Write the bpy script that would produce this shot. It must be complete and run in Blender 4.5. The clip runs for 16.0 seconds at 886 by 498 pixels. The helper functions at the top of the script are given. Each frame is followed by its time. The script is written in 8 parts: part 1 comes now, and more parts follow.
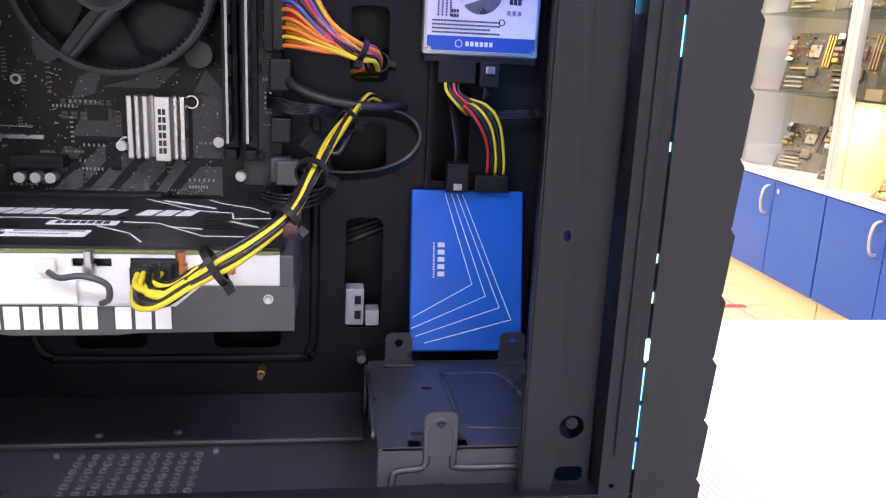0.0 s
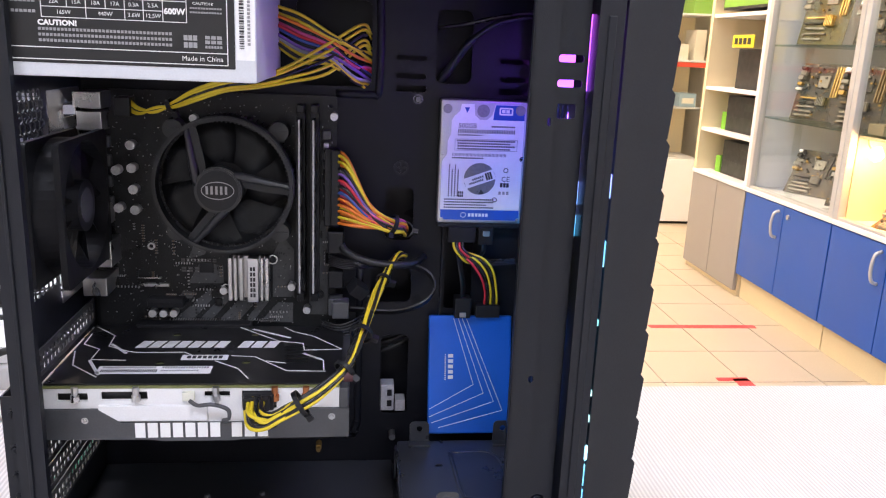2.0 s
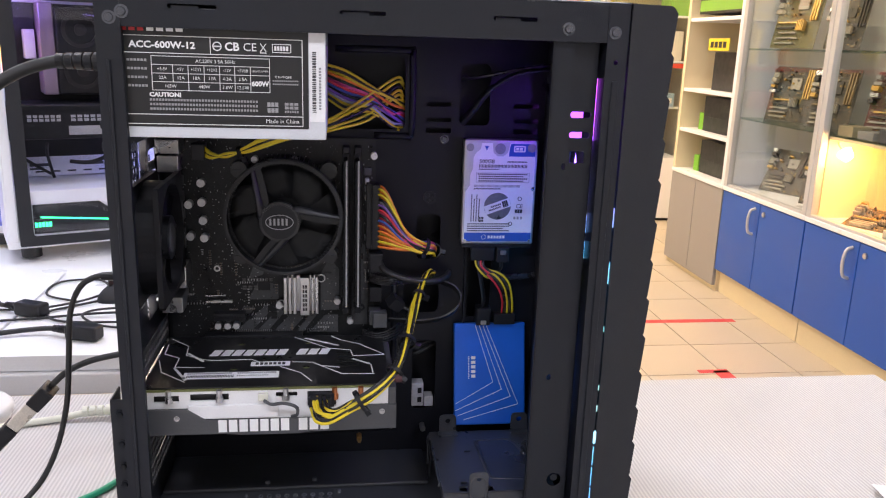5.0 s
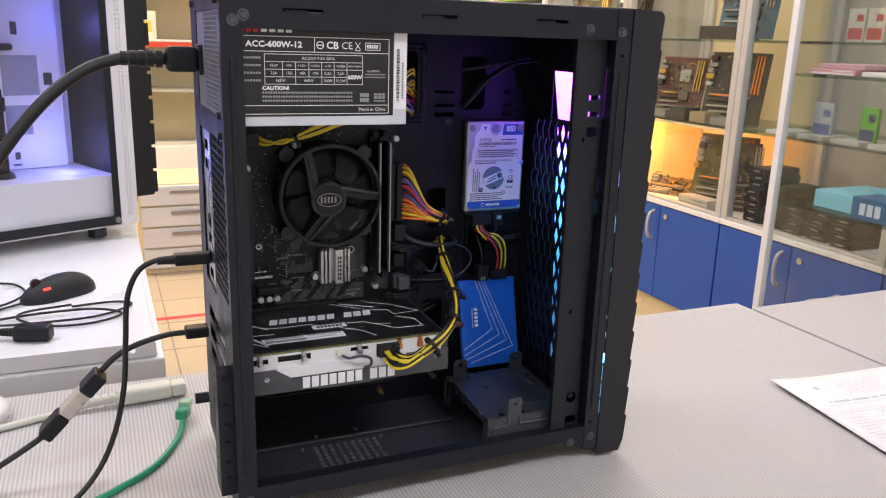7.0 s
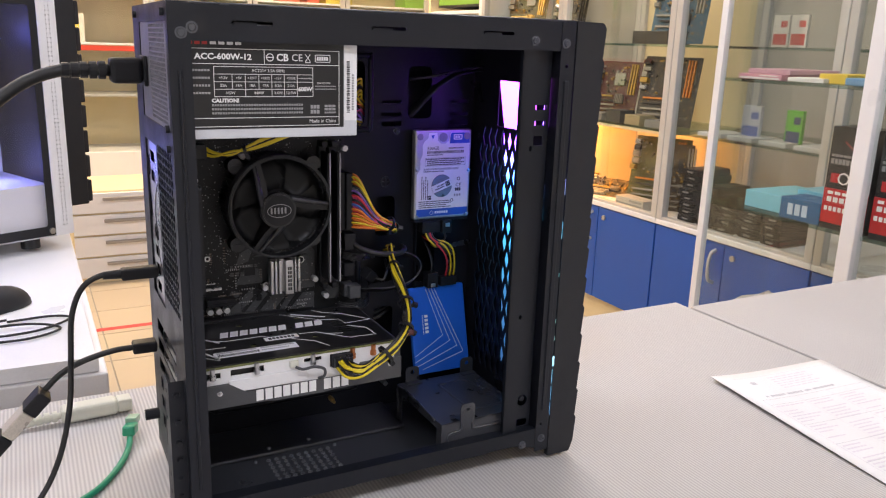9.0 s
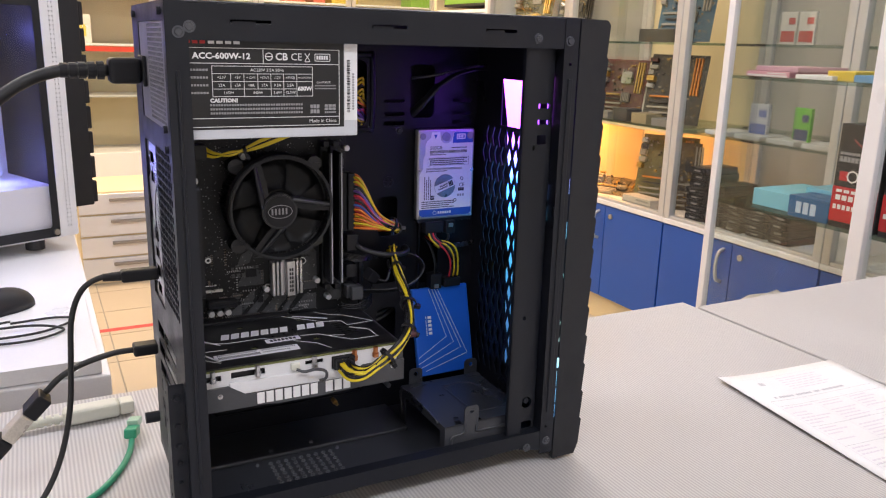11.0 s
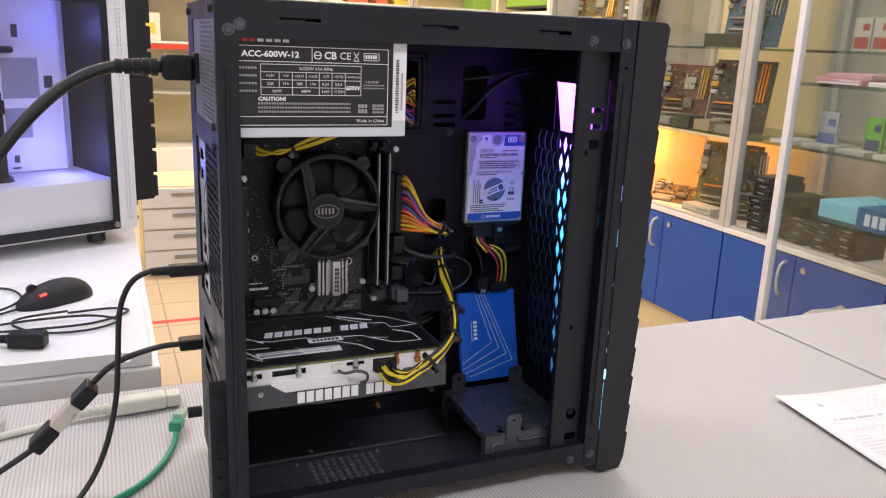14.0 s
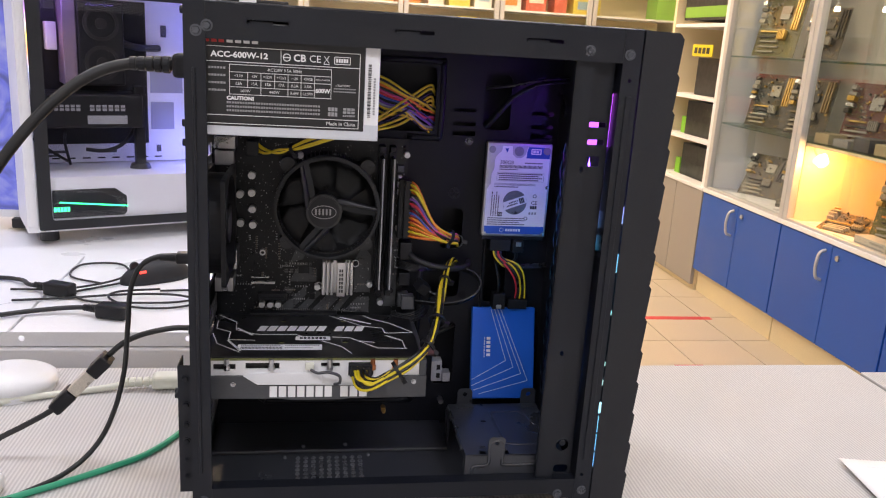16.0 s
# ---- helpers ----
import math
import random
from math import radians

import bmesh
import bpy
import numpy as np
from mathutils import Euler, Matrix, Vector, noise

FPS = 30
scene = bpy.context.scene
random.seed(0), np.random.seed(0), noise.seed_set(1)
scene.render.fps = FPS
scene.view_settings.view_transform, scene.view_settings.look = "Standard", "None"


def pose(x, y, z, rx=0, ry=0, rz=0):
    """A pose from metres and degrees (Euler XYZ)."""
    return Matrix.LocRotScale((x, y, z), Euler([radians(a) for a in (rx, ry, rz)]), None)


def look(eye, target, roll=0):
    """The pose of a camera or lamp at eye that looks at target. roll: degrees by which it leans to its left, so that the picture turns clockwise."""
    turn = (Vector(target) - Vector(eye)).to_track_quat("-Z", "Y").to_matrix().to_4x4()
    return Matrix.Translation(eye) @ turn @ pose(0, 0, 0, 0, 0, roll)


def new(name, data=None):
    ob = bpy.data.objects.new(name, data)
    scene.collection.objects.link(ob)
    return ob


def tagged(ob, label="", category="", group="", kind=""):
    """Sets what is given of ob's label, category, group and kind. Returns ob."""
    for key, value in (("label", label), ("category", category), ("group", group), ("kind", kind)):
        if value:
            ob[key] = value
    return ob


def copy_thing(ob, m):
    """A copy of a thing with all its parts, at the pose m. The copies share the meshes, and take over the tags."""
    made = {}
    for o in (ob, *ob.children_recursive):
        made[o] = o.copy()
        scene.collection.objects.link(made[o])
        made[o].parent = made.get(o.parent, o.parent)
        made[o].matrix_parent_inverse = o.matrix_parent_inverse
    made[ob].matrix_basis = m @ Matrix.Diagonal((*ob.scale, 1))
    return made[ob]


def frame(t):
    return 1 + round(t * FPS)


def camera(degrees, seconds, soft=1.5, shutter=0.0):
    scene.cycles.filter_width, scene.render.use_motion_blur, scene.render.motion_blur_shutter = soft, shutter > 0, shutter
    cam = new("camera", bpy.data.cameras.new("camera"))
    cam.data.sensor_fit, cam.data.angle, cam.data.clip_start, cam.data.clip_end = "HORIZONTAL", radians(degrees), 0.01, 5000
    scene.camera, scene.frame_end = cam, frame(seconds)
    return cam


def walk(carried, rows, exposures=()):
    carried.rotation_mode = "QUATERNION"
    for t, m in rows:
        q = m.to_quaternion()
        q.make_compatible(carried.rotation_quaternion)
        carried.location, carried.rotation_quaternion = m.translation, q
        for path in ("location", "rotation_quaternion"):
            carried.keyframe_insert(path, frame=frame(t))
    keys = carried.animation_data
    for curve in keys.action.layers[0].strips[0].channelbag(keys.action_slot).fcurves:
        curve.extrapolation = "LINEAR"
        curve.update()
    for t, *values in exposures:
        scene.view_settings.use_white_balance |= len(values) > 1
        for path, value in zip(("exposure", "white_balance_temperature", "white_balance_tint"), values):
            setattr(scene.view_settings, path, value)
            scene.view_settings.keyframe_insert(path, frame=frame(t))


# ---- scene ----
cam = camera(58.3, 16.0, soft=1.15)
METRES, EYE, TILT, LEAN, TURN = 0.858, 0.2445, 0.0, 0.0, -8.4
ROWS = [
    (0.0, 0.0, 0.0, 0.0, 0.67, -14.28, -2.64),
    (0.5, -0.0017, 0.0073, -0.0061, 1.21, -14.25, -2.61),
    (1.0, -0.003, -0.0006, 0.0063, 1.68, -14.19, -2.57),
    (1.5, 0.0014, -0.0687, 0.0953, 2.11, -14.22, -2.48),
    (2.0, 0.0102, -0.1762, 0.1555, 2.45, -14.27, -2.35),
    (2.5, 0.007, -0.2252, 0.1757, 2.74, -14.31, -2.2),
    (3.0, 0.002, -0.2239, 0.1796, 2.97, -14.33, -2.06),
    (3.5, 0.0019, -0.2195, 0.185, 3.11, -14.31, -1.93),
    (4.0, -0.0009, -0.2377, 0.1948, 3.18, -14.33, -1.92),
    (6.5, -0.2225, -0.3775, 0.2103, -9.97, -14.87, -1.71),
    (7.0, -0.3067, -0.3985, 0.2096, -14.7, -14.9, -1.73),
    (7.5, -0.3172, -0.3991, 0.2127, -17.54, -14.85, -1.85),
    (8.0, -0.3219, -0.3964, 0.2119, -18.8, -14.73, -1.9),
    (8.5, -0.3233, -0.4019, 0.2179, -19.14, -14.64, -1.92),
    (9.0, -0.3209, -0.4008, 0.2183, -19.16, -14.61, -1.83),
    (11.5, -0.3129, -0.3892, 0.2173, -18.58, -14.66, -1.51),
    (12.0, -0.3141, -0.3853, 0.2187, -18.48, -14.62, -1.52),
    (12.5, -0.3115, -0.3839, 0.2219, -18.36, -14.59, -1.59),
    (13.0, -0.3152, -0.3849, 0.2192, -18.08, -14.6, -1.73),
    (13.5, -0.3132, -0.3832, 0.2217, -16.92, -14.63, -1.91),
    (14.0, -0.2985, -0.382, 0.2164, -14.37, -14.67, -2.24),
    (14.5, -0.2148, -0.3885, 0.2133, -10.51, -14.63, -2.59),
    (15.0, -0.1223, -0.3953, 0.2203, -6.16, -14.64, -2.96),
    (15.5, -0.089, -0.3949, 0.2224, -2.57, -14.66, -3.28),
    (16.0, -0.0867, -0.3908, 0.2239, -0.32, -14.75, -3.5),
]
walk(cam, [(t, pose(0, 0, EYE, TILT, LEAN, TURN) @ pose(METRES * x, METRES * y, METRES * z, 90 + pitch, roll, yaw)) for t, x, y, z, yaw, pitch, roll in ROWS],
     [(0.0, 1.08, 5950, 23), (1.5, 1.0, 5950, 22), (2.0, 0.58, 5880, 19), (4.0, 0.45, 5900, 19), (6.5, 0.05, 6200, 18), (16.0, 0.05, 6240, 18)])

# ---- world and lights ----
world = bpy.data.worlds.new("world")
scene.world = world
world.use_nodes = True
world.node_tree.nodes["Background"].inputs[0].default_value = (0.9, 0.95, 1.0, 1)
world.node_tree.nodes["Background"].inputs[1].default_value = 0.03


def area_lamp(name, eye, target, sx, sy, watts, col):
    d = bpy.data.lights.new(name, "AREA")
    d.shape, d.size, d.size_y, d.energy, d.color = "RECTANGLE", sx, sy, watts, col
    o = new(name, d)
    o.matrix_world = look(eye, target)
    return o


def point_lamp(name, at, watts, col, r=0.015):
    d = bpy.data.lights.new(name, "POINT")
    d.energy, d.color, d.shadow_soft_size = watts, col, r
    o = new(name, d)
    o.location = at
    return o


CEIL = 1.95
LAMPS = [(-1.0, -1.0), (0.8, -1.0), (-1.0, 1.35), (0.8, 1.35), (-0.6, 3.9), (1.0, 3.9)]
for lx, ly in LAMPS:
    far = ly > 3
    area_lamp("ceiling_lamp_light", (lx, ly, CEIL - 0.05), (lx, ly, 0), 1.15, 0.28, 46 if far else 17, (1.0, 0.76, 0.46) if far else (0.94, 0.97, 1.0))

# ---- materials ----


def mat(name, col, rough=0.5, metal=0.0, var=0.2, scale=30.0, fine=600.0, bump=0.05, spec=0.5, rvar=0.1):
    m = bpy.data.materials.new(name)
    m.use_nodes = True
    nt = m.node_tree
    b = nt.nodes["Principled BSDF"]
    b.inputs["Metallic"].default_value = metal
    b.inputs["Specular IOR Level"].default_value = spec
    tc = nt.nodes.new("ShaderNodeTexCoord")
    n1 = nt.nodes.new("ShaderNodeTexNoise")
    n1.inputs["Scale"].default_value, n1.inputs["Detail"].default_value = scale, 5
    n2 = nt.nodes.new("ShaderNodeTexNoise")
    n2.inputs["Scale"].default_value, n2.inputs["Detail"].default_value = fine, 2
    for n in (n1, n2):
        nt.links.new(tc.outputs["Object"], n.inputs["Vector"])
    add = nt.nodes.new("ShaderNodeMath")
    add.operation = "ADD"
    nt.links.new(n1.outputs["Fac"], add.inputs[0])
    nt.links.new(n2.outputs["Fac"], add.inputs[1])
    rmp = nt.nodes.new("ShaderNodeMapRange")
    rmp.inputs["From Min"].default_value, rmp.inputs["From Max"].default_value = 0.6, 1.4
    rmp.inputs["To Min"].default_value, rmp.inputs["To Max"].default_value = 1 - var, 1 + var
    nt.links.new(add.outputs[0], rmp.inputs["Value"])
    mul = nt.nodes.new("ShaderNodeMix")
    mul.data_type, mul.blend_type = "RGBA", "MULTIPLY"
    mul.inputs["Factor"].default_value = 1
    mul.inputs["A"].default_value = (*col, 1)
    nt.links.new(rmp.outputs["Result"], mul.inputs["B"])
    nt.links.new(mul.outputs["Result"], b.inputs["Base Color"])
    rr = nt.nodes.new("ShaderNodeMapRange")
    rr.inputs["From Min"].default_value, rr.inputs["From Max"].default_value = 0.3, 0.7
    rr.inputs["To Min"].default_value, rr.inputs["To Max"].default_value = max(0.02, rough - rvar), min(1, rough + rvar)
    nt.links.new(n1.outputs["Fac"], rr.inputs["Value"])
    nt.links.new(rr.outputs["Result"], b.inputs["Roughness"])
    if bump:
        bp = nt.nodes.new("ShaderNodeBump")
        bp.inputs["Strength"].default_value, bp.inputs["Distance"].default_value = bump, 0.001
        nt.links.new(n2.outputs["Fac"], bp.inputs["Height"])
        nt.links.new(bp.outputs["Normal"], b.inputs["Normal"])
    return m


def glow(name, col, strength):
    m = bpy.data.materials.new(name)
    m.use_nodes = True
    b = m.node_tree.nodes["Principled BSDF"]
    b.inputs["Base Color"].default_value = (*[min(c, 0.8) for c in col], 1)
    b.inputs["Emission Color"].default_value = (*col, 1)
    b.inputs["Emission Strength"].default_value = strength
    return m


def glow_ramp(name, stops, z0, z1, strength):
    """A light strip whose colour runs along z."""
    m = bpy.data.materials.new(name)
    m.use_nodes = True
    nt = m.node_tree
    b = nt.nodes["Principled BSDF"]
    tc = nt.nodes.new("ShaderNodeTexCoord")
    sep = nt.nodes.new("ShaderNodeSeparateXYZ")
    nt.links.new(tc.outputs["Object"], sep.inputs[0])
    mr = nt.nodes.new("ShaderNodeMapRange")
    mr.inputs["From Min"].default_value, mr.inputs["From Max"].default_value = z0, z1
    nt.links.new(sep.outputs["Z"], mr.inputs["Value"])
    cr = nt.nodes.new("ShaderNodeValToRGB")
    while len(cr.color_ramp.elements) < len(stops):
        cr.color_ramp.elements.new(0.5)
    for e, (p, c) in zip(cr.color_ramp.elements, stops):
        e.position, e.color = p, (*c, 1)
    nt.links.new(mr.outputs["Result"], cr.inputs["Fac"])
    nt.links.new(cr.outputs["Color"], b.inputs["Emission Color"])
    b.inputs["Emission Strength"].default_value = strength
    b.inputs["Base Color"].default_value = (0.5, 0.5, 0.5, 1)
    return m


def pane(name, tint=(1, 1, 1), gloss=0.03):
    """Clear sheet glass: see-through with a mirror gloss by angle."""
    m = bpy.data.materials.new(name)
    m.use_nodes = True
    nt = m.node_tree
    nt.nodes.remove(nt.nodes["Principled BSDF"])
    tr = nt.nodes.new("ShaderNodeBsdfTransparent")
    tr.inputs[0].default_value = (*tint, 1)
    gl = nt.nodes.new("ShaderNodeBsdfGlossy")
    gl.inputs["Roughness"].default_value = 0.02
    lw = nt.nodes.new("ShaderNodeLayerWeight")
    lw.inputs["Blend"].default_value = 0.5
    pw = nt.nodes.new("ShaderNodeMath")
    pw.operation, pw.inputs[1].default_value = "POWER", 4.0
    nt.links.new(lw.outputs["Facing"], pw.inputs[0])
    fr = nt.nodes.new("ShaderNodeMath")
    fr.operation, fr.inputs[1].default_value, fr.inputs[2].default_value = "MULTIPLY_ADD", 0.55, gloss
    nt.links.new(pw.outputs[0], fr.inputs[0])
    mx = nt.nodes.new("ShaderNodeMixShader")
    nt.links.new(fr.outputs[0], mx.inputs[0])
    nt.links.new(tr.outputs[0], mx.inputs[1])
    nt.links.new(gl.outputs[0], mx.inputs[2])
    nt.links.new(mx.outputs[0], nt.nodes["Material Output"].inputs["Surface"])
    return m


def striped(name, a, b2, period, rough):
    """Ribbed vinyl: fine ribs that run along y."""
    m = mat(name, a, rough, 0, 0.05, 6, 900, 0.0)
    nt = m.node_tree
    b = nt.nodes["Principled BSDF"]
    tc = nt.nodes.new("ShaderNodeTexCoord")
    wv = nt.nodes.new("ShaderNodeTexWave")
    wv.wave_type, wv.bands_direction = "BANDS", "X"
    wv.inputs["Scale"].default_value = 0.31416 / period
    wv.inputs["Distortion"].default_value = 0.15
    nt.links.new(tc.outputs["Object"], wv.inputs["Vector"])
    mx = nt.nodes.new("ShaderNodeMix")
    mx.data_type, mx.blend_type = "RGBA", "MULTIPLY"
    old = b.inputs["Base Color"].links[0].from_socket
    cr = nt.nodes.new("ShaderNodeValToRGB")
    cr.color_ramp.elements[0].color = (*b2, 1)
    cr.color_ramp.elements[1].color = (1, 1, 1, 1)
    nt.links.new(wv.outputs["Fac"], cr.inputs["Fac"])
    mx.inputs["Factor"].default_value = 1
    nt.links.new(old, mx.inputs["A"])
    nt.links.new(cr.outputs["Color"], mx.inputs["B"])
    nt.links.new(mx.outputs["Result"], b.inputs["Base Color"])
    bp = nt.nodes.new("ShaderNodeBump")
    bp.inputs["Strength"].default_value, bp.inputs["Distance"].default_value = 0.4, 0.0006
    nt.links.new(wv.outputs["Fac"], bp.inputs["Height"])
    nt.links.new(bp.outputs["Normal"], b.inputs["Normal"])
    return m


BLACK = mat("black_powder_coat", (0.0098, 0.0114, 0.0165), 0.40, 0, 0.18, 18, 1500, 0.12, 0.34)
ZINC = mat("black_zinc_screw", (0.10, 0.105, 0.12), 0.3, 0.5, 0.2, 60, 900, 0.05)
# Case black again, base colour raised so the floor and cage look lit.
BLACKLIT = mat("lit_satin_black", (0.036, 0.0385, 0.046), 0.32, 0, 0.2, 14, 1500, 0.08, 0.7)
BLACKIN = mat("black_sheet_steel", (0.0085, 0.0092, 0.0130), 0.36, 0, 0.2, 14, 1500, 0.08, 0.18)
PLASTIC = mat("black_plastic", (0.010, 0.0102, 0.0125), 0.42, 0, 0.15, 40, 900, 0.05, 0.3)
MATTE = mat("matte_black_plastic", (0.0150, 0.0158, 0.0195), 0.58, 0, 0.15, 40, 900, 0.08, 0.4)
RUBBER = mat("black_cable_rubber", (0.012, 0.012, 0.013), 0.5, 0, 0.2, 60, 900, 0.05)
PCB = mat("black_circuit_board", (0.0090, 0.0098, 0.0110), 0.42, 0, 0.5, 90, 700, 0.1, 0.3)
PCBGREY = mat("grey_board_print", (0.058, 0.061, 0.066), 0.5, 0, 0.25, 60, 600, 0.05)
STEEL = mat("bright_steel", (0.55, 0.55, 0.56), 0.3, 1, 0.1, 40, 900, 0.05)
ALU = mat("brushed_aluminium", (0.62, 0.62, 0.63), 0.34, 1, 0.12, 30, 1200, 0.08)
DRIVEALU = mat("cast_drive_aluminium", (0.5, 0.51, 0.52), 0.42, 0.9, 0.12, 40, 1500, 0.1)
SILVER = mat("pale_grey_paint", (0.60, 0.62, 0.66), 0.4, 0.0, 0.06, 20, 900, 0.05)
LABELBLK = mat("black_label_paper", (0.0120, 0.0120, 0.0126), 0.45, 0, 0.15, 30, 900, 0.03)
WHITE = mat("white_print", (0.8, 0.8, 0.8), 0.5, 0, 0.05, 60, 900, 0.0)
GREYPRINT = mat("grey_print", (0.3, 0.3, 0.31), 0.5, 0, 0.1, 60, 900, 0.0)
DARKPRINT = mat("dark_print", (0.03, 0.03, 0.035), 0.5, 0, 0.1, 60, 900, 0.0)
REDPRINT = mat("red_print", (0.55, 0.03, 0.03), 0.5, 0, 0.1, 60, 900, 0.0)
PAPER = mat("white_paper", (0.82, 0.82, 0.83), 0.7, 0, 0.04, 20, 400, 0.03)
BLUESSD = mat("blue_anodised_shell", (0.012, 0.125, 0.62), 0.38, 0.15, 0.1, 20, 1800, 0.06)
BLUEBAND = mat("blue_label_band", (0.02, 0.09, 0.42), 0.45, 0, 0.08, 30, 900, 0.0)
WHITESHROUD = mat("white_plastic_shroud", (0.74, 0.74, 0.75), 0.4, 0, 0.06, 30, 900, 0.03)
GPUDARK = mat("dark_grey_shroud", (0.06, 0.062, 0.068), 0.45, 0, 0.15, 30, 900, 0.05)
BACKPLATE = mat("black_backplate", (0.012, 0.012, 0.013), 0.35, 0.2, 0.2, 25, 900, 0.04)
YELLOW = mat("yellow_wire", (0.72, 0.56, 0.02), 0.42, 0, 0.08, 60, 900, 0.0)
ORANGE = mat("orange_wire", (0.75, 0.2, 0.02), 0.42, 0, 0.08, 60, 900, 0.0)
REDW = mat("red_wire", (0.6, 0.03, 0.05), 0.42, 0, 0.08, 60, 900, 0.0)
PINKW = mat("pink_wire", (0.6, 0.08, 0.22), 0.42, 0, 0.08, 60, 900, 0.0)
PURPLEW = mat("purple_wire", (0.2, 0.1, 0.4), 0.42, 0, 0.08, 60, 900, 0.0)
BLUEW = mat("blue_wire", (0.05, 0.1, 0.35), 0.42, 0, 0.08, 60, 900, 0.0)
GREYW = mat("grey_wire", (0.35, 0.35, 0.38), 0.42, 0, 0.08, 60, 900, 0.0)
BLACKW = mat("black_wire", (0.016, 0.016, 0.018), 0.3, 0, 0.1, 60, 900, 0.0)
GREENC = mat("green_patch_cable", (0.02, 0.3, 0.16), 0.4, 0, 0.1, 60, 900, 0.03)
CREAMC = mat("cream_plug_plastic", (0.68, 0.68, 0.58), 0.45, 0, 0.06, 60, 900, 0.03)
CREAM = mat("cream_laminate", (0.76, 0.64, 0.40), 0.5, 0, 0.06, 4, 300, 0.02)
MATSTRIPE = striped("ribbed_vinyl_mat", (0.59, 0.57, 0.555), (0.72, 0.72, 0.73), 0.004, 0.55)
WHITEDESK = mat("white_laminate", (0.8, 0.8, 0.82), 0.35, 0, 0.04, 8, 400, 0.02)
WALLM = mat("cream_wall_paint", (0.74, 0.68, 0.55), 0.8, 0, 0.06, 3, 200, 0.05)
CEILM = mat("white_ceiling", (0.8, 0.8, 0.79), 0.9, 0, 0.04, 3, 200, 0.05)
TILEM = mat("cream_floor_tile", (0.50, 0.425, 0.32), 0.42, 0, 0.08, 5, 300, 0.02)
GROUT = mat("grout", (0.36, 0.34, 0.30), 0.9, 0, 0.15, 30, 500, 0.1)
TAPE = mat("red_floor_tape", (0.55, 0.05, 0.05), 0.5, 0, 0.15, 30, 500, 0.05)
BLUEDOOR = mat("blue_laminate_door", (0.012, 0.085, 0.43), 0.42, 0, 0.08, 4, 400, 0.02)
GREYDOOR = mat("grey_laminate", (0.30, 0.28, 0.26), 0.5, 0, 0.08, 4, 400, 0.02)
ALUPROF = mat("pale_aluminium_profile", (0.55, 0.55, 0.55), 0.4, 0.3, 0.06, 20, 600, 0.03)
GLASS = pane("cabinet_glass", (0.95, 0.97, 0.96))
SHELFGLASS = pane("shelf_glass", (0.72, 0.82, 0.79))
SIDEGLASS = pane("tinted_side_glass", (0.97, 0.97, 0.99))
SEAM = glow_ramp("seam_glow", [(0.0, (0.05, 0.35, 0.9)), (0.2, (0.1, 0.6, 0.9)), (0.36, (0.5, 0.9, 0.8)), (0.55, (0.2, 0.8, 0.7)), (0.8, (0.1, 0.6, 1.0)), (1.0, (0.35, 0.2, 1.0))], 0.04, 0.32, 1.3)
RAINBOW = [(0.0, (0.002, 0.01, 0.03)), (0.30, (0.005, 0.03, 0.06)), (0.48, (0.01, 0.09, 0.16)), (0.66, (0.04, 0.30, 1.0)), (0.80, (0.30, 0.08, 1.0)), (1.0, (0.66, 0.10, 1.0))]
LEDSTRIP = glow_ramp("led_strip", RAINBOW, 0.06, 0.40, 9.0)
LEDFILL = glow_ramp("led_fill_strip", [(0.0, (0.01, 0.02, 0.08)), (0.3, (0.01, 0.08, 0.12)), (0.45, (0.02, 0.24, 0.40)), (0.62, (0.04, 0.18, 0.75)), (0.85, (0.16, 0.07, 0.95)), (1.0, (0.28, 0.05, 0.95))], 0.06, 0.40, 19.0)
LEDGUIDE = glow_ramp("led_guide", RAINBOW, 0.06, 0.40, 2.6)


# ---- mesh helpers ----


def link_mesh(name, bm, material):
    me = bpy.data.meshes.new(name)
    bm.normal_update()
    bm.to_mesh(me)
    bm.free()
    for mm in material if isinstance(material, (list, tuple)) else [material]:
        me.materials.append(mm)
    return new(name, me)


def part(name, bm, material, parent, label=""):
    """One mesh, in world coordinates, under a thing or a part."""
    o = link_mesh(name, bm, material)
    o.parent = parent
    if not parent.parent:
        o.matrix_parent_inverse = parent.matrix_basis.inverted()
    if label:
        tagged(o, label)
    return o


def thing(name, at, label, category, group="", kind=""):
    o = new(name)
    o.empty_display_size = 0.02
    o.matrix_basis = Matrix.Translation(at)
    return tagged(o, label, category, group, kind)


def solid(name, bm, material, label, category, group="", kind=""):
    return tagged(link_mesh(name, bm, material), label, category, group, kind)


def flat(bm, on=False):
    for f in bm.faces:
        f.smooth = on
    return bm


def box(bm, x0, x1, y0, y1, z0, z1, bev=0.0, seg=2, m=None):
    r = bmesh.ops.create_cube(bm, size=1)
    vs = r["verts"]
    mt = Matrix.Translation(((x0 + x1) / 2, (y0 + y1) / 2, (z0 + z1) / 2)) @ Matrix.Diagonal((abs(x1 - x0), abs(y1 - y0), abs(z1 - z0), 1))
    bmesh.ops.transform(bm, matrix=mt, verts=vs)
    if bev:
        es = list({e for v in vs for e in v.link_edges})
        r = bmesh.ops.bevel(bm, geom=es, offset=bev, segments=seg, affect="EDGES", profile=0.5)
        vs = list({v for f in r["faces"] for v in f.verts} | {v for v in vs if v.is_valid})
    if m:
        bmesh.ops.transform(bm, matrix=m, verts=[v for v in vs if v.is_valid])
    return bm


def B(*a, **k):
    return box(bmesh.new(), *a, **k)


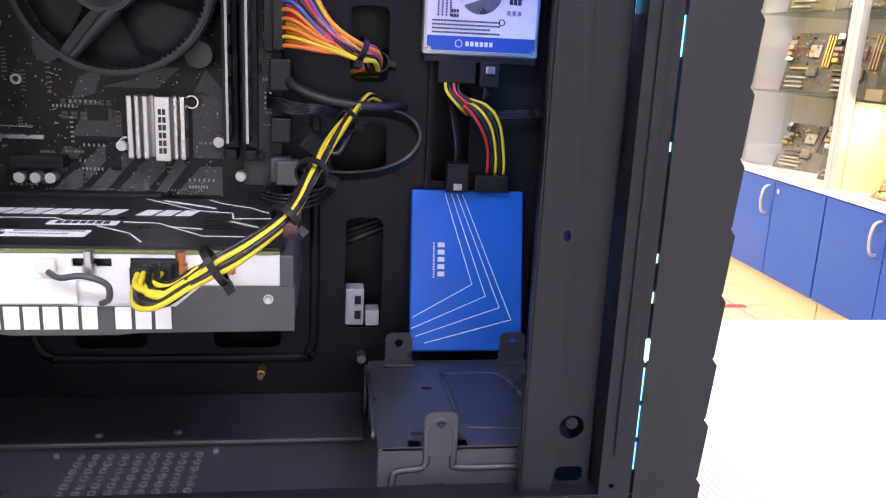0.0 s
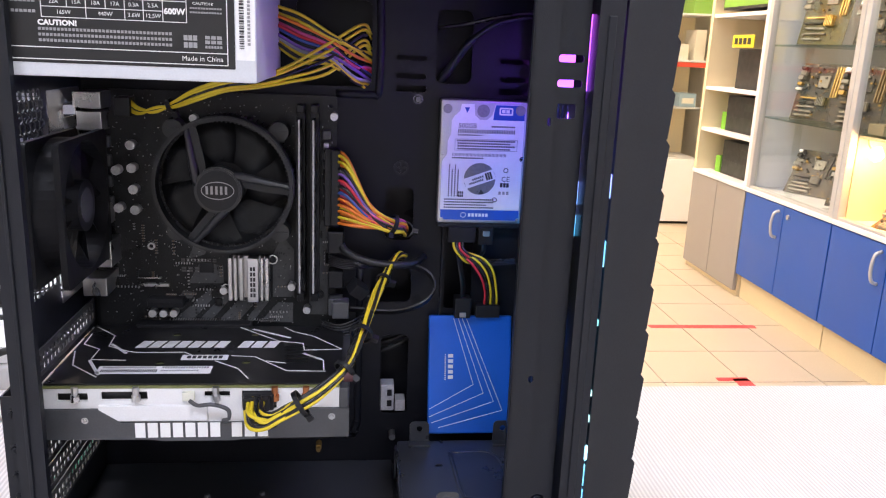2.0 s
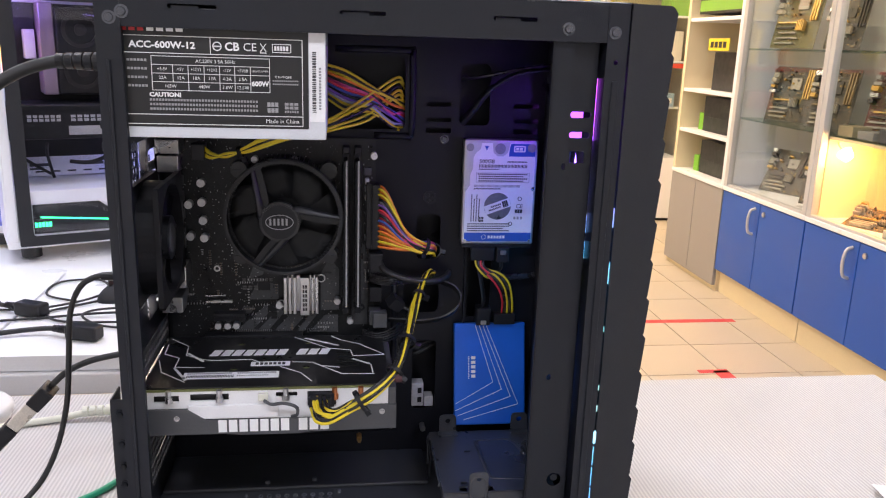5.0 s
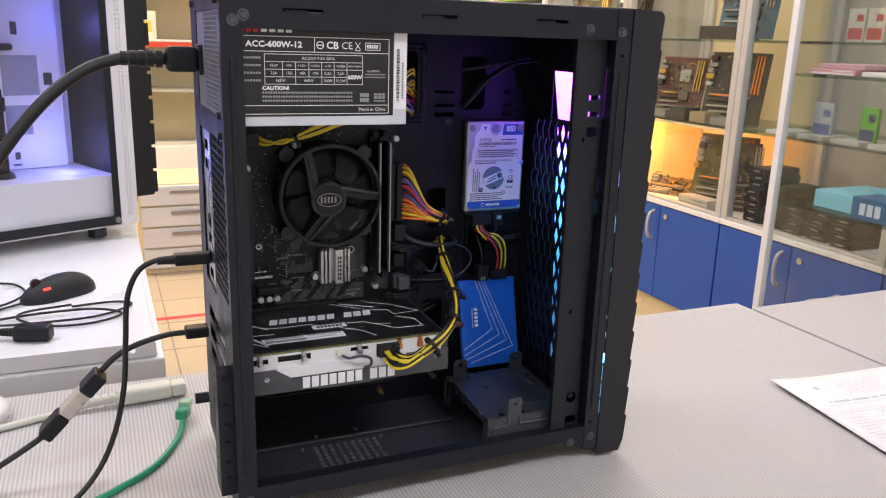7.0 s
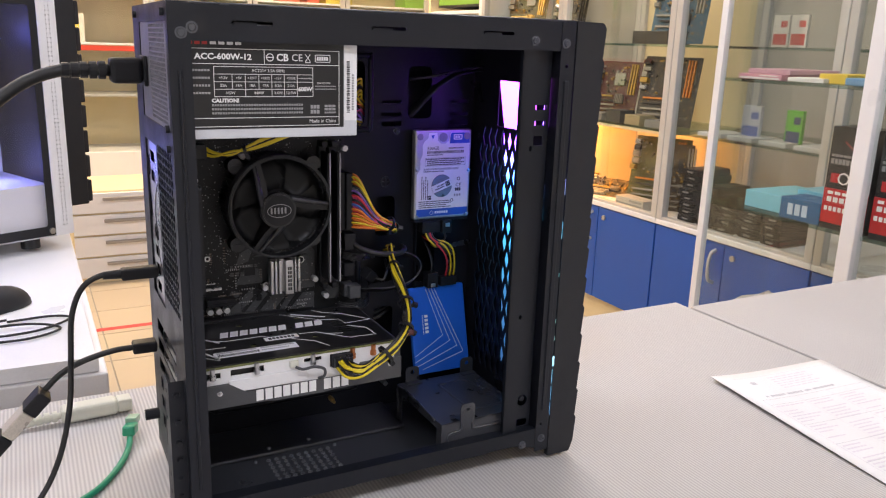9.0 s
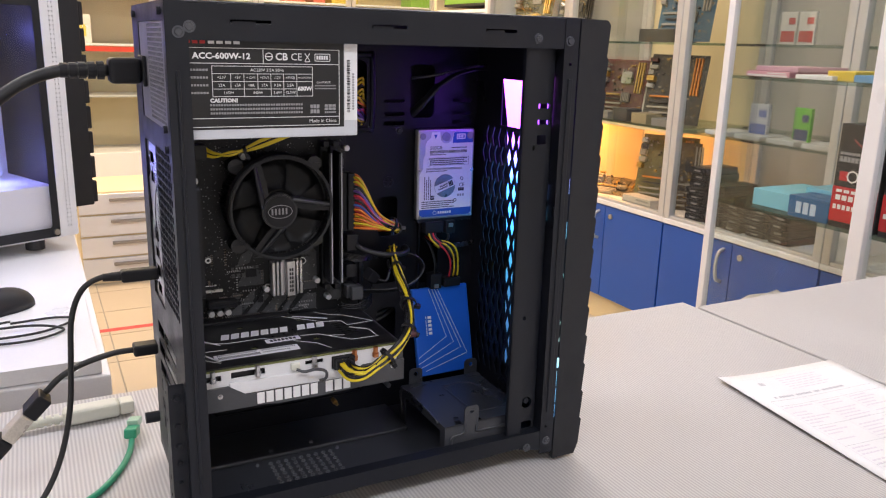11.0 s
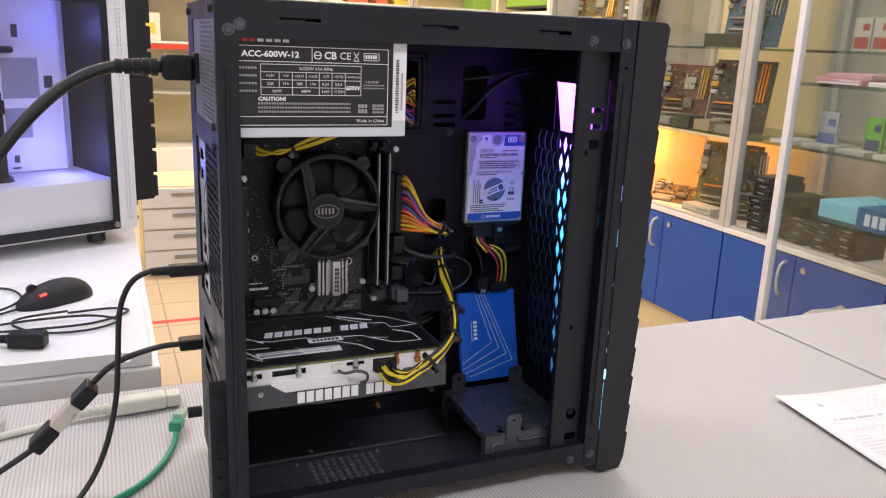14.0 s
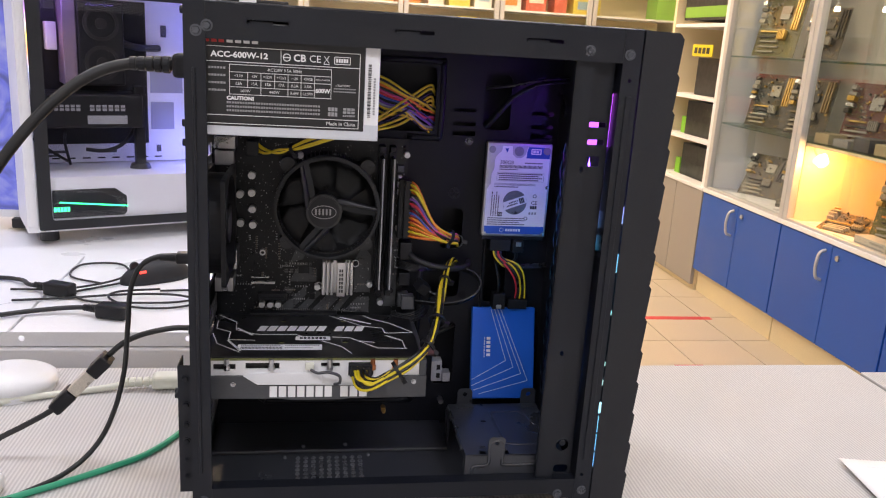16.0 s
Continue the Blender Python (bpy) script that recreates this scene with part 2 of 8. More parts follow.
def cyl(bm, p, axis, r, h, seg=20, r2=None, cap=True):
    q = Vector((0, 0, 1)).rotation_difference(Vector(axis).normalized()).to_matrix().to_4x4()
    bmesh.ops.create_cone(bm, cap_ends=cap, segments=seg, radius1=r, radius2=r if r2 is None else r2, depth=h, matrix=Matrix.Translation(p) @ q)
    return bm


def ring(bm, p, axis, r0, r1, h, seg=40):
    """A flat tube: outer r1, inner r0, length h, with bevelled look from its four loops."""
    q = Vector((0, 0, 1)).rotation_difference(Vector(axis).normalized()).to_matrix().to_4x4()
    mt = Matrix.Translation(p) @ q
    loops = []
    for r, z in ((r0, -h / 2), (r1, -h / 2), (r1, h / 2), (r0, h / 2)):
        loops.append([bm.verts.new(mt @ Vector((r * math.cos(2 * math.pi * i / seg), r * math.sin(2 * math.pi * i / seg), z))) for i in range(seg)])
    for a in range(4):
        la, lb = loops[a], loops[(a + 1) % 4]
        for i in range(seg):
            j = (i + 1) % seg
            bm.faces.new((la[i], la[j], lb[j], lb[i]))
    return bm


def glide(pts, steps=8):
    """A Catmull-Rom line through the points."""
    p = [Vector(a) for a in pts]
    p = [2 * p[0] - p[1]] + p + [2 * p[-1] - p[-2]]
    out = []
    for i in range(1, len(p) - 2):
        for s in range(steps):
            t = s / steps
            a, b, c, d = p[i - 1], p[i], p[i + 1], p[i + 2]
            out.append(0.5 * (2 * b + (c - a) * t + (2 * a - 5 * b + 4 * c - d) * t * t + (3 * b - a - 3 * c + d) * t ** 3))
    out.append(p[-2])
    return out


def tube(bm, pts, r, seg=8, steps=8, flatten=1.0):
    line = glide(pts, steps)
    up, last = None, None
    for i, c in enumerate(line):
        d = (line[min(i + 1, len(line) - 1)] - line[max(i - 1, 0)]).normalized()
        if up is None:
            up = d.orthogonal().normalized()
        up = (up - d * up.dot(d)).normalized()
        side = d.cross(up)
        rr = r[min(int(len(r) * i / len(line)), len(r) - 1)] if isinstance(r, list) else r
        loop = [bm.verts.new(c + rr * (math.cos(2 * math.pi * k / seg) * up + flatten * math.sin(2 * math.pi * k / seg) * side)) for k in range(seg)]
        if last:
            for k in range(seg):
                f = bm.faces.new((last[k], last[(k + 1) % seg], loop[(k + 1) % seg], loop[k]))
                f.smooth = True
        else:
            bm.faces.new(list(reversed(loop)))
        last = loop
    bm.faces.new(last)
    return bm


def band(bm, pts, w, th, across, steps=6, crown=1.0):
    """A flat strip along pts, w wide along the direction across, th thick; crown narrows its upper face."""
    line = glide(pts, steps)
    across = Vector(across)
    last = None
    for i, c in enumerate(line):
        d = (line[min(i + 1, len(line) - 1)] - line[max(i - 1, 0)]).normalized()
        n = across if crown < 1 else None
        if n is None:
            s = (across - d * across.dot(d)).normalized()
            n = d.cross(s)
        else:
            s = d.cross(n).normalized()
        loop = [bm.verts.new(c + s * (u * w / 2) + n * (v * th)) for u, v in ((-1, -0.3), (1, -0.3), (crown, 0.7), (-crown, 0.7))]
        if last:
            for k in range(4):
                bm.faces.new((last[k], last[(k + 1) % 4], loop[(k + 1) % 4], loop[k])).smooth = crown < 1
        else:
            bm.faces.new(list(reversed(loop)))
        last = loop
    bm.faces.new(last)
    bmesh.ops.recalc_face_normals(bm, faces=list(bm.faces))
    return bm


def rrect(x0, x1, y0, y1, r=0.0, n=4):
    if r <= 0:
        return [(x0, y0), (x1, y0), (x1, y1), (x0, y1)]
    out = []
    for cx, cy, a in ((x1 - r, y0 + r, -90), (x1 - r, y1 - r, 0), (x0 + r, y1 - r, 90), (x0 + r, y0 + r, 180)):
        for i in range(n + 1):
            t = radians(a + 90 * i / n)
            out.append((cx + r * math.cos(t), cy + r * math.sin(t)))
    return out


def ngon(x, y, r, n, turn=0.0, sx=1.0, sy=1.0):
    return [(x + sx * r * math.cos(2 * math.pi * i / n + turn), y + sy * r * math.sin(2 * math.pi * i / n + turn)) for i in range(n)]


def plate(outer, holes, th, m, bm=None):
    """A sheet with holes: loops in (u, v), the front at w = 0, the back at w = -th, placed by m."""
    b = bmesh.new()
    edges = []
    for loop in [outer] + list(holes):
        vs = [b.verts.new((u, v, 0)) for u, v in loop]
        for i in range(len(vs)):
            edges.append(b.edges.new((vs[i], vs[(i + 1) % len(vs)])))
    bmesh.ops.triangle_fill(b, use_beauty=True, use_dissolve=False, edges=edges, normal=(0, 0, 1))
    for f in b.faces:
        if f.normal.z < 0:
            f.normal_flip()
    r = bmesh.ops.extrude_face_region(b, geom=list(b.faces))
    bmesh.ops.translate(b, vec=(0, 0, th), verts=[g for g in r["geom"] if isinstance(g, bmesh.types.BMVert)])
    bmesh.ops.translate(b, vec=(0, 0, -th), verts=list(b.verts))
    bmesh.ops.recalc_face_normals(b, faces=list(b.faces))
    bmesh.ops.transform(b, matrix=m, verts=list(b.verts))
    if bm is None:
        return b
    me = bpy.data.meshes.new("tmp")
    b.to_mesh(me)
    b.free()
    bm.from_mesh(me)
    bpy.data.meshes.remove(me)
    return bm


def facing_near(y):
    """u along x, v along z, front towards -y."""
    return Matrix(((1, 0, 0, 0), (0, 0, -1, y), (0, 1, 0, 0), (0, 0, 0, 1)))


def facing_back(x):
    """u along -y, v along z, front towards -x."""
    return Matrix(((0, 0, -1, x), (-1, 0, 0, 0), (0, 1, 0, 0), (0, 0, 0, 1)))


def facing_up(z):
    return Matrix.Translation((0, 0, z))


def words(name, s, size, m, material, parent, align="LEFT", wide=1.0, bold=0.0):
    """Lettering in the built-in font, as a thin mesh."""
    cu = bpy.data.curves.new(name, "FONT")
    cu.body, cu.size, cu.align_x, cu.align_y, cu.offset = s, size, align, "CENTER", bold
    cu.resolution_u = 2
    o = bpy.data.objects.new(name, cu)
    me = bpy.data.meshes.new_from_object(o)
    bpy.data.objects.remove(o)
    b = bmesh.new()
    b.from_mesh(me)
    bpy.data.meshes.remove(me)
    bmesh.ops.transform(b, matrix=m @ Matrix.Diagonal((wide, 1, 1, 1)), verts=list(b.verts))
    return part(name, b, material, parent)


def bars(name, u0, u1, v0, v1, n, m, material, parent, fill=0.72, split=True, th=0.0004):
    """A mark drawn as plain blocks, one for each sign of its width."""
    b = bmesh.new()
    w = (u1 - u0) / n
    for i in range(n):
        a, c = u0 + i * w, u0 + i * w + w * fill
        if split:
            h = v1 - v0
            box(b, a, c, v0, v0 + h * 0.44, -th, 0)
            box(b, a, c, v0 + h * 0.58, v1, -th, 0)
        else:
            box(b, a, c, v0, v1, -th, 0)
    bmesh.ops.transform(b, matrix=m, verts=list(b.verts))
    o = part(name, b, material, parent)
    o["kind"] = "stuff"
    return o


def stroke(b, pts, w, z=0.0, th=0.0003):
    """A drawn line of width w through (u, v) points."""
    for (a0, b0), (a1, b1) in zip(pts, pts[1:]):
        d = Vector((a1 - a0, b1 - b0))
        ln = d.length + w * 0.6
        mm = Matrix.Translation(((a0 + a1) / 2, (b0 + b1) / 2, z)) @ Matrix.Rotation(math.atan2(d.y, d.x), 4, "Z")
        box(b, -ln / 2, ln / 2, -w / 2, w / 2, -th, 0, m=mm)
    return b


def screw(parent, p, axis, r=0.003, name="screw", material=None):
    b = bmesh.new()
    a = Vector(axis)
    cyl(b, Vector(p) + a * 0.0008, axis, r, 0.0018, 16, r * 0.8)
    ring(b, Vector(p) + a * 0.0002, axis, r * 1.02, r * 1.45, 0.0009, 20)
    s = r * 0.55
    q = Vector((0, 0, 1)).rotation_difference(a.normalized()).to_matrix().to_4x4()
    mt = Matrix.Translation(Vector(p) + a * 0.0018) @ q
    box(b, -s, s, -s * 0.22, s * 0.22, 0, 0.0003, m=mt)
    box(b, -s * 0.22, s * 0.22, -s, s, 0, 0.00034, m=mt)
    return part(name, b, material or ZINC, parent)

# ---- room ----
FLOOR = -0.75
RX0, RX1, RY0, RY1 = -2.6, 2.45, -2.2, 5.75
fb = bmesh.new()
box(fb, RX0, RX1, RY0, RY1, FLOOR - 0.1, FLOOR - 0.004)
floor = solid("floor", fb, GROUT, "cream ceramic tile floor with grey grout", "floor", kind="structure")
for nm, a in (("wall_east", (RX1, RX1 + 0.1, RY0, RY1, FLOOR, CEIL)), ("wall_west", (RX0 - 0.1, RX0, RY0, RY1, FLOOR, CEIL)),
              ("wall_north", (RX0 - 0.1, RX1 + 0.1, RY1, RY1 + 0.1, FLOOR, CEIL)), ("wall_south", (RX0 - 0.1, RX1 + 0.1, RY0 - 0.1, RY0, FLOOR, CEIL))):
    # Unseen south and west walls are white so their bounce stays neutral.
    solid(nm, B(*a), WALLM if nm in ("wall_east", "wall_north") else CEILM, "plain pale painted shop wall", "wall", kind="structure")
solid("ceiling", B(RX0 - 0.1, RX1 + 0.1, RY0 - 0.1, RY1 + 0.1, CEIL, CEIL + 0.1), CEILM, "plain white ceiling", "ceiling", kind="structure")
TUBE = glow("lamp_diffuser", (1.0, 0.97, 0.92), 3.0)
for lx, ly in LAMPS:
    lt = thing("ceiling_light", (lx, ly, CEIL), "long white ceiling light with a frosted diffuser", "ceiling light", "ceiling lights")
    part("frame", B(lx - 0.6, lx + 0.6, ly - 0.16, ly + 0.16, CEIL - 0.03, CEIL, 0.004), WHITESHROUD, lt)
    part("diffuser", B(lx - 0.57, lx + 0.57, ly - 0.13, ly + 0.13, CEIL - 0.04, CEIL - 0.029, 0.003), TUBE, lt)

# ---- tables ----


def table(name, x0, x1, y0, y1, z, th, top, label):
    t = thing(name, ((x0 + x1) / 2, (y0 + y1) / 2, FLOOR), label, "table")
    part("tabletop", B(x0, x1, y0, y1, z - th, z, 0.0025), top, t)
    for lx in (x0 + 0.04, x1 - 0.04):
        for ly in (y0 + 0.04, y1 - 0.04):
            part("leg", B(lx - 0.02, lx + 0.02, ly - 0.02, ly + 0.02, FLOOR, z - th, 0.002), ALUPROF, t)
    part("modesty_panel", B(x0 + 0.07, x1 - 0.07, y1 - 0.05, y1 - 0.034, FLOOR + 0.15, z - th), GREYDOOR, t)
    return t


table("counter_table", -0.95, 0.674, -0.25, 0.688, 0.0, 0.03, MATSTRIPE, "counter table covered with pale grey ribbed vinyl")
table("counter_table", 0.681, 1.9, -0.25, 0.66, 0.0, 0.03, MATSTRIPE, "second counter table with pale grey ribbed vinyl top")
table("white_table", -1.9, -0.252, 0.755, 2.1, -0.002, 0.03, WHITEDESK, "white laminate work table behind the counter")
for i, (a, c) in enumerate(((-1.05, -0.545), (-0.54, -0.262))):
    sp = thing("case_side_panel", ((a + c) / 2, 0.95, 0.0), "white steel computer side panel lying flat on table", "panel", "loose side panels")
    b = B(a, c, 0.762, 1.2, -0.001, 0.004, 0.001)
    part("sheet", b, WHITEDESK, sp)
    part("flange", plate(rrect(a, c, 0.0, 0.02, 0.003), [ngon(a + 0.03, 0.011, 0.004, 14), ngon(c - 0.03, 0.011, 0.004, 14)], 0.0015, facing_near(0.7615)), WHITEDESK, sp)

# ---- the computer case ----
NY, TY, FY = 0.327, 0.487, 0.517
X0, X1, X2 = -0.223, 0.150, 0.178
Z0, Z1 = 0.012, 0.455
case = thing("computer_case", (0, 0.42, 0), "black steel tower computer case standing open without its side panel", "computer case")

# top and bottom skins, far side
part("top_panel", B(X0, X1, NY + 0.0012, FY, Z1 - 0.0012, Z1, 0.0005), BLACK, case)
vent = [ngon(-0.133 + i * 0.0078, 0.362 + j * 0.0075, 0.0017, 8) for i in range(9) for j in range(8)]
part("bottom_panel", plate(rrect(X0, X1, NY + 0.012, FY), vent, 0.001, facing_up(0.0175)), BLACKLIT, case)
# Paler base paints the bright highlights of the vent rims and rivets.
STEELBLK = mat("rim_glint_black", (0.15, 0.155, 0.17), 0.3, 0.4)
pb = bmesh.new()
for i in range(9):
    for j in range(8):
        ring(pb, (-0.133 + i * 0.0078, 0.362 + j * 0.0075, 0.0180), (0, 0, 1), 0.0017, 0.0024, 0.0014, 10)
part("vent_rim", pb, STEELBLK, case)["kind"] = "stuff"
part("floor_step", B(X0 + 0.002, 0.022, 0.424, TY, 0.0175, 0.0215, 0.0015), BLACKLIT, case)
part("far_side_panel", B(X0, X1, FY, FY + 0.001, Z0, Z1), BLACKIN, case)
for fx in (-0.19, 0.10):
    for fy in (0.385, 0.49):
        part("foot", cyl(bmesh.new(), (fx, fy, 0.006), (0, 0, 1), 0.011, 0.012, 20, 0.009), RUBBER, case)

# the open side's frame
# Strip added for the edge highlight: paler and glossier than the rail's black.
part("top_edge", B(X0, 0.1445, NY - 0.0004, NY + 0.0016, Z1 - 0.0018, Z1 + 0.0002, 0.0007), mat("edge_glint_black", (0.020, 0.022, 0.028), 0.22, 0, 0.1, 20, 900, 0.04), case)
slots_top = [rrect(x, x + 0.032, 0.4395, 0.4425, 0.0012) for x in (-0.176, -0.062, 0.045)]
part("top_rail", plate(rrect(X0, 0.1445, 0.4275, Z1 - 0.001, 0.0015), slots_top, 0.0012, facing_near(NY)), BLACK, case)
part("top_rail_lip", B(X0 + 0.016, 0.148, NY, NY + 0.012, 0.4268, 0.4275), BLACK, case)
for x in (-0.176, -0.062, 0.045):
    part("rail_hook", B(x + 0.002, x + 0.020, NY + 0.0015, NY + 0.003, 0.4385, 0.4415), BLACK, case)
slots_bot = [rrect(x, x + 0.032, 0.0225, 0.0245, 0.001) for x in (-0.178, -0.074, 0.072)]
part("bottom_rail", plate(rrect(X0, 0.1445, Z0, 0.0385, 0.0015), slots_bot, 0.0012, facing_near(NY)), BLACK, case)
part("bottom_rail_lip", B(X0 + 0.016, 0.148, NY, NY + 0.013, 0.0385, 0.0393), BLACK, case)
part("rear_post", plate(rrect(X0, -0.2065, Z0 + 0.001, Z1 - 0.001), [rrect(-0.2165, -0.2145, 0.06, 0.40, 0.0009)], 0.0011, facing_near(NY - 0.0008)), BLACK, case)
b = bmesh.new()
box(b, -0.2168, -0.2142, NY - 0.0026, NY - 0.0008, 0.055, 0.405, 0.0006)
box(b, -0.2113, -0.2068, NY + 0.0004, NY + 0.006, 0.04, 0.4262)
part("rear_post_rib", b, BLACK, case)
part("front_post", plate(rrect(0.1290, 0.1447, Z0 + 0.001, Z1 - 0.001, 0.001), [ngon(0.1365, 0.413, 0.0016, 12), ngon(0.1352, 0.044, 0.0014, 12)], 0.0011, facing_near(NY - 0.0007)), BLACK, case)
part("front_post_rib", B(0.1345, 0.1398, NY - 0.002, NY - 0.0007, 0.06, 0.40, 0.0007), BLACK, case)
part("front_post_return", B(0.1290, 0.1298, NY, NY + 0.0205, 0.04, 0.4268), BLACKIN, case)
# the inner strip with its notches and the recess beside it
part("inner_strip", plate(rrect(0.0915, 0.1070, 0.0393, 0.4268), [ngon(0.1042, 0.166, 0.0026, 12, 0, 0.7, 1), ngon(0.1042, 0.336, 0.0026, 12, 0, 0.6, 1.1)], 0.001, facing_near(NY + 0.004)), BLACK, case)
b = bmesh.new()
box(b, 0.0908, 0.0920, NY + 0.004, NY + 0.009, 0.0393, 0.4268)
part("inner_strip_return", b, BLACK, case)
part("recess", plate(rrect(0.1070, 0.1270, 0.0393, 0.4268), [rrect(0.1088, 0.1245, 0.372, 0.3765, 0.0018), rrect(0.1088, 0.1245, 0.357, 0.3615, 0.0018), rrect(0.1100, 0.1215, 0.338, 0.347, 0.001),
      ngon(0.1165, 0.070, 0.0062, 20), rrect(0.1100, 0.1240, 0.041, 0.049, 0.0030)], 0.001, facing_near(NY + 0.010)), BLACK, case)
part("recess_wall", B(0.1062, 0.1070, NY + 0.005, NY + 0.011, 0.0393, 0.4268), BLACK, case)
part("recess_edge", B(0.1266, 0.1272, NY + 0.010, NY + 0.016, 0.0393, 0.4268), BLACK, case)
part("recess_screw", cyl(bmesh.new(), (0.1168, NY + 0.014, 0.0715), (0, -1, 0), 0.0030, 0.006, 16), BLACK, case)
for p in ((-0.2055, NY - 0.0002, 0.4365), (-0.2135, NY - 0.0002, 0.4325), (0.1, NY - 0.0002, 0.4355), (0.1345, NY - 0.0008, 0.434), (0.113, NY - 0.0002, 0.024), (0.1365, NY - 0.0008, 0.0275)):
    screw(case, p, (0, -1, 0), 0.0031)
screw(case, (-0.2135, NY - 0.001, 0.0285), (0, -1, 0), 0.0031)

# motherboard tray, with its openings
holes = [rrect(-0.06, -0.002, 0.345, 0.410, 0.006), rrect(0.048, 0.0765, 0.350, 0.406, 0.006), rrect(0.010, 0.0335, 0.066, 0.139, 0.005), rrect(0.011, 0.034, 0.222, 0.266, 0.005),
         rrect(0.0, 0.034, 0.168, 0.198, 0.006), rrect(0.062, 0.085, 0.163, 0.222, 0.003),
         rrect(-0.155, -0.112, 0.053, 0.080, 0.006), rrect(-0.072, -0.030, 0.053, 0.080, 0.006)]
for x in (0.017, 0.099):
    holes += [rrect(x, x + 0.024, z, z + 0.0042, 0.002) for z in (0.3665, 0.3525)] + [rrect(x, x + 0.024, 0.3425, 0.3475, 0.001)]
part("tray", plate(rrect(X0 + 0.002, 0.134, 0.0175, Z1 - 0.0015), holes, 0.001, facing_near(TY)), BLACKIN, case)
for pts in ([(-0.180, 0.075), (-0.178, 0.056), (-0.170, 0.0475), (-0.155, 0.046), (-0.022, 0.046), (-0.013, 0.049), (-0.0095, 0.058), (-0.009, 0.075), (-0.009, 0.20)], [(-0.065, 0.4155), (-0.002, 0.4155), (0.004, 0.41), (0.004, 0.345), (-0.002, 0.3395), (-0.03, 0.3395)]):
    part("tray_rib", band(bmesh.new(), [(x, TY, z) for x, z in pts], 0.0075, 0.0020, (0, -1, 0), 4, 0.45), BLACKIN, case)
b = bmesh.new()
box(b, 0.058, 0.0595, TY - 0.006, TY, 0.155, 0.235)
part("tray_flange", b, BLACKIN, case)
screw(case, (0.035, TY, 0.337), (0, -1, 0), 0.0028)
b = bmesh.new()
ring(b, (0.023, TY, 0.282), (0, -1, 0), 0.0045, 0.0062, 0.002, 20)
box(b, 0.0222, 0.0238, TY - 0.001, TY, 0.2765, 0.2875)
box(b, 0.0175, 0.0285, TY - 0.001, TY, 0.2812, 0.2828)
part("tray_clip", b, BLACK, case)
b = bmesh.new()
cyl(b, (-0.042, 0.483, 0.0386), (0, -1, 0), 0.0028, 0.010, 6)
cyl(b, (-0.042, 0.477, 0.0386), (0, -1, 0), 0.0018, 0.008, 12)
part("standoff", b, mat("brass", (0.6, 0.42, 0.16), 0.35, 1, 0.1), case)
b = bmesh.new()
cyl(b, (0.021, 0.481, 0.049), (0, -1, 0), 0.0028, 0.012, 12)
part("standoff", b, STEEL, case)

# front inner wall with lozenge mesh, light bar behind it
loz = []
for i in range(7):
    for j in range(15):
        y = 0.382 + i * 0.0125 + (0.00625 if j % 2 else 0)
        z = 0.078 + j * 0.0182
        if y < 0.466:
            loz.append(ngon(-y, z, 0.0072, 4, math.pi / 2, 0.60, 1.55))
loz.append(rrect(-0.432, -0.375, 0.3465, 0.3945, 0.001))
part("front_inner_wall", plate(rrect(-0.486, -0.349, 0.0393, 0.4268), loz, 0.001, facing_back(0.1285)), BLACKIN, case)
part("front_shell", B(0.1495, 0.1505, 0.334, 0.52, Z0, Z1), BLACKIN, case)
part("light_bar", plate([(-0.428, 0.075), (-0.408, 0.075), (-0.400, 0.346), (-0.400, 0.402), (-0.461, 0.402), (-0.446, 0.346)], [], 0.003, facing_back(0.1455)), LEDSTRIP, case, "glowing rainbow light bar")
# Second bar is added out of view to throw coloured light on the tray.
part("light_bar", plate(rrect(-0.372, -0.352, 0.09, 0.402), [], 0.003, facing_back(0.1455)), LEDFILL, case, "glowing rainbow light bar")
for a in ((0.1085, 0.1235, 0.350, 0.380), (0.1275, 0.1288, 0.355, 0.401), (0.1275, 0.1286, 0.262, 0.276), (0.1275, 0.1286, 0.283, 0.298)):
    part("light_guide", B(a[0], a[1], NY + (0.026 if a[0] < 0.12 else 0.0135), NY + (0.028 if a[0] < 0.12 else 0.0155), a[2], a[3]), LEDGUIDE if a[2] > 0.3 else SEAM, case, "glowing strip behind slots")
# front fascia with scalloped outer edge
steps = []
n = 14
for i in range(n):
    za = Z0 + 0.004 + (Z1 - Z0 - 0.006) * i / n
    zb = Z0 + 0.004 + (Z1 - Z0 - 0.006) * (i + 1) / n
    steps += [(0.1772 + 0.0012, za + 0.0005), (0.1792 + 0.0012, zb - 0.004), (0.1778, zb - 0.0005)]
outer = [(0.1462, 0.0045)] + [(0.174, 0.0045)] + steps + [(0.1755, Z1 - 0.001), (0.1462, Z1 - 0.0005)]
b = plate(outer, [], 0.006, facing_near(NY - 0.001))
part("front_fascia", b, MATTE, case, "matte black plastic fascia with scalloped edge")
b = bmesh.new()
for i in range(n):
    za = Z0 + 0.004 + (Z1 - Z0 - 0.006) * i / n
    zb = Z0 + 0.004 + (Z1 - Z0 - 0.006) * (i + 1) / n
    fm = bmesh.ops.create_cube(b, size=1)["verts"]
    bmesh.ops.transform(b, matrix=Matrix.Translation((0.168, 0.424, (za + zb) / 2)) @ Matrix.Rotation(radians(3), 4, "Y") @ Matrix.Diagonal((0.02, 0.184, (zb - za) - 0.002, 1)), verts=fm)
part("fascia_slats", b, MATTE, case)
part("fascia_core", B(0.1525, 0.166, NY + 0.004, 0.516, 0.006, Z1 - 0.001), MATTE, case)
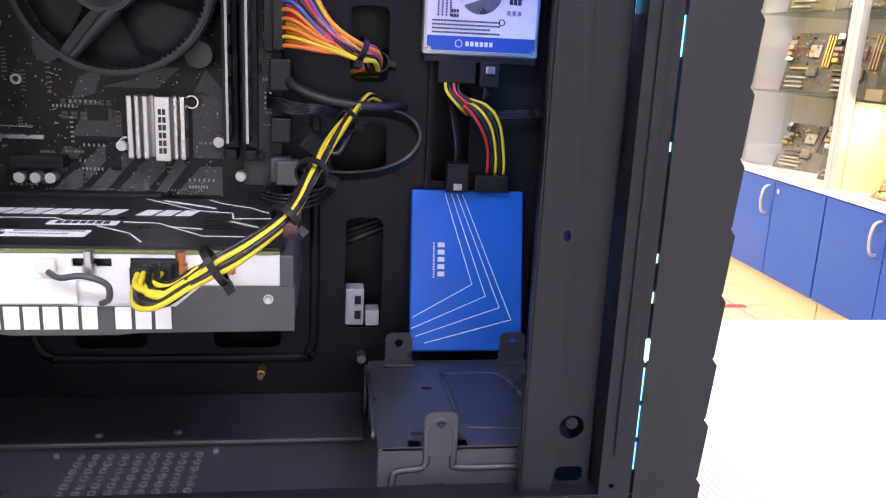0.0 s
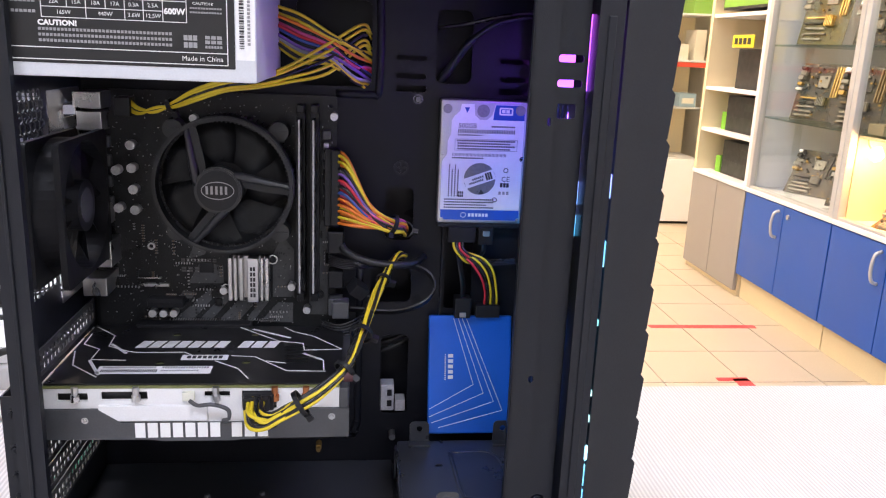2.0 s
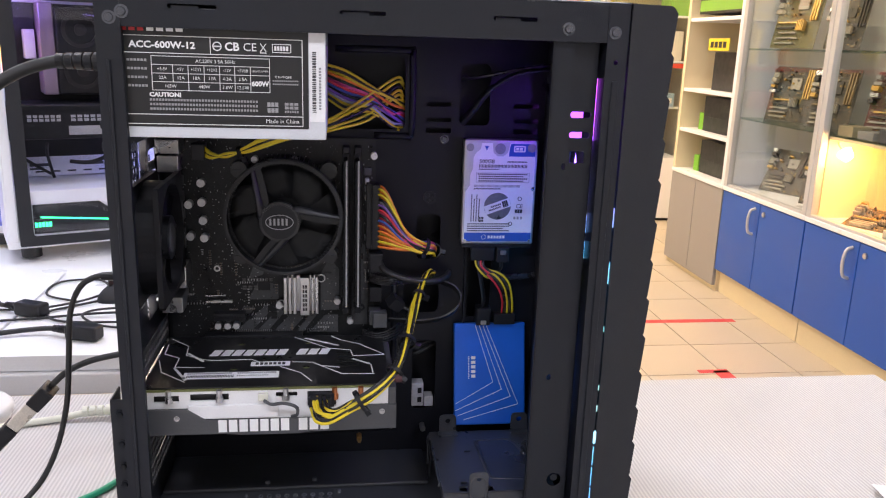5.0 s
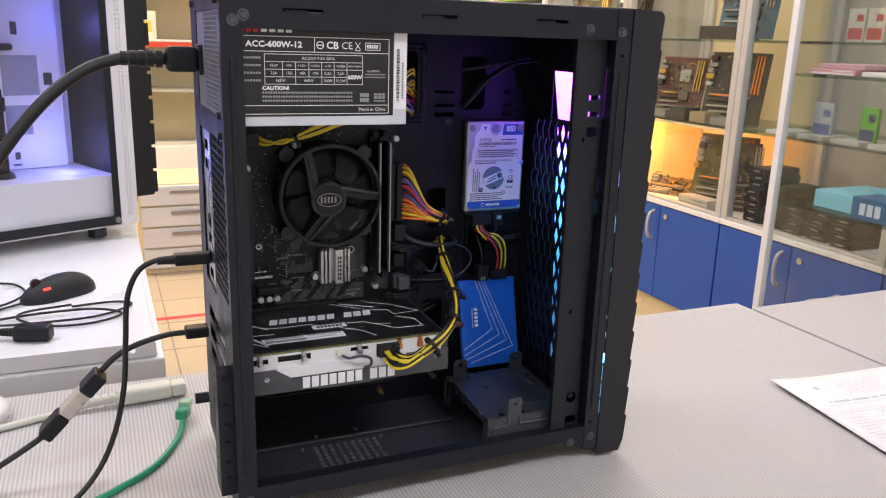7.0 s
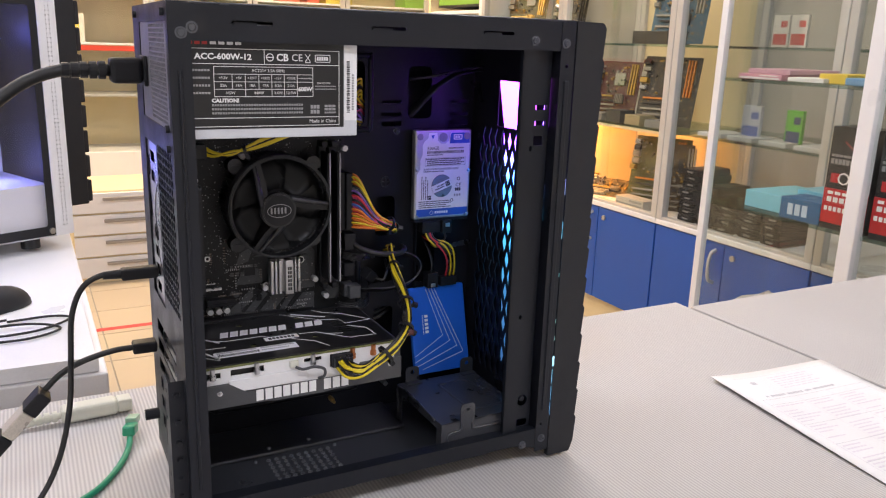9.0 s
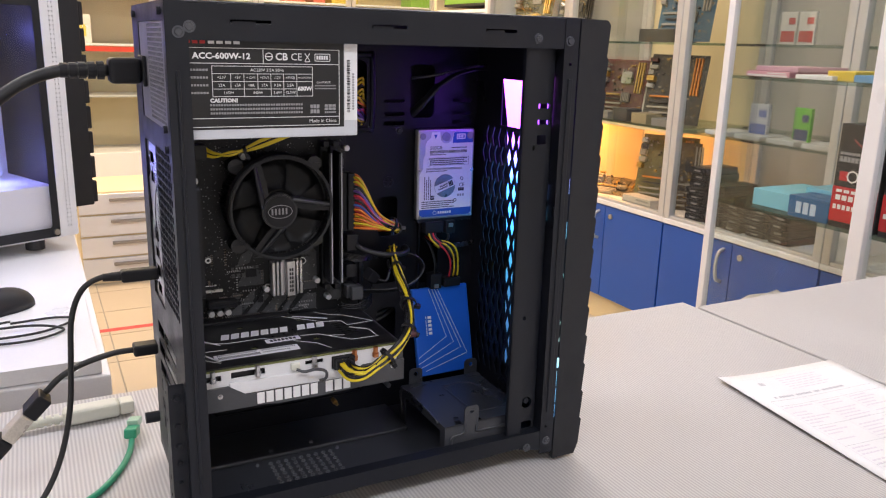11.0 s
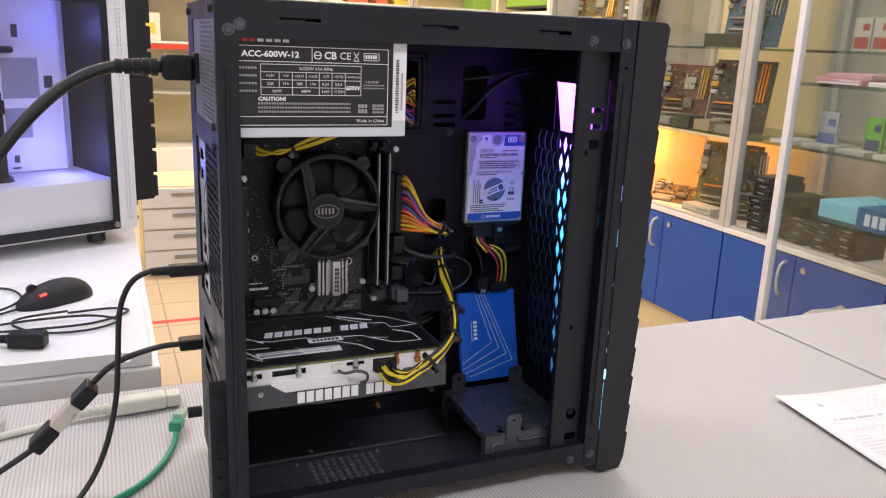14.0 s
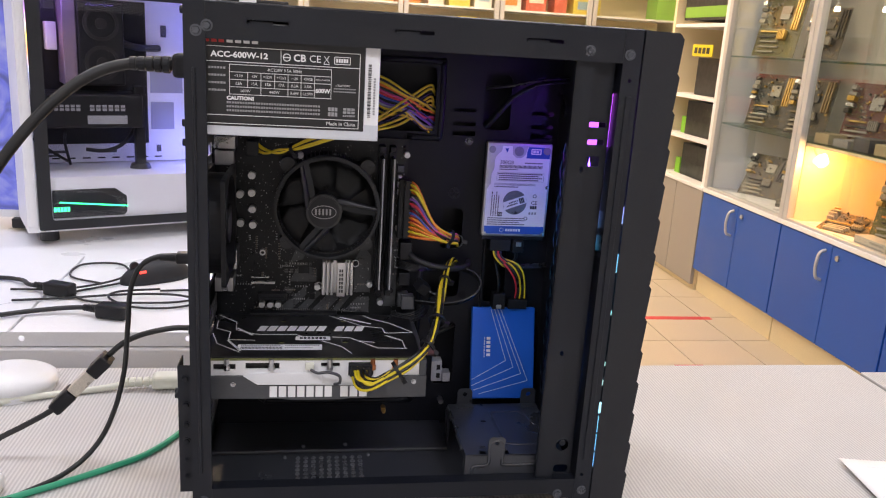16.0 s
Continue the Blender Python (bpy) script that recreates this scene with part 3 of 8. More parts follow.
# light leaks down the seam beside the fascia
for z0, z1 in ((0.052, 0.066), (0.069, 0.085), (0.088, 0.104), (0.107, 0.118), (0.136, 0.141), (0.155, 0.159), (0.205, 0.209), (0.245, 0.262), (0.29, 0.305)):
    part("seam_light", B(0.1450, 0.1459, NY + 0.0004, NY + 0.003, z0, z1), SEAM, case, "thin glowing coloured seam")

part("seam_light", B(0.1441, 0.1463, NY - 0.0014, NY + 0.001, 0.1085, 0.1190, 0.0004), SEAM, case, "bright gap in the glowing seam")

# rear panel
hexes = []
for i in range(11):
    for j in range(20):
        y = 0.3395 + i * 0.0078 + (0.0039 if j % 2 else 0)
        z = 0.208 + j * 0.0068
        if y < 0.413:
            hexes.append(ngon(-y, z, 0.0039, 6, math.pi / 2))
hexes.append(rrect(-0.482, -0.418, 0.190, 0.338, 0.001))
hexes.append(rrect(-0.478, -0.336, 0.3585, 0.4405, 0.001))
for k in range(6):
    hexes.append(rrect(-0.474, -0.372, 0.050 + k * 0.0203, 0.0625 + k * 0.0203, 0.001))
part("rear_panel", plate(rrect(-FY, -NY - 0.0005, Z0, Z1 - 0.001), hexes, 0.001, facing_back(X0)), BLACK, case)
part("slot_guard", plate(rrect(-0.365, -0.340, 0.030, 0.152, 0.001), [ngon(-0.352, z, 0.0022, 10) for z in (0.045, 0.062, 0.115, 0.14)] + [rrect(-0.362, -0.359, 0.085, 0.13, 0.001)], 0.001, facing_back(X0 - 0.0125)), BLACK, case)
part("slot_guard_side", B(X0 - 0.0125, X0, 0.339, 0.340, 0.030, 0.152), BLACK, case)
for z in (0.080, 0.096, 0.062, 0.046, 0.115, 0.140):
    screw(case, (X0 - 0.006, 0.339, z), (0, -1, 0), 0.0026 if z > 0.07 else 0.0018, material=BLACK)
b = bmesh.new()
cyl(b, (X0 - 0.019, 0.40, 0.098), (-1, 0, 0), 0.005, 0.012, 18)
part("thumb_screw", b, BLACK, case)
for y, z in ((0.338, 0.345), (0.338, 0.3605), (0.338, 0.447), (0.49, 0.447)):
    part("rear_screw", cyl(bmesh.new(), (X0 - 0.002, y, z), (-1, 0, 0), 0.003, 0.003, 14), BLACK, case)

# drive cage on the case floor
cage = thing("drive_cage", (0.075, 0.39, 0.0175), "black stamped steel drive cage on case floor", "drive cage")
CZ = 0.0585
part("top_plate", plate(rrect(0.024, 0.121, 0.341, 0.450, 0.002), [rrect(0.052, 0.058, 0.408, 0.4115, 0.0016), rrect(0.041, 0.047, 0.3545, 0.3580, 0.0016), rrect(0.0385, 0.0448, 0.3425, 0.3500, 0.0008), rrect(0.0622, 0.0675, 0.3425, 0.3500, 0.0008), ngon(0.034, 0.440, 0.0013, 10), ngon(0.115, 0.36, 0.0013, 10)], 0.001, facing_up(CZ)), BLACKLIT, cage)
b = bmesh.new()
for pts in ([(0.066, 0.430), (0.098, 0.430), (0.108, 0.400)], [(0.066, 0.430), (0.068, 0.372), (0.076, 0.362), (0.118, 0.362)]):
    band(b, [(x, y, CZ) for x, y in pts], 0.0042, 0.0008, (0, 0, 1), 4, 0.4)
part("embossed_rib", b, BLACKLIT, cage)
part("front_plate", plate(rrect(0.024, 0.108, 0.0175, CZ + 0.0005, 0.001), [rrect(0.05, 0.0575, 0.0345, 0.0395, 0.0022), rrect(0.041, 0.062, 0.0215, 0.0265, 0.001)], 0.001, facing_near(0.341)), BLACKLIT, cage)
b = bmesh.new()
band(b, [(0.031, 0.3405, 0.02), (0.031, 0.3405, 0.043), (0.035, 0.3405, 0.047), (0.044, 0.3405, 0.048), (0.047, 0.3405, 0.052), (0.047, 0.3405, 0.068), (0.0535, 0.3405, 0.0735), (0.06, 0.3405, 0.068), (0.06, 0.3405, 0.052), (0.064, 0.3405, 0.048), (0.1, 0.3405, 0.048)], 0.0036, 0.0010, (0, -1, 0), 4, 0.4)
part("embossed_rib", b, BLACKLIT, cage)
tab = rrect(0.0455, 0.0615, 0.0545, 0.0775, 0.004)
part("front_tab", plate(tab, [ngon(0.0535, 0.0715, 0.0022, 12)], 0.0012, facing_near(0.3402)), BLACKLIT, cage)
words("stamped_mark", "HDD", 0.0075, facing_near(0.3395) @ Matrix.Translation((0.084, 0.039, 0)), mat("stamped_steel", (0.05, 0.05, 0.052), 0.4), cage)
part("side_lip", B(0.024, 0.025, 0.342, 0.450, CZ - 0.008, CZ - 0.001), BLACKLIT, cage)
part("rear_leg", B(0.024, 0.025, 0.436, 0.450, 0.0175, CZ - 0.008), BLACKLIT, cage)
part("front_leg", B(0.024, 0.025, 0.342, 0.352, 0.0175, CZ - 0.008), BLACKLIT, cage)
for x in (0.034, 0.104):
    tb = plate(rrect(x, x + 0.016, CZ - 0.002, CZ + 0.0185, 0.004), [ngon(x + 0.008, CZ + 0.012, 0.0026, 14)], 0.0012, facing_near(0.448))
    part("rear_tab", tb, BLACKLIT, cage)
    part("tab_foot", B(x - 0.001, x + 0.017, 0.440, 0.449, CZ, CZ + 0.0012, 0.0004), BLACKLIT, cage)
b = bmesh.new()
tube(b, [(0.0225, 0.36, CZ - 0.004), (0.0225, 0.36, CZ + 0.001), (0.0225, 0.44, CZ + 0.001), (0.0225, 0.44, 0.03)], 0.0012, 6, 4)
part("edge_rod", b, BLACKLIT, cage)

# stamped bumps and rivets on the case floor
for x, y, r in ((-0.128, 0.432, 0.0026), (-0.085, 0.434, 0.0026), (-0.062, 0.418, 0.0020), (-0.146, 0.416, 0.0018), (-0.03, 0.37, 0.0018), (-0.17, 0.35, 0.0018)):
    part("floor_rivet", cyl(bmesh.new(), (x, y, 0.0188 + (0.0035 if y > 0.424 else 0)), (0, 0, 1), r, 0.0025, 14, r * 0.7), STEELBLK, case)

# ---- power supply ----
psu = thing("power_supply", (-0.146, 0.41, 0.3526), "pale grey power supply with black rating label in case top", "power supply")
PX0, PX1, PY0, PY1, PZ0, PZ1 = -0.2212, -0.0717, 0.3335, 0.4835, 0.3526, 0.4405
part("body", B(PX0, PX1, PY0, PY1, PZ0, PZ1, 0.0008), SILVER, psu)
LB = facing_near(PY0 - 0.0003)
label = part("rating_label", plate(rrect(-0.2205, -0.0838, 0.3602, 0.4395, 0.0005), [], 0.0002, LB), LABELBLK, psu, "black rating label with white lettering")
stick = part("barcode_sticker", plate(rrect(-0.0832, -0.0724, 0.3655, 0.4395, 0.0004), [], 0.0002, LB), PAPER, psu, "white barcode sticker")
b = bmesh.new()
zz = 0.3720
random.seed(4)
while zz < 0.4145:
    h = random.choice((0.0005, 0.0008, 0.0012))
    box(b, -0.0812, -0.0785, zz, zz + h, -0.0002, 0)
    zz += h + random.choice((0.0005, 0.0008))
bmesh.ops.transform(b, matrix=facing_near(PY0 - 0.0007), verts=list(b.verts))
part("barcode", b, DARKPRINT, stick)
bars("number_mark", 0, 0.03, -0.0008, 0.0008, 14, facing_near(PY0 - 0.0007) @ Matrix.Translation((-0.0758, 0.374, 0)) @ Matrix.Rotation(radians(90), 4, "Z"), GREYPRINT, stick, 0.7, False, 0.0002)
LT = facing_near(PY0 - 0.0007)
b = bmesh.new()
for pts in ([(-0.2205, 0.4215), (-0.088, 0.4215), (-0.088, 0.3622), (-0.2205, 0.3622)], [(-0.2205, 0.4102), (-0.088, 0.4102)], [(-0.2205, 0.3688), (-0.088, 0.3688)], [(-0.150, 0.4102), (-0.150, 0.4215)]):
    stroke(b, pts, 0.0005, 0, 0.0002)
tx0, tx1 = -0.1895, -0.1105
cols = [0, 0.176, 0.305, 0.44, 0.571, 0.70, 0.835, 1]
rows_z = [0.4082, 0.4025, 0.3967, 0.3910, 0.3853]
for z in rows_z[:3] + rows_z[4:]:
    stroke(b, [(tx0, z), (tx1, z)], 0.0004, 0, 0.0002)
stroke(b, [(tx0, rows_z[3]), (tx0 + cols[6] * (tx1 - tx0), rows_z[3])], 0.0004, 0, 0.0002)
for i, c in enumerate(cols):
    u = tx0 + c * (tx1 - tx0)
    z1 = 0.4082 if i in (0, 7) else 0.4025
    z0 = 0.3910 if i in (1, 3) else 0.3853
    stroke(b, [(u, z0), (u, z1)], 0.0004, 0, 0.0002)
bmesh.ops.transform(b, matrix=LT, verts=list(b.verts))
part("ruled_frame", b, WHITE, label)


def lab(s, x, z, size, align="CENTER", wide=1.0, bold=0.0, material=None):
    return words("lettering", s, size, LT @ Matrix.Translation((x, z, 0.0001)), material or WHITE, label, align, wide, bold)


lab("ACC-600W-12", -0.2035, 0.4155, 0.0062, "LEFT", 1.12, 0.0002)
bars("brand_mark", -0.2085, -0.192, 0.4245, 0.4295, 3, LT, REDPRINT, label)
bars("brand_mark", -0.1915, -0.166, 0.4245, 0.4295, 4, LT, WHITE, label)
b = bmesh.new()
ring(b, (-0.1455, 0.4157, 0), (0, 0, 1), 0.0024, 0.0031, 0.0002, 24)
box(b, -0.148, -0.143, 0.4153, 0.4161, -0.0001, 0.0001)
bmesh.ops.transform(b, matrix=LT, verts=list(b.verts))
part("round_mark", b, WHITE, label)
lab("CB", -0.1355, 0.4155, 0.0078, bold=0.0002)
lab("CE", -0.1235, 0.4155, 0.0078)
b = bmesh.new()
stroke(b, [(-0.1165, 0.4185), (-0.1125, 0.4130)], 0.0005)
stroke(b, [(-0.1125, 0.4185), (-0.1165, 0.4130)], 0.0005)
stroke(b, [(-0.1165, 0.4122), (-0.1125, 0.4122)], 0.0006)
bmesh.ops.transform(b, matrix=LT, verts=list(b.verts))
part("bin_mark", b, WHITE, label)
part("boxed_mark", plate(rrect(-0.1085, -0.0955, 0.4125, 0.4185, 0.0008), [rrect(-0.1080, -0.0960, 0.4130, 0.4180, 0.0006)], 0.0002, LT), WHITE, label)
bars("boxed_mark_print", -0.107, -0.097, 0.414, 0.417, 5, LT, WHITE, label, 0.75, False, 0.0002)
lab("AC220V 3.5A 50Hz", -0.147, 0.4053, 0.0033)
for i, (a, c) in enumerate((("+3.3V", "22A"), ("+5V", "15A"), ("+12V1", "18A"), ("+12V2", "17A"), ("-12V", "0.3A"), ("+5VSB", "2.5A"))):
    u = tx0 + (cols[i] + cols[i + 1]) / 2 * (tx1 - tx0)
    lab(a, u, 0.3996, 0.0029, wide=0.95)
    lab(c, u, 0.3938, 0.0031)
for s, c0, c1 in (("165W", 0, 2), ("440W", 2, 4), ("3.6W", 4, 5), ("12.5W", 5, 6)):
    lab(s, tx0 + (cols[c0] + cols[c1]) / 2 * (tx1 - tx0), 0.3881, 0.0031)
lab("600W", tx0 + 0.917 * (tx1 - tx0), 0.3910, 0.0046, bold=0.0002)
lab("MAX.POWER", tx0 + 0.917 * (tx1 - tx0), 0.3996, 0.0019)
lab("CAUTION!", -0.1918, 0.3822, 0.0040, "LEFT", 1.1, 0.0002)
lab("CAUTION!", -0.1070, 0.3960, 0.0022, "LEFT", 1.1)
for z in (0.3788, 0.3757, 0.3726):
    bars("small_print", -0.1918, -0.1185, z - 0.0008, z + 0.0008, 36, LT, GREYPRINT, label, 0.72, False, 0.0002)
for z in (0.4053, 0.3996, 0.3938, 0.3881):
    bars("small_print", -0.2055, -0.192, z - 0.0008, z + 0.0008, 6, LT, GREYPRINT, label, 0.75, False, 0.0002)
for z in (0.3935, 0.3912):
    bars("small_print", -0.1085, -0.0905, z - 0.0005, z + 0.0005, 12, LT, GREYPRINT, label, 0.75, False, 0.0002)
bars("approval_mark", -0.1125, -0.1045, 0.3715, 0.3785, 3, LT, GREYPRINT, label, 0.8)
bars("approval_mark", -0.1005, -0.0905, 0.3740, 0.3785, 3, LT, GREYPRINT, label, 0.8)
bars("approval_mark", -0.1005, -0.0905, 0.3715, 0.3730, 6, LT, GREYPRINT, label, 0.7, False)
lab("Made in China", -0.0905, 0.3654, 0.0040, "RIGHT")
# rear grille and mains socket
grid = [rrect(-0.428 + i * 0.0062, -0.428 + i * 0.0062 + 0.0046, 0.362 + j * 0.0037, 0.362 + j * 0.0037 + 0.0026) for i in range(13) for j in range(21)]
part("rear_grille", plate(rrect(-0.4820, -0.3355, 0.3545, 0.4400, 0.001), grid, 0.001, facing_back(-0.2222)), mat("grey_grille_steel", (0.2, 0.2, 0.23), 0.45, 0.4), psu)
part("mains_socket", B(-0.2255, -0.2222, 0.443, 0.474, 0.386, 0.412, 0.001), PLASTIC, psu)

# ---- hard disk ----
hdd = thing("hard_disk", (0.087, 0.48, 0.24), "silver laptop hard disk with white label on the tray", "hard disk")
HX0, HX1, HZ0, HZ1, HY = 0.052, 0.1218, 0.2395, 0.3390, 0.4750
part("body", B(HX0, HX1, HY, HY + 0.0095, HZ0, HZ1, 0.0022, 3), DRIVEALU, hdd)
out = [(0.0565, 0.2425), (0.1172, 0.2425), (0.1192, 0.2445), (0.1192, 0.333), (0.1165, 0.3355), (0.0955, 0.3355), (0.093, 0.327), (0.089, 0.3235), (0.0835, 0.3235), (0.0795, 0.327), (0.0785, 0.3355),
       (0.0685, 0.3355), (0.0675, 0.330), (0.063, 0.326), (0.061, 0.322), (0.061, 0.312), (0.0585, 0.306), (0.0585, 0.296), (0.0545, 0.290), (0.0545, 0.2445)]
HL = facing_near(HY - 0.0002)
hl = part("label", plate(out, [], 0.0002, HL), PAPER, hdd, "white printed drive label")
HT = facing_near(HY - 0.0006)
part("blue_band", plate([(0.0547, 0.2445), (0.0567, 0.2427), (0.117, 0.2427), (0.119, 0.2445), (0.119, 0.2510), (0.0547, 0.2510)], [], 0.0002, HT), BLUEBAND, hl)
part("blue_corner", plate([(0.0958, 0.3353), (0.0945, 0.330), (0.094, 0.3235), (0.119, 0.3235), (0.119, 0.333), (0.1165, 0.3353)], [], 0.0002, HT), BLUEBAND, hl)
H2 = facing_near(HY - 0.0009)
part("brand_box", plate(rrect(0.0985, 0.1095, 0.3275, 0.3335, 0.001), [rrect(0.0997, 0.1083, 0.3287, 0.3323, 0.0005)], 0.0002, H2), WHITE, hl)
bars("brand_mark", 0.1005, 0.1075, 0.3292, 0.3318, 2, H2, WHITE, hl, 0.8, False, 0.0002)
part("hexagon_mark", plate(ngon(0.0735, 0.2468, 0.0024, 6, math.pi / 2), [ngon(0.0735, 0.2468, 0.0020, 6, math.pi / 2)], 0.0002, H2), WHITE, hl)
bars("brand_mark", 0.0775, 0.0945, 0.2455, 0.2482, 6, H2, WHITE, hl, 0.7, False, 0.0002)
words("lettering", "500GB", 0.0052, HT @ Matrix.Translation((0.0665, 0.3185, 0)), DARKPRINT, hl)
bars("small_print", 0.093, 0.112, 0.3178, 0.3190, 14, HT, DARKPRINT, hl, 0.7, False, 0.0002)
bars("barcode", 0.0665, 0.1125, 0.3128, 0.3158, 34, HT, DARKPRINT, hl, 0.5, False, 0.0002)
bars("small_print", 0.0665, 0.086, 0.3108, 0.3118, 14, HT, DARKPRINT, hl, 0.7, False, 0.0002)
part("print_frame", plate(rrect(0.0642, 0.1145, 0.2990, 0.3082), [rrect(0.0645, 0.1142, 0.2993, 0.3079)], 0.0002, HT), GREYPRINT, hl)
for k, z in enumerate((0.3068, 0.3047, 0.3026, 0.3004)):
    bars("small_print", 0.0655 + 0.001 * (k > 0), 0.113 - 0.004 * (k % 2), z - 0.0006, z + 0.0006, 24, HT, DARKPRINT, hl, 0.75, False, 0.0002)
bars("barcode", 0.0625, 0.1065, 0.2945, 0.2968, 40, HT, GREYPRINT, hl, 0.5, False, 0.0002)
bars("small_print", 0.0625, 0.088, 0.2925, 0.2936, 18, HT, DARKPRINT, hl, 0.7, False, 0.0002)
for k in range(4):
    bars("small_print", 0, 0.026 - 0.004 * (k % 2), -0.0005, 0.0005, 16, HT @ Matrix.Translation((0.0608 + k * 0.0024, 0.262, 0)) @ Matrix.Rotation(radians(90), 4, "Z"), DARKPRINT, hl, 0.7, False, 0.0002)
for k, z in enumerate((0.2595, 0.2573, 0.2551, 0.2529)):
    bars("small_print", 0.0575, 0.098 - 0.006 * (k == 2), z - 0.0005, z + 0.0005, 24, HT, DARKPRINT, hl, 0.75, False, 0.0002)
part("disc_window", cyl(bmesh.new(), (0.0855, HY - 0.0006, 0.2765), (0, -1, 0), 0.0128, 0.0004, 40), mat("grey_foil", (0.22, 0.22, 0.23), 0.35, 0.6), hl)
tm = facing_near(HY - 0.0011) @ Matrix.Translation((0.0855, 0.2765, 0)) @ Matrix.Rotation(radians(20), 4, "Z")
part("tilted_sticker", plate(rrect(-0.0125, 0.0125, -0.0042, 0.0042), [], 0.0002, tm), PAPER, hl)
bars("small_print", -0.009, 0.003, -0.002, -0.0005, 8, tm @ Matrix.Translation((0, 0, 0.0003)), DARKPRINT, hl, 0.7, False, 0.0002)
bars("small_print", -0.006, 0.004, 0.0005, 0.002, 6, tm @ Matrix.Translation((0, 0, 0.0003)), DARKPRINT, hl, 0.7, False, 0.0002)
bars("square_code", 0.005, 0.0105, -0.003, 0.003, 3, tm @ Matrix.Translation((0, 0, 0.0003)), DARKPRINT, hl, 0.8, False, 0.0002)
bars("square_code", 0.0685, 0.073, 0.2615, 0.266, 3, HT, DARKPRINT, hl, 0.8)
words("lettering", "CE", 0.0058, HT @ Matrix.Translation((0.103, 0.2765, 0)), DARKPRINT, hl)
bars("approval_mark", 0.1025, 0.110, 0.2700, 0.2735, 3, HT, DARKPRINT, hl, 0.8, False)
bars("approval_mark", 0.1015, 0.111, 0.2640, 0.2665, 3, HT, GREYPRINT, hl, 0.6, False)
for x, z in ((0.1065, 0.2838), (0.0985, 0.2597)):
    b = ring(bmesh.new(), (x, z, 0), (0, 0, 1), 0.0014, 0.0020, 0.0002, 20)
    bmesh.ops.transform(b, matrix=HT, verts=list(b.verts))
    part("round_mark", b, DARKPRINT, hl)
part("emblem", plate([(0.071, 0.333), (0.073, 0.3285), (0.075, 0.333)], [], 0.0002, HT), BLUEBAND, hl)
for x, z, r in ((0.0575, 0.3315, 0.0036), (0.0858, 0.3305, 0.0050), (0.1155, 0.3315, 0.0040)):
    part("recess_disc", cyl(bmesh.new(), (x, HY - 0.0009, z), (0, -1, 0), r, 0.0006, 24), mat("dull_foil", (0.25, 0.26, 0.26), 0.5, 0.5), hdd)
for x, z in ((0.0545, 0.2945), (0.0555, 0.2428), (0.1185, 0.2428), (0.1190, 0.2930)):
    screw(hdd, (x, HY - 0.0002, z), (0, -1, 0), 0.0014, material=STEEL)
part("connector_edge", B(0.0535, 0.1205, HY + 0.001, HY + 0.0085, 0.2360, 0.2398, 0.0005), PLASTIC, hdd)

# ---- solid state drive, leaning on the tray ----
ssd = thing("solid_state_drive", (0.085, 0.456, 0.0597), "blue metal solid state drive leaning upright on drive cage", "solid state drive")
lean = Matrix(((1, 0, 0, 0.0495), (0, 0.2425, -0.9702, 0.4545), (0, 0.9702, 0.2425, 0.0622), (0, 0, 0, 1)))
b = B(0, 0.0705, 0, 0.1, -0.007, 0, 0.0016, 3)
bmesh.ops.transform(b, matrix=lean, verts=list(b.verts))
part("shell", b, BLUESSD, ssd)
b = bmesh.new()
for pts in ([(290, 290), (357, 495), (215, 570)], [(305, 290), (390, 522), (213, 595)], [(318, 290), (424, 548), (222, 613)], [(332, 292), (453, 576), (245, 628)]):
    stroke(b, [((x - 210) / 271 * 0.0705, (648 - y) / 367 * 0.1) for x, y in pts], 0.00045)
bmesh.ops.transform(b, matrix=lean @ Matrix.Translation((0, 0, 0.0003)), verts=list(b.verts))
part("printed_lines", b, WHITE, ssd)
sm = lean @ Matrix.Translation((0.0182, 0.0675, 0.0003)) @ Matrix.Rotation(radians(-90), 4, "Z")
bars("brand_mark", 0, 0.0225, -0.0016, 0.0026, 5, sm, WHITE, ssd, 0.66, False)
bars("brand_mark", 0.0, 0.0225, -0.0045, -0.0035, 14, sm, WHITE, ssd, 0.6, False)

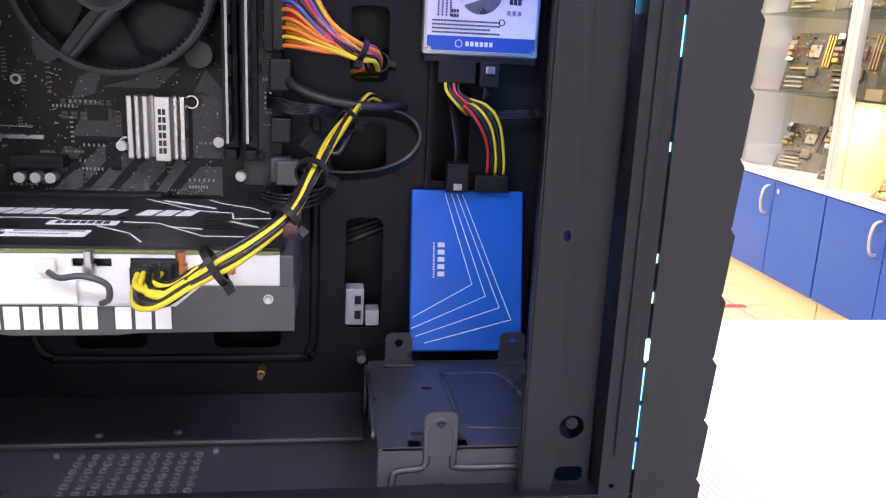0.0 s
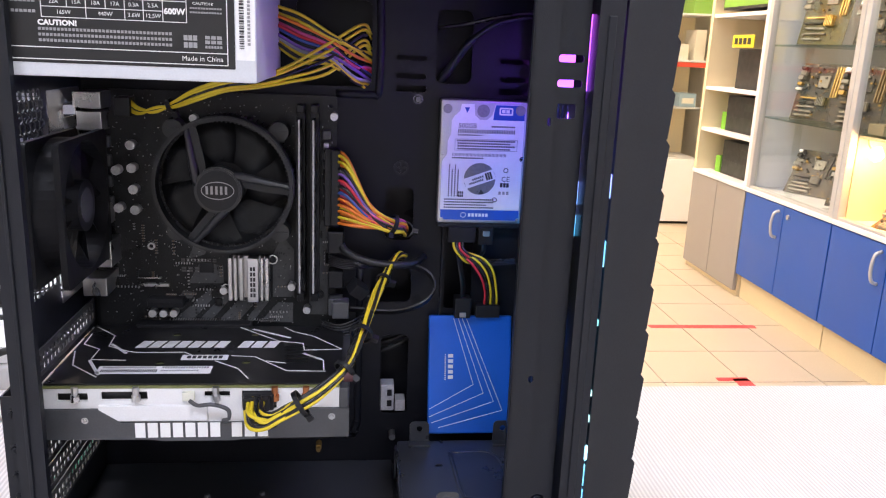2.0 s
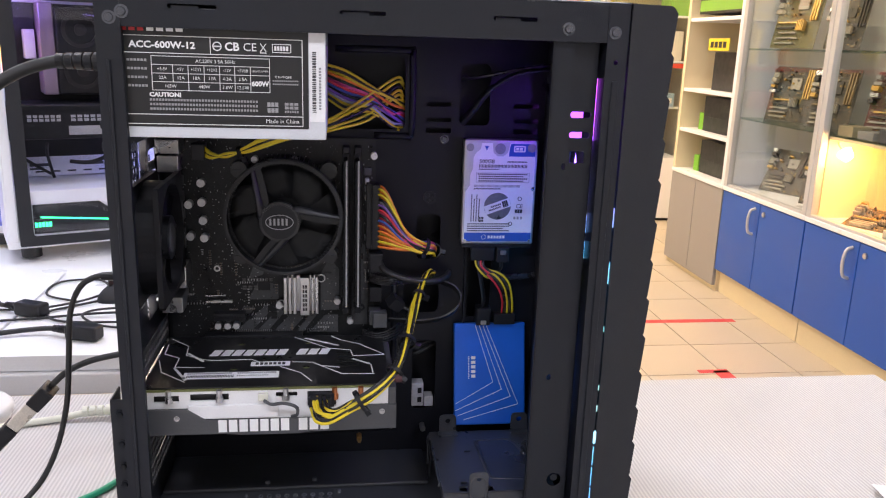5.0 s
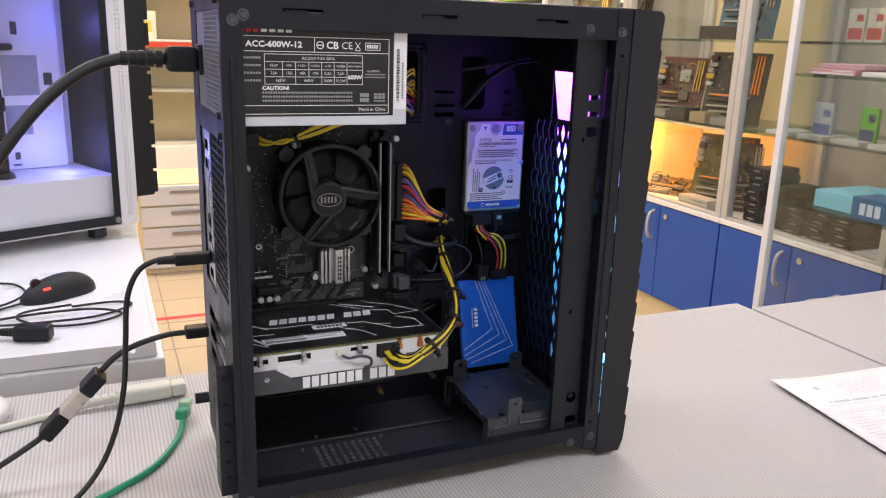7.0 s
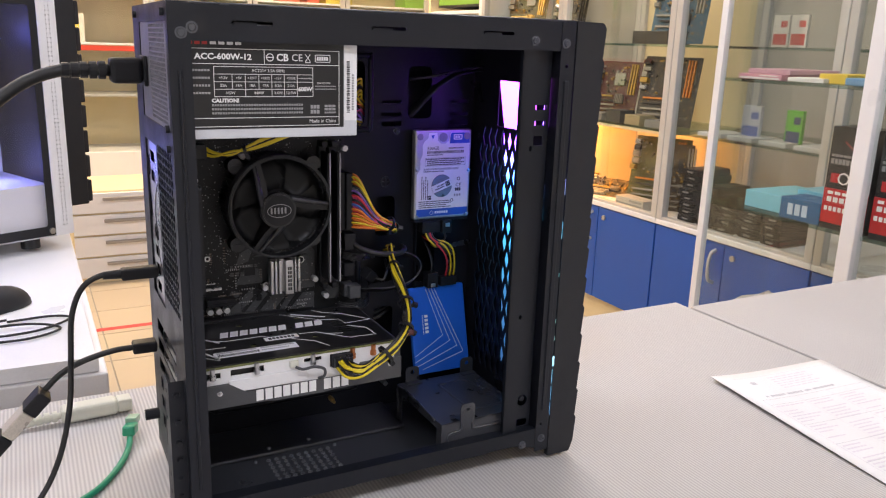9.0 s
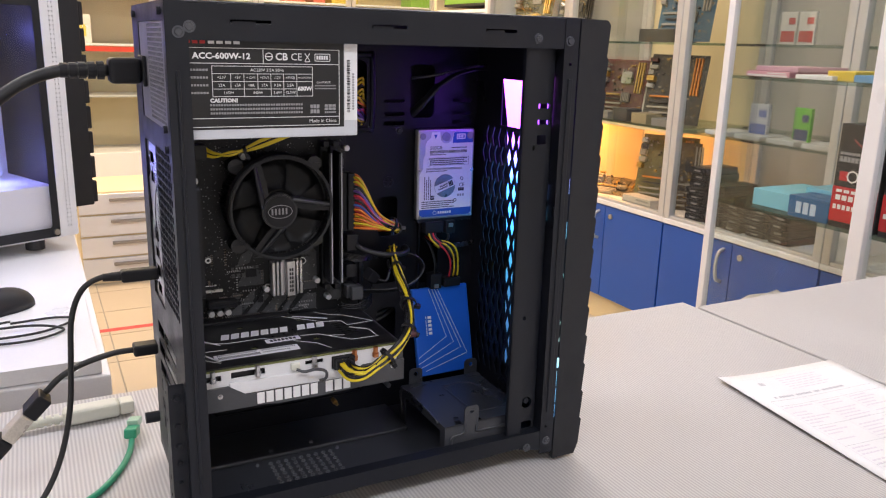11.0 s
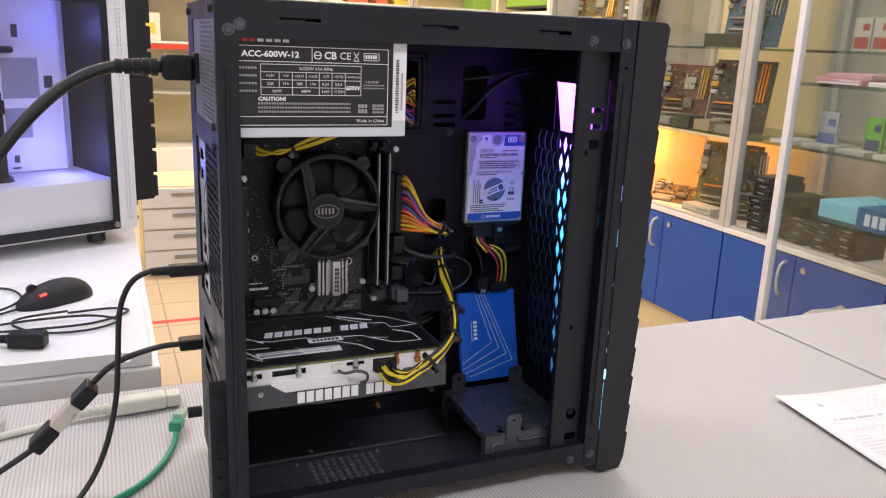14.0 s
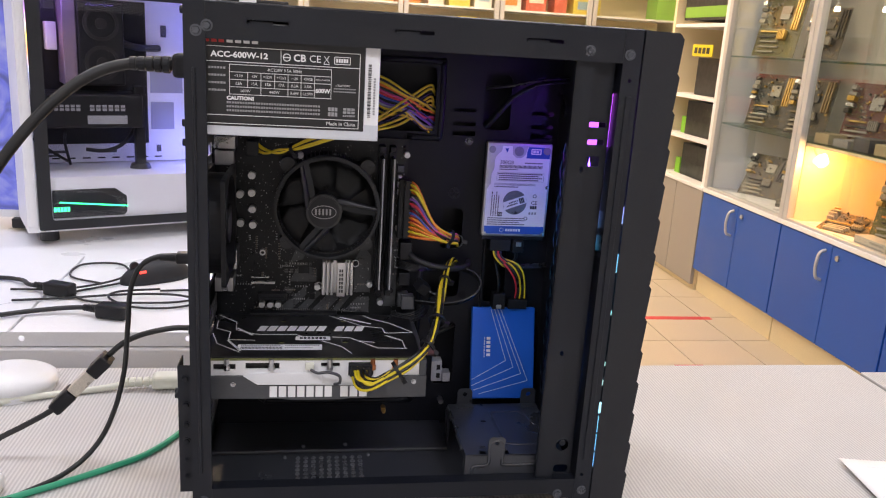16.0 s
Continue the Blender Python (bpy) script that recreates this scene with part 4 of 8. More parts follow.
# ---- motherboard ----
mb = thing("motherboard", (-0.12, 0.478, 0.098), "black micro motherboard with grey printed pattern, screwed to tray", "motherboard")
MY = 0.478
part("board", plate(rrect(-0.2150, -0.0285, 0.0985, 0.3375, 0.001), [ngon(-0.183, 0.216, 0.0018, 12), ngon(-0.033, 0.33, 0.0018, 12)], 0.0016, facing_near(MY)), PCB, mb)
MP = facing_near(MY - 0.0002)
pats = [[(-0.16, 0.153), (-0.145, 0.153), (-0.128, 0.172), (-0.128, 0.182)], [(-0.14, 0.153), (-0.13, 0.153), (-0.113, 0.173), (-0.117, 0.178)], [(-0.124, 0.153), (-0.108, 0.153), (-0.095, 0.168), (-0.095, 0.175), (-0.104, 0.175)],
        [(-0.102, 0.153), (-0.096, 0.153), (-0.083, 0.170), (-0.087, 0.176)], [(-0.09, 0.153), (-0.063, 0.153), (-0.063, 0.17), (-0.075, 0.17)], [(-0.079, 0.175), (-0.062, 0.175), (-0.062, 0.215), (-0.071, 0.226), (-0.079, 0.21)],
        [(-0.128, 0.214), (-0.098, 0.214), (-0.085, 0.226), (-0.1, 0.226), (-0.11, 0.219)], [(-0.146, 0.186), (-0.118, 0.186), (-0.118, 0.2), (-0.135, 0.205)], [(-0.145, 0.206), (-0.132, 0.21), (-0.126, 0.226), (-0.14, 0.219)],
        [(-0.05, 0.16), (-0.035, 0.16), (-0.035, 0.235), (-0.04, 0.24), (-0.05, 0.2)], [(-0.16, 0.16), (-0.15, 0.165), (-0.14, 0.178), (-0.15, 0.18)]]
for i, pt in enumerate(pats):
    part("printed_patch", plate(pt, [], 0.0002, facing_near(MY - 0.0003 - 0.00001 * i)), PCBGREY, mb)
# tiny components
random.seed(11)
small = bmesh.new()
smallw = bmesh.new()
for k in range(1500):
    x, z = random.uniform(-0.21, -0.031), random.uniform(0.15, 0.335)
    if math.hypot(x + 0.11, z - 0.272) < 0.044 or (-0.115 < x < -0.078 and 0.172 < z < 0.214) or -0.062 < x < -0.040:
        continue
    w, h = random.choice(((0.0008, 0.0004), (0.0004, 0.0008), (0.0012, 0.0006), (0.0005, 0.0005), (0.0006, 0.0012)))
    box(smallw if random.random() < 0.42 else small, x, x + w, MY - 0.0008, MY - 0.0001, z, z + h)
mids = [bmesh.new() for _ in range(3)]
rm = random.Random(5)
for k in range(70):
    cx, cz = rm.uniform(-0.205, -0.034), rm.uniform(0.155, 0.232)
    step, up = rm.choice((0.0016, 0.0021, 0.0027)), rm.random() < 0.5
    for n in range(rm.randint(3, 7)):
        x, z = (cx, cz + n * step) if up else (cx + n * step, cz)
        if z > 0.236 or x > -0.033 or (-0.118 < x < -0.076 and 0.170 < z < 0.216) or -0.064 < x < -0.039 or math.hypot(x + 0.11, z - 0.272) < 0.052:
            continue
        w, h = (0.0016, 0.0008) if up else (0.0008, 0.0016)
        b = mids[k % 3]
        box(b, x, x + w, MY - 0.0012, MY - 0.0001, z, z + h)
        if k % 3 == 0:
            box(mids[1], x - 0.0003, x + w + 0.0003, MY - 0.0009, MY - 0.0001, z + h * 0.2, z + h * 0.8)
for b, mm in zip(mids, (mat("tan_ceramic", (0.16, 0.12, 0.085), 0.5), mat("tinned_pad", (0.42, 0.42, 0.43), 0.35, 0.6), PLASTIC)):
    part("component_scatter", b, mm, mb)["kind"] = "stuff"
part("component_scatter", small, PLASTIC, mb)["kind"] = "stuff"
part("solder_scatter", smallw, mat("solder_grey", (0.32, 0.32, 0.32), 0.4, 0.5), mb)["kind"] = "stuff"
for x, z in ((-0.183, 0.2965), (-0.183, 0.279), (-0.1825, 0.2625), (-0.182, 0.2465), (-0.1945, 0.277), (-0.194, 0.248), (-0.158, 0.3405), (-0.136, 0.318), (-0.1015, 0.318), (-0.173, 0.1625), (-0.1645, 0.1625), (-0.1565, 0.1625),
             (-0.0635, 0.1855), (-0.0515, 0.166), (-0.0235 - 0.007, 0.3225), (-0.117, 0.182)):
    if z > 0.338:
        continue
    b = bmesh.new()
    cyl(b, (x, MY - 0.0045, z), (0, -1, 0), 0.0036 if x < -0.17 and z > 0.2 else 0.0030, 0.009, 20)
    bmesh.ops.bevel(b, geom=[e for e in b.edges if all(abs(v.co.y - (MY - 0.009)) < 1e-5 for v in e.verts)], offset=0.0006, segments=2, affect="EDGES")
    cap = part("capacitor", b, mat("capacitor_can", (0.62, 0.62, 0.63), 0.35, 0.5) if not bpy.data.materials.get("capacitor_can") else bpy.data.materials["capacitor_can"], mb)
for z in (0.299, 0.2915, 0.284, 0.246):
    part("capacitor", B(-0.0385, -0.0345, MY - 0.006, MY, z - 0.0028, z + 0.0028, 0.001), WHITESHROUD, mb)
part("choke", B(-0.0395, -0.0325, MY - 0.004, MY, 0.3045, 0.3115, 0.0006), GPUDARK, mb)
for z in (0.2985, 0.284, 0.268, 0.252):
    part("choke", B(-0.205, -0.1985, MY - 0.006, MY, z - 0.0045, z + 0.0045, 0.001), GPUDARK, mb)
part("chip", B(-0.1365, -0.1255, MY - 0.0012, MY, 0.195, 0.2035, 0.0002), PLASTIC, mb)
part("chip", B(-0.149, -0.142, MY - 0.0012, MY, 0.167, 0.173, 0.0002), PLASTIC, mb)
part("chip", B(-0.125, -0.1195, MY - 0.0012, MY, 0.167, 0.1735, 0.0002), PLASTIC, mb)
part("chip", B(-0.046, -0.0395, MY - 0.0012, MY, 0.225, 0.2305, 0.0002), PLASTIC, mb)
sl = part("expansion_slot", B(-0.176, -0.148, MY - 0.011, MY, 0.1685, 0.1755, 0.0006), PLASTIC, mb)
part("slot_key", B(-0.1745, -0.1495, MY - 0.0112, MY - 0.0102, 0.1715, 0.1725), BLACKIN, sl)
part("expansion_slot", B(-0.185, -0.096, MY - 0.011, MY, 0.1495, 0.1545, 0.0006), PLASTIC, mb)
part("storage_socket", B(-0.184, -0.16, MY - 0.003, MY, 0.1835, 0.186, 0.0003), STEEL, mb)
part("storage_socket", B(-0.184, -0.166, MY - 0.003, MY, 0.190, 0.1912, 0.0003), STEEL, mb)
b = bmesh.new()
ring(b, (-0.1727, MY - 0.0012, 0.2165), (0, -1, 0), 0.0017, 0.0029, 0.0022, 20)
part("mounting_ring", b, STEEL, mb)
b = bmesh.new()
for i in range(44):
    cyl(b, (-0.158 + i * 0.00195, MY - 0.0025, 0.1560), (0, -1, 0), 0.0004, 0.004, 6)
part("pin_row", b, STEEL, mb)["kind"] = "stuff"
for z in (0.2055, 0.2085, 0.2115, 0.2145):
    for x in (-0.0375, -0.0345):
        part("header_pin", cyl(bmesh.new(), (x, MY - 0.003, z), (0, -1, 0), 0.0005, 0.006, 6), STEEL, mb)
part("power_socket", B(-0.0375, -0.0285, MY - 0.013, MY, 0.2375, 0.2985, 0.0006), PLASTIC, mb, "black main power socket")
for k, z in enumerate((0.194, 0.171)):
    part("data_socket", B(-0.034, -0.0225, MY - 0.015, MY, z - 0.007, z + 0.007, 0.0008), GPUDARK if k else PLASTIC, mb)
b = bmesh.new()
ring(b, (-0.041, MY - 0.001, 0.1775), (0, -1, 0), 0.0015, 0.0034, 0.002, 18)
part("mounting_screw", b, BLACK, mb)
bars("printed_marks", -0.1505, -0.122, 0.2035, 0.2065, 7, facing_near(MY - 0.0007), mat("faint_print", (0.09, 0.09, 0.092), 0.5), mb, 0.7)
bars("printed_marks", -0.1505, -0.13, 0.1955, 0.1995, 4, facing_near(MY - 0.0007), bpy.data.materials["faint_print"], mb, 0.7)
# rear ports
for y0, z0, z1, mm, x1 in ((0.446, 0.1845, 0.1985, STEEL, -0.199), (0.452, 0.2055, 0.2255, STEEL, -0.196), (0.458, 0.2365, 0.252, STEEL, -0.199), (0.458, 0.308, 0.322, STEEL, -0.199), (0.452, 0.3245, 0.3365, STEEL, -0.197)):
    pt = part("port_block", B(-0.2165, x1, y0, MY, z0, z1, 0.0006), mm, mb, "bright metal rear port block")
part("port_shield", plate(rrect(-0.4835, -0.417, 0.1885, 0.3385, 0.001), [rrect(-0.47, -0.445, z, z + 0.010, 0.001) for z in (0.195, 0.212, 0.229, 0.246, 0.30, 0.318)], 0.0006, facing_back(X0 + 0.0018)), STEEL, mb)

# chipset heatsink
hs = thing("chipset_heatsink", (-0.096, 0.478, 0.176), "ridged silver aluminium chipset heatsink", "heatsink")
b = B(-0.1125, -0.081, MY - 0.005, MY - 0.001, 0.1755, 0.2108, 0.0008)
part("base", b, ALU, hs)
for x, w in ((-0.1125, 0.0032), (-0.1082, 0.0026), (-0.1040, 0.0030), (-0.0875, 0.0024), (-0.0840, 0.0030)):
    part("fin", B(x, x + w, MY - 0.0135, MY - 0.005, 0.1755, 0.2108, 0.0007), ALU, hs)
pl = part("brand_plate", B(-0.0975, -0.0890, MY - 0.0145, MY - 0.005, 0.1745, 0.2108, 0.0006), ALU, hs)
bars("brand_mark", 0, 0.026, -0.002, 0.002, 6, facing_near(MY - 0.0149) @ Matrix.Translation((-0.0932, 0.179, 0)) @ Matrix.Rotation(radians(90), 4, "Z"), DARKPRINT, pl)
for x, z in ((-0.0785, 0.2075), (-0.1155, 0.183)):
    b = bmesh.new()
    ring(b, (x, MY - 0.002, z), (0, -1, 0), 0.0026, 0.0036, 0.0015, 18)
    cyl(b, (x, MY - 0.003, z), (0, -1, 0), 0.0022, 0.004, 12)
    part("push_pin", b, BLACK, hs)
    part("pin_collar", ring(bmesh.new(), (x, MY - 0.0045, z), (0, -1, 0), 0.0030, 0.0039, 0.0008, 18), STEEL, hs)

# memory sticks
mem = None
for x in (-0.0555, -0.0450):
    part("memory_slot", B(x - 0.0035, x + 0.0035, MY - 0.009, MY, 0.1825, 0.3255, 0.0006), PLASTIC, mb)
    for z in (0.1795, 0.3285):
        part("slot_latch", B(x - 0.003, x + 0.003, MY - 0.017, MY, z - 0.003, z + 0.003, 0.0008), PLASTIC, mb)
x = -0.0555
mem = thing("memory_stick", (x, 0.47, 0.188), "black memory module with bright top edge in its slot", "memory module", "memory modules")
part("module_board", B(x - 0.0006, x + 0.0006, 0.4465, 0.470, 0.1880, 0.3215), PCB, mem)
part("spreader", B(x - 0.0024, x - 0.0008, 0.4470, 0.4670, 0.1885, 0.3210, 0.0004), PLASTIC, mem)
part("bright_edge", B(x - 0.0007, x + 0.0007, 0.4458, 0.4466, 0.1880, 0.3215), mat("bright_edge_grey", (0.36, 0.36, 0.37), 0.4, 0.3), mem)
b = bmesh.new()
for k in range(8):
    box(b, x + 0.0006, x + 0.0016, 0.451, 0.461, 0.192 + k * 0.016, 0.203 + k * 0.016)
part("memory_chips", b, PLASTIC, mem)["kind"] = "stuff"
copy_thing(mem, Matrix.Translation((-0.0450, 0.47, 0.188)))

# ---- processor cooler ----
ARM = mat("satin_black_arm", (0.0165, 0.0172, 0.0200), 0.38, 0, 0.15, 40, 900, 0.05)
BLADE = mat("dark_fan_blade", (0.0130, 0.0138, 0.0158), 0.45, 0, 0.2, 40, 900, 0.05, 0.4)
cool = thing("processor_cooler", (-0.1115, 0.478, 0.271), "round black processor cooler with three-armed fan guard", "processor cooler")
CC = Vector((-0.1092, 0.0, 0.2730))


def cp(y):
    return Vector((CC.x, y, CC.z))


b = bmesh.new()
ring(b, cp(0.4400), (0, -1, 0), 0.0482, 0.0507, 0.012, 72)
ring(b, cp(0.4335), (0, -1, 0), 0.0476, 0.0497, 0.002, 72)
part("fan_ring", flat(b), BLADE, cool)
fins = bmesh.new()
for k in range(72):
    a = 2 * math.pi * k / 72
    mt = Matrix.Translation(cp(0.462)) @ Matrix.Rotation(a, 4, "Y")
    box(fins, 0.016, 0.0500, -0.012, 0.012, -0.0004, 0.0004, m=mt)
part("radial_fin_stack", fins, mat("dark_fin_aluminium", (0.05, 0.05, 0.052), 0.4, 0.7), cool)["kind"] = "stuff"
teeth = bmesh.new()
for k in range(96):
    a = 2 * math.pi * k / 96
    if -75 < math.degrees(a) - 0 < 60 or math.degrees(a) > 240:
        mt = Matrix.Translation(cp(0.4345)) @ Matrix.Rotation(a, 4, "Y")
        box(teeth, 0.0462, 0.0486, 0.0002, 0.0008, -0.0006, 0.0006, m=mt)
part("ring_teeth", teeth, BLADE, cool)["kind"] = "stuff"
part("fan_back", cyl(bmesh.new(), cp(0.4520), (0, -1, 0), 0.0488, 0.001, 48), BLADE, cool)
for k in range(7):
    a = 2 * math.pi * k / 7 + 0.3
    b = bmesh.new()
    vs = []
    for r in (0.016, 0.026, 0.037, 0.0465):
        for s in range(5):
            aa = a + (s / 4) * 1.05 + (r - 0.016) * 7
            vs.append(b.verts.new(cp(0.4470 - 0.0012 * (1 - s / 4)) + Vector((r * math.cos(aa), 0, r * math.sin(aa)))))
    for i in range(3):
        for s in range(4):
            f = b.faces.new((vs[i * 5 + s], vs[i * 5 + s + 1], vs[i * 5 + s + 6], vs[i * 5 + s + 5]))
            f.smooth = True
    r = bmesh.ops.solidify(b, geom=list(b.faces), thickness=0.0009)
    part("fan_blade", b, BLADE, cool)
HUB = Vector((-0.1125, 0.430, 0.2705))
hub = cyl(bmesh.new(), (HUB.x, 0.4345, HUB.z), (0, -1, 0), 0.0172, 0.009, 48)
bmesh.ops.bevel(hub, geom=[e for e in hub.edges if all(v.co.y < 0.4305 for v in e.verts)], offset=0.0012, segments=2, affect="EDGES")
hubp = part("hub", hub, ARM, cool)
part("hub_badge", cyl(bmesh.new(), (HUB.x, 0.4298, HUB.z), (0, -1, 0), 0.0148, 0.0004, 40), PLASTIC, hubp)
om = facing_near(0.4294) @ Matrix.Translation((HUB.x, HUB.z, 0))
o1 = ngon(0, 0, 0.0118, 36, 0, 1, 0.56)
o2 = ngon(0, 0, 0.0112, 36, 0, 1, 0.53)
part("oval_mark", plate(o1, [o2], 0.0002, om), GREYPRINT, hubp)
bars("brand_mark", -0.0085, 0.0085, -0.0028, 0.0032, 5, om, GREYPRINT, hubp, 0.5, False)
for a, ln in ((121, 0.0490), (0, 0.0500), (243, 0.0490)):
    d = Vector((math.cos(radians(a)), 0, math.sin(radians(a))))
    e = Vector((math.cos(radians(a + 46)), 0, math.sin(radians(a + 46))))
    p0, p1 = Vector((HUB.x, 0.4335, HUB.z)) + e * 0.0155, Vector((CC.x, 0.4355, CC.z)) + d * ln
    b = tube(bmesh.new(), [p0, p0.lerp(p1, 0.5) + Vector((0, -0.0008, 0)), p1], [0.0036, 0.0030, 0.0024], 10, 6, 0.7)
    part("guard_arm", b, ARM, cool)
    side = (p1 - p0).cross(Vector((0, 1, 0))).normalized()
    b = bmesh.new()
    band(b, [p0 - side * 0.004 + Vector((0, 0.002, 0)), p0.lerp(p1, 0.5) - side * 0.0045 + Vector((0, 0.002, 0)), p1 - side * 0.003 + Vector((0, 0.002, 0))], 0.007, 0.001, side, 4)
    part("guard_web", b, BLADE, cool)
for sx in (-1, 1):
    for sz in (-1, 1):
        p = (CC.x + sx * 0.0385, 0.4585, CC.z + sz * 0.0385)
        b = bmesh.new()
        cyl(b, p, (0, -1, 0), 0.0080, 0.012, 24, 0.0072)
        box(b, p[0] - 0.006, p[0] + 0.006, 0.4515, 0.453, p[2] - 0.0008, p[2] + 0.0008)
        part("push_pin", b, ARM, cool)
        q = (CC.x + sx * 0.033, 0.4625, CC.z + sz * 0.033)
        part("mount_leg", B(min(p[0], q[0]) - 0.004, max(p[0], q[0]) + 0.004, 0.4645, 0.469, min(p[2], q[2]) - 0.004, max(p[2], q[2]) + 0.004, 0.001), PLASTIC, cool)

# ---- rear fan ----
fan = thing("case_fan", (-0.209, 0.41, 0.213), "black square case fan on rear panel", "case fan")
fy, fz, fr = 0.411, 0.262, 0.0445
fb = plate(rrect(-fy - 0.048, -fy + 0.048, fz - 0.048, fz + 0.048, 0.004), [ngon(-fy, fz, fr, 40)], 0.004, facing_back(-0.2008))
plate(rrect(-fy - 0.048, -fy + 0.048, fz - 0.048, fz + 0.048, 0.004), [ngon(-fy, fz, fr, 40)], 0.004, facing_back(-0.2205), fb)
ring(fb, (-0.2095, fy, fz), (1, 0, 0), fr, fr + 0.0018, 0.024, 48)
part("fan_frame", fb, PLASTIC, fan)
for k in range(9):
    a = 2 * math.pi * k / 9
    b = bmesh.new()
    vs = []
    for r in (0.017, 0.030, 0.043):
        for s in range(4):
            aa = a + s / 3 * 0.55
            vs.append(b.verts.new((-0.2015 - 0.014 * s / 3, fy + r * math.cos(aa), fz + r * math.sin(aa))))
    for i in range(2):
        for s in range(3):
            b.faces.new((vs[i * 4 + s], vs[i * 4 + s + 1], vs[i * 4 + s + 5], vs[i * 4 + s + 4]))
    bmesh.ops.solidify(b, geom=list(b.faces), thickness=0.0009)
    part("fan_blade", b, PLASTIC, fan)
hb = part("hub", cyl(bmesh.new(), (-0.2085, fy, fz), (1, 0, 0), 0.018, 0.021, 32), PLASTIC, fan)
part("hub_sticker", cyl(bmesh.new(), (-0.1978, fy, fz), (1, 0, 0), 0.012, 0.0004, 32), GPUDARK, hb)

# ---- graphics card ----
gpu = thing("graphics_card", (-0.116, 0.415, 0.112), "long graphics card with black backplate and white shroud in slot", "graphics card")
GZ = 0.152
bh = [ngon(-0.15, 0.451, 0.0032, 14), ngon(-0.09, 0.452, 0.0032, 14), ngon(-0.15, 0.394, 0.0032, 14), ngon(-0.09, 0.395, 0.0032, 14)]
for k in range(6):
    bh.append([(-0.066 + 0.0005 * k, 0.425 - k * 0.006), (-0.049 + 0.0005 * k, 0.425 - k * 0.006), (-0.047 + 0.0005 * k, 0.4275 - k * 0.006), (-0.064 + 0.0005 * k, 0.4275 - k * 0.006)])
bp = part("backplate", plate([(-0.2165, 0.3585), (-0.0230, 0.3585), (-0.0215, 0.362), (-0.0215, 0.470), (-0.2165, 0.472)], bh, 0.0012, facing_up(GZ)), BACKPLATE, gpu, "black metal backplate with white line pattern")
part("circuit_board", B(-0.2165, -0.0225, 0.3572, 0.472, GZ - 0.0030, GZ - 0.0014), mat("gold_green_board_edge", (0.16, 0.17, 0.06), 0.5), gpu)
UP = facing_up(GZ + 0.0003)
b = bmesh.new()
for pts in ([(-0.217 + 0.003, 0.467), (-0.196, 0.448), (-0.194, 0.426), (-0.178, 0.416), (-0.171, 0.4135), (-0.137, 0.414), (-0.131, 0.4085)], [(-0.214, 0.452), (-0.213, 0.43), (-0.199, 0.42), (-0.199, 0.4), (-0.175, 0.3985)],
            [(-0.215, 0.416), (-0.208, 0.39), (-0.186, 0.369)], [(-0.108, 0.471), (-0.071, 0.437), (-0.052, 0.432), (-0.05, 0.418), (-0.0225, 0.420)], [(-0.069, 0.468), (-0.061, 0.458), (-0.044, 0.447), (-0.0225, 0.4205)],
            [(-0.102, 0.407), (-0.085, 0.405), (-0.06, 0.379), (-0.033, 0.378)], [(-0.112, 0.397), (-0.094, 0.383), (-0.085, 0.366)], [(-0.051, 0.411), (-0.035, 0.398), (-0.034, 0.380)], [(-0.076, 0.397), (-0.062, 0.393)]):
    stroke(b, pts, 0.0009, 0, 0.0002)
for pts in ([(-0.193, 0.43), (-0.178, 0.412)], [(-0.093, 0.463), (-0.063, 0.444)], [(-0.05, 0.411), (-0.037, 0.400)], [(-0.199, 0.398), (-0.186, 0.373)]):
    stroke(b, pts, 0.0022, 0, 0.0002)
bmesh.ops.transform(b, matrix=UP, verts=list(b.verts))
part("line_pattern", b, WHITE, bp)["kind"] = "stuff"
shear = Matrix(((1, 0.25, 0, 0), (0, 1, 0, 0), (0, 0, 1, 0), (0, 0, 0, 1)))
for u0, u1, n in ((-0.173, -0.1065, 7), (-0.0985, -0.069, 3)):
    bars("brand_mark", u0, u1, -0.0065, 0.0065, n, UP @ Matrix.Translation((0, 0.4300, 0)) @ shear, WHITE, bp, 0.80, False)
part("caution_sticker", plate(rrect(-0.137, -0.104, 0.399, 0.4085, 0.001), [], 0.0002, UP), WHITE, bp)
bars("caution_mark", -0.133, -0.107, 0.4015, 0.406, 7, facing_up(GZ + 0.0006), DARKPRINT, bp, 0.7, False)
part("serial_sticker", plate(rrect(-0.189, -0.112, 0.3745, 0.3875, 0.001), [], 0.0002, UP), PAPER, bp)
bars("small_print", -0.186, -0.150, 0.3835, 0.386, 22, facing_up(GZ + 0.0006), GREYPRINT, bp, 0.7, False)
bars("barcode", -0.186, -0.148, 0.3765, 0.381, 30, facing_up(GZ + 0.0006), DARKPRINT, bp, 0.5, False)
bars("small_print", -0.146, -0.114, 0.3835, 0.386, 18, facing_up(GZ + 0.0006), GREYPRINT, bp, 0.7, False)
bars("small_print", -0.146, -0.120, 0.3785, 0.380, 14, facing_up(GZ + 0.0006), GREYPRINT, bp, 0.7, False)
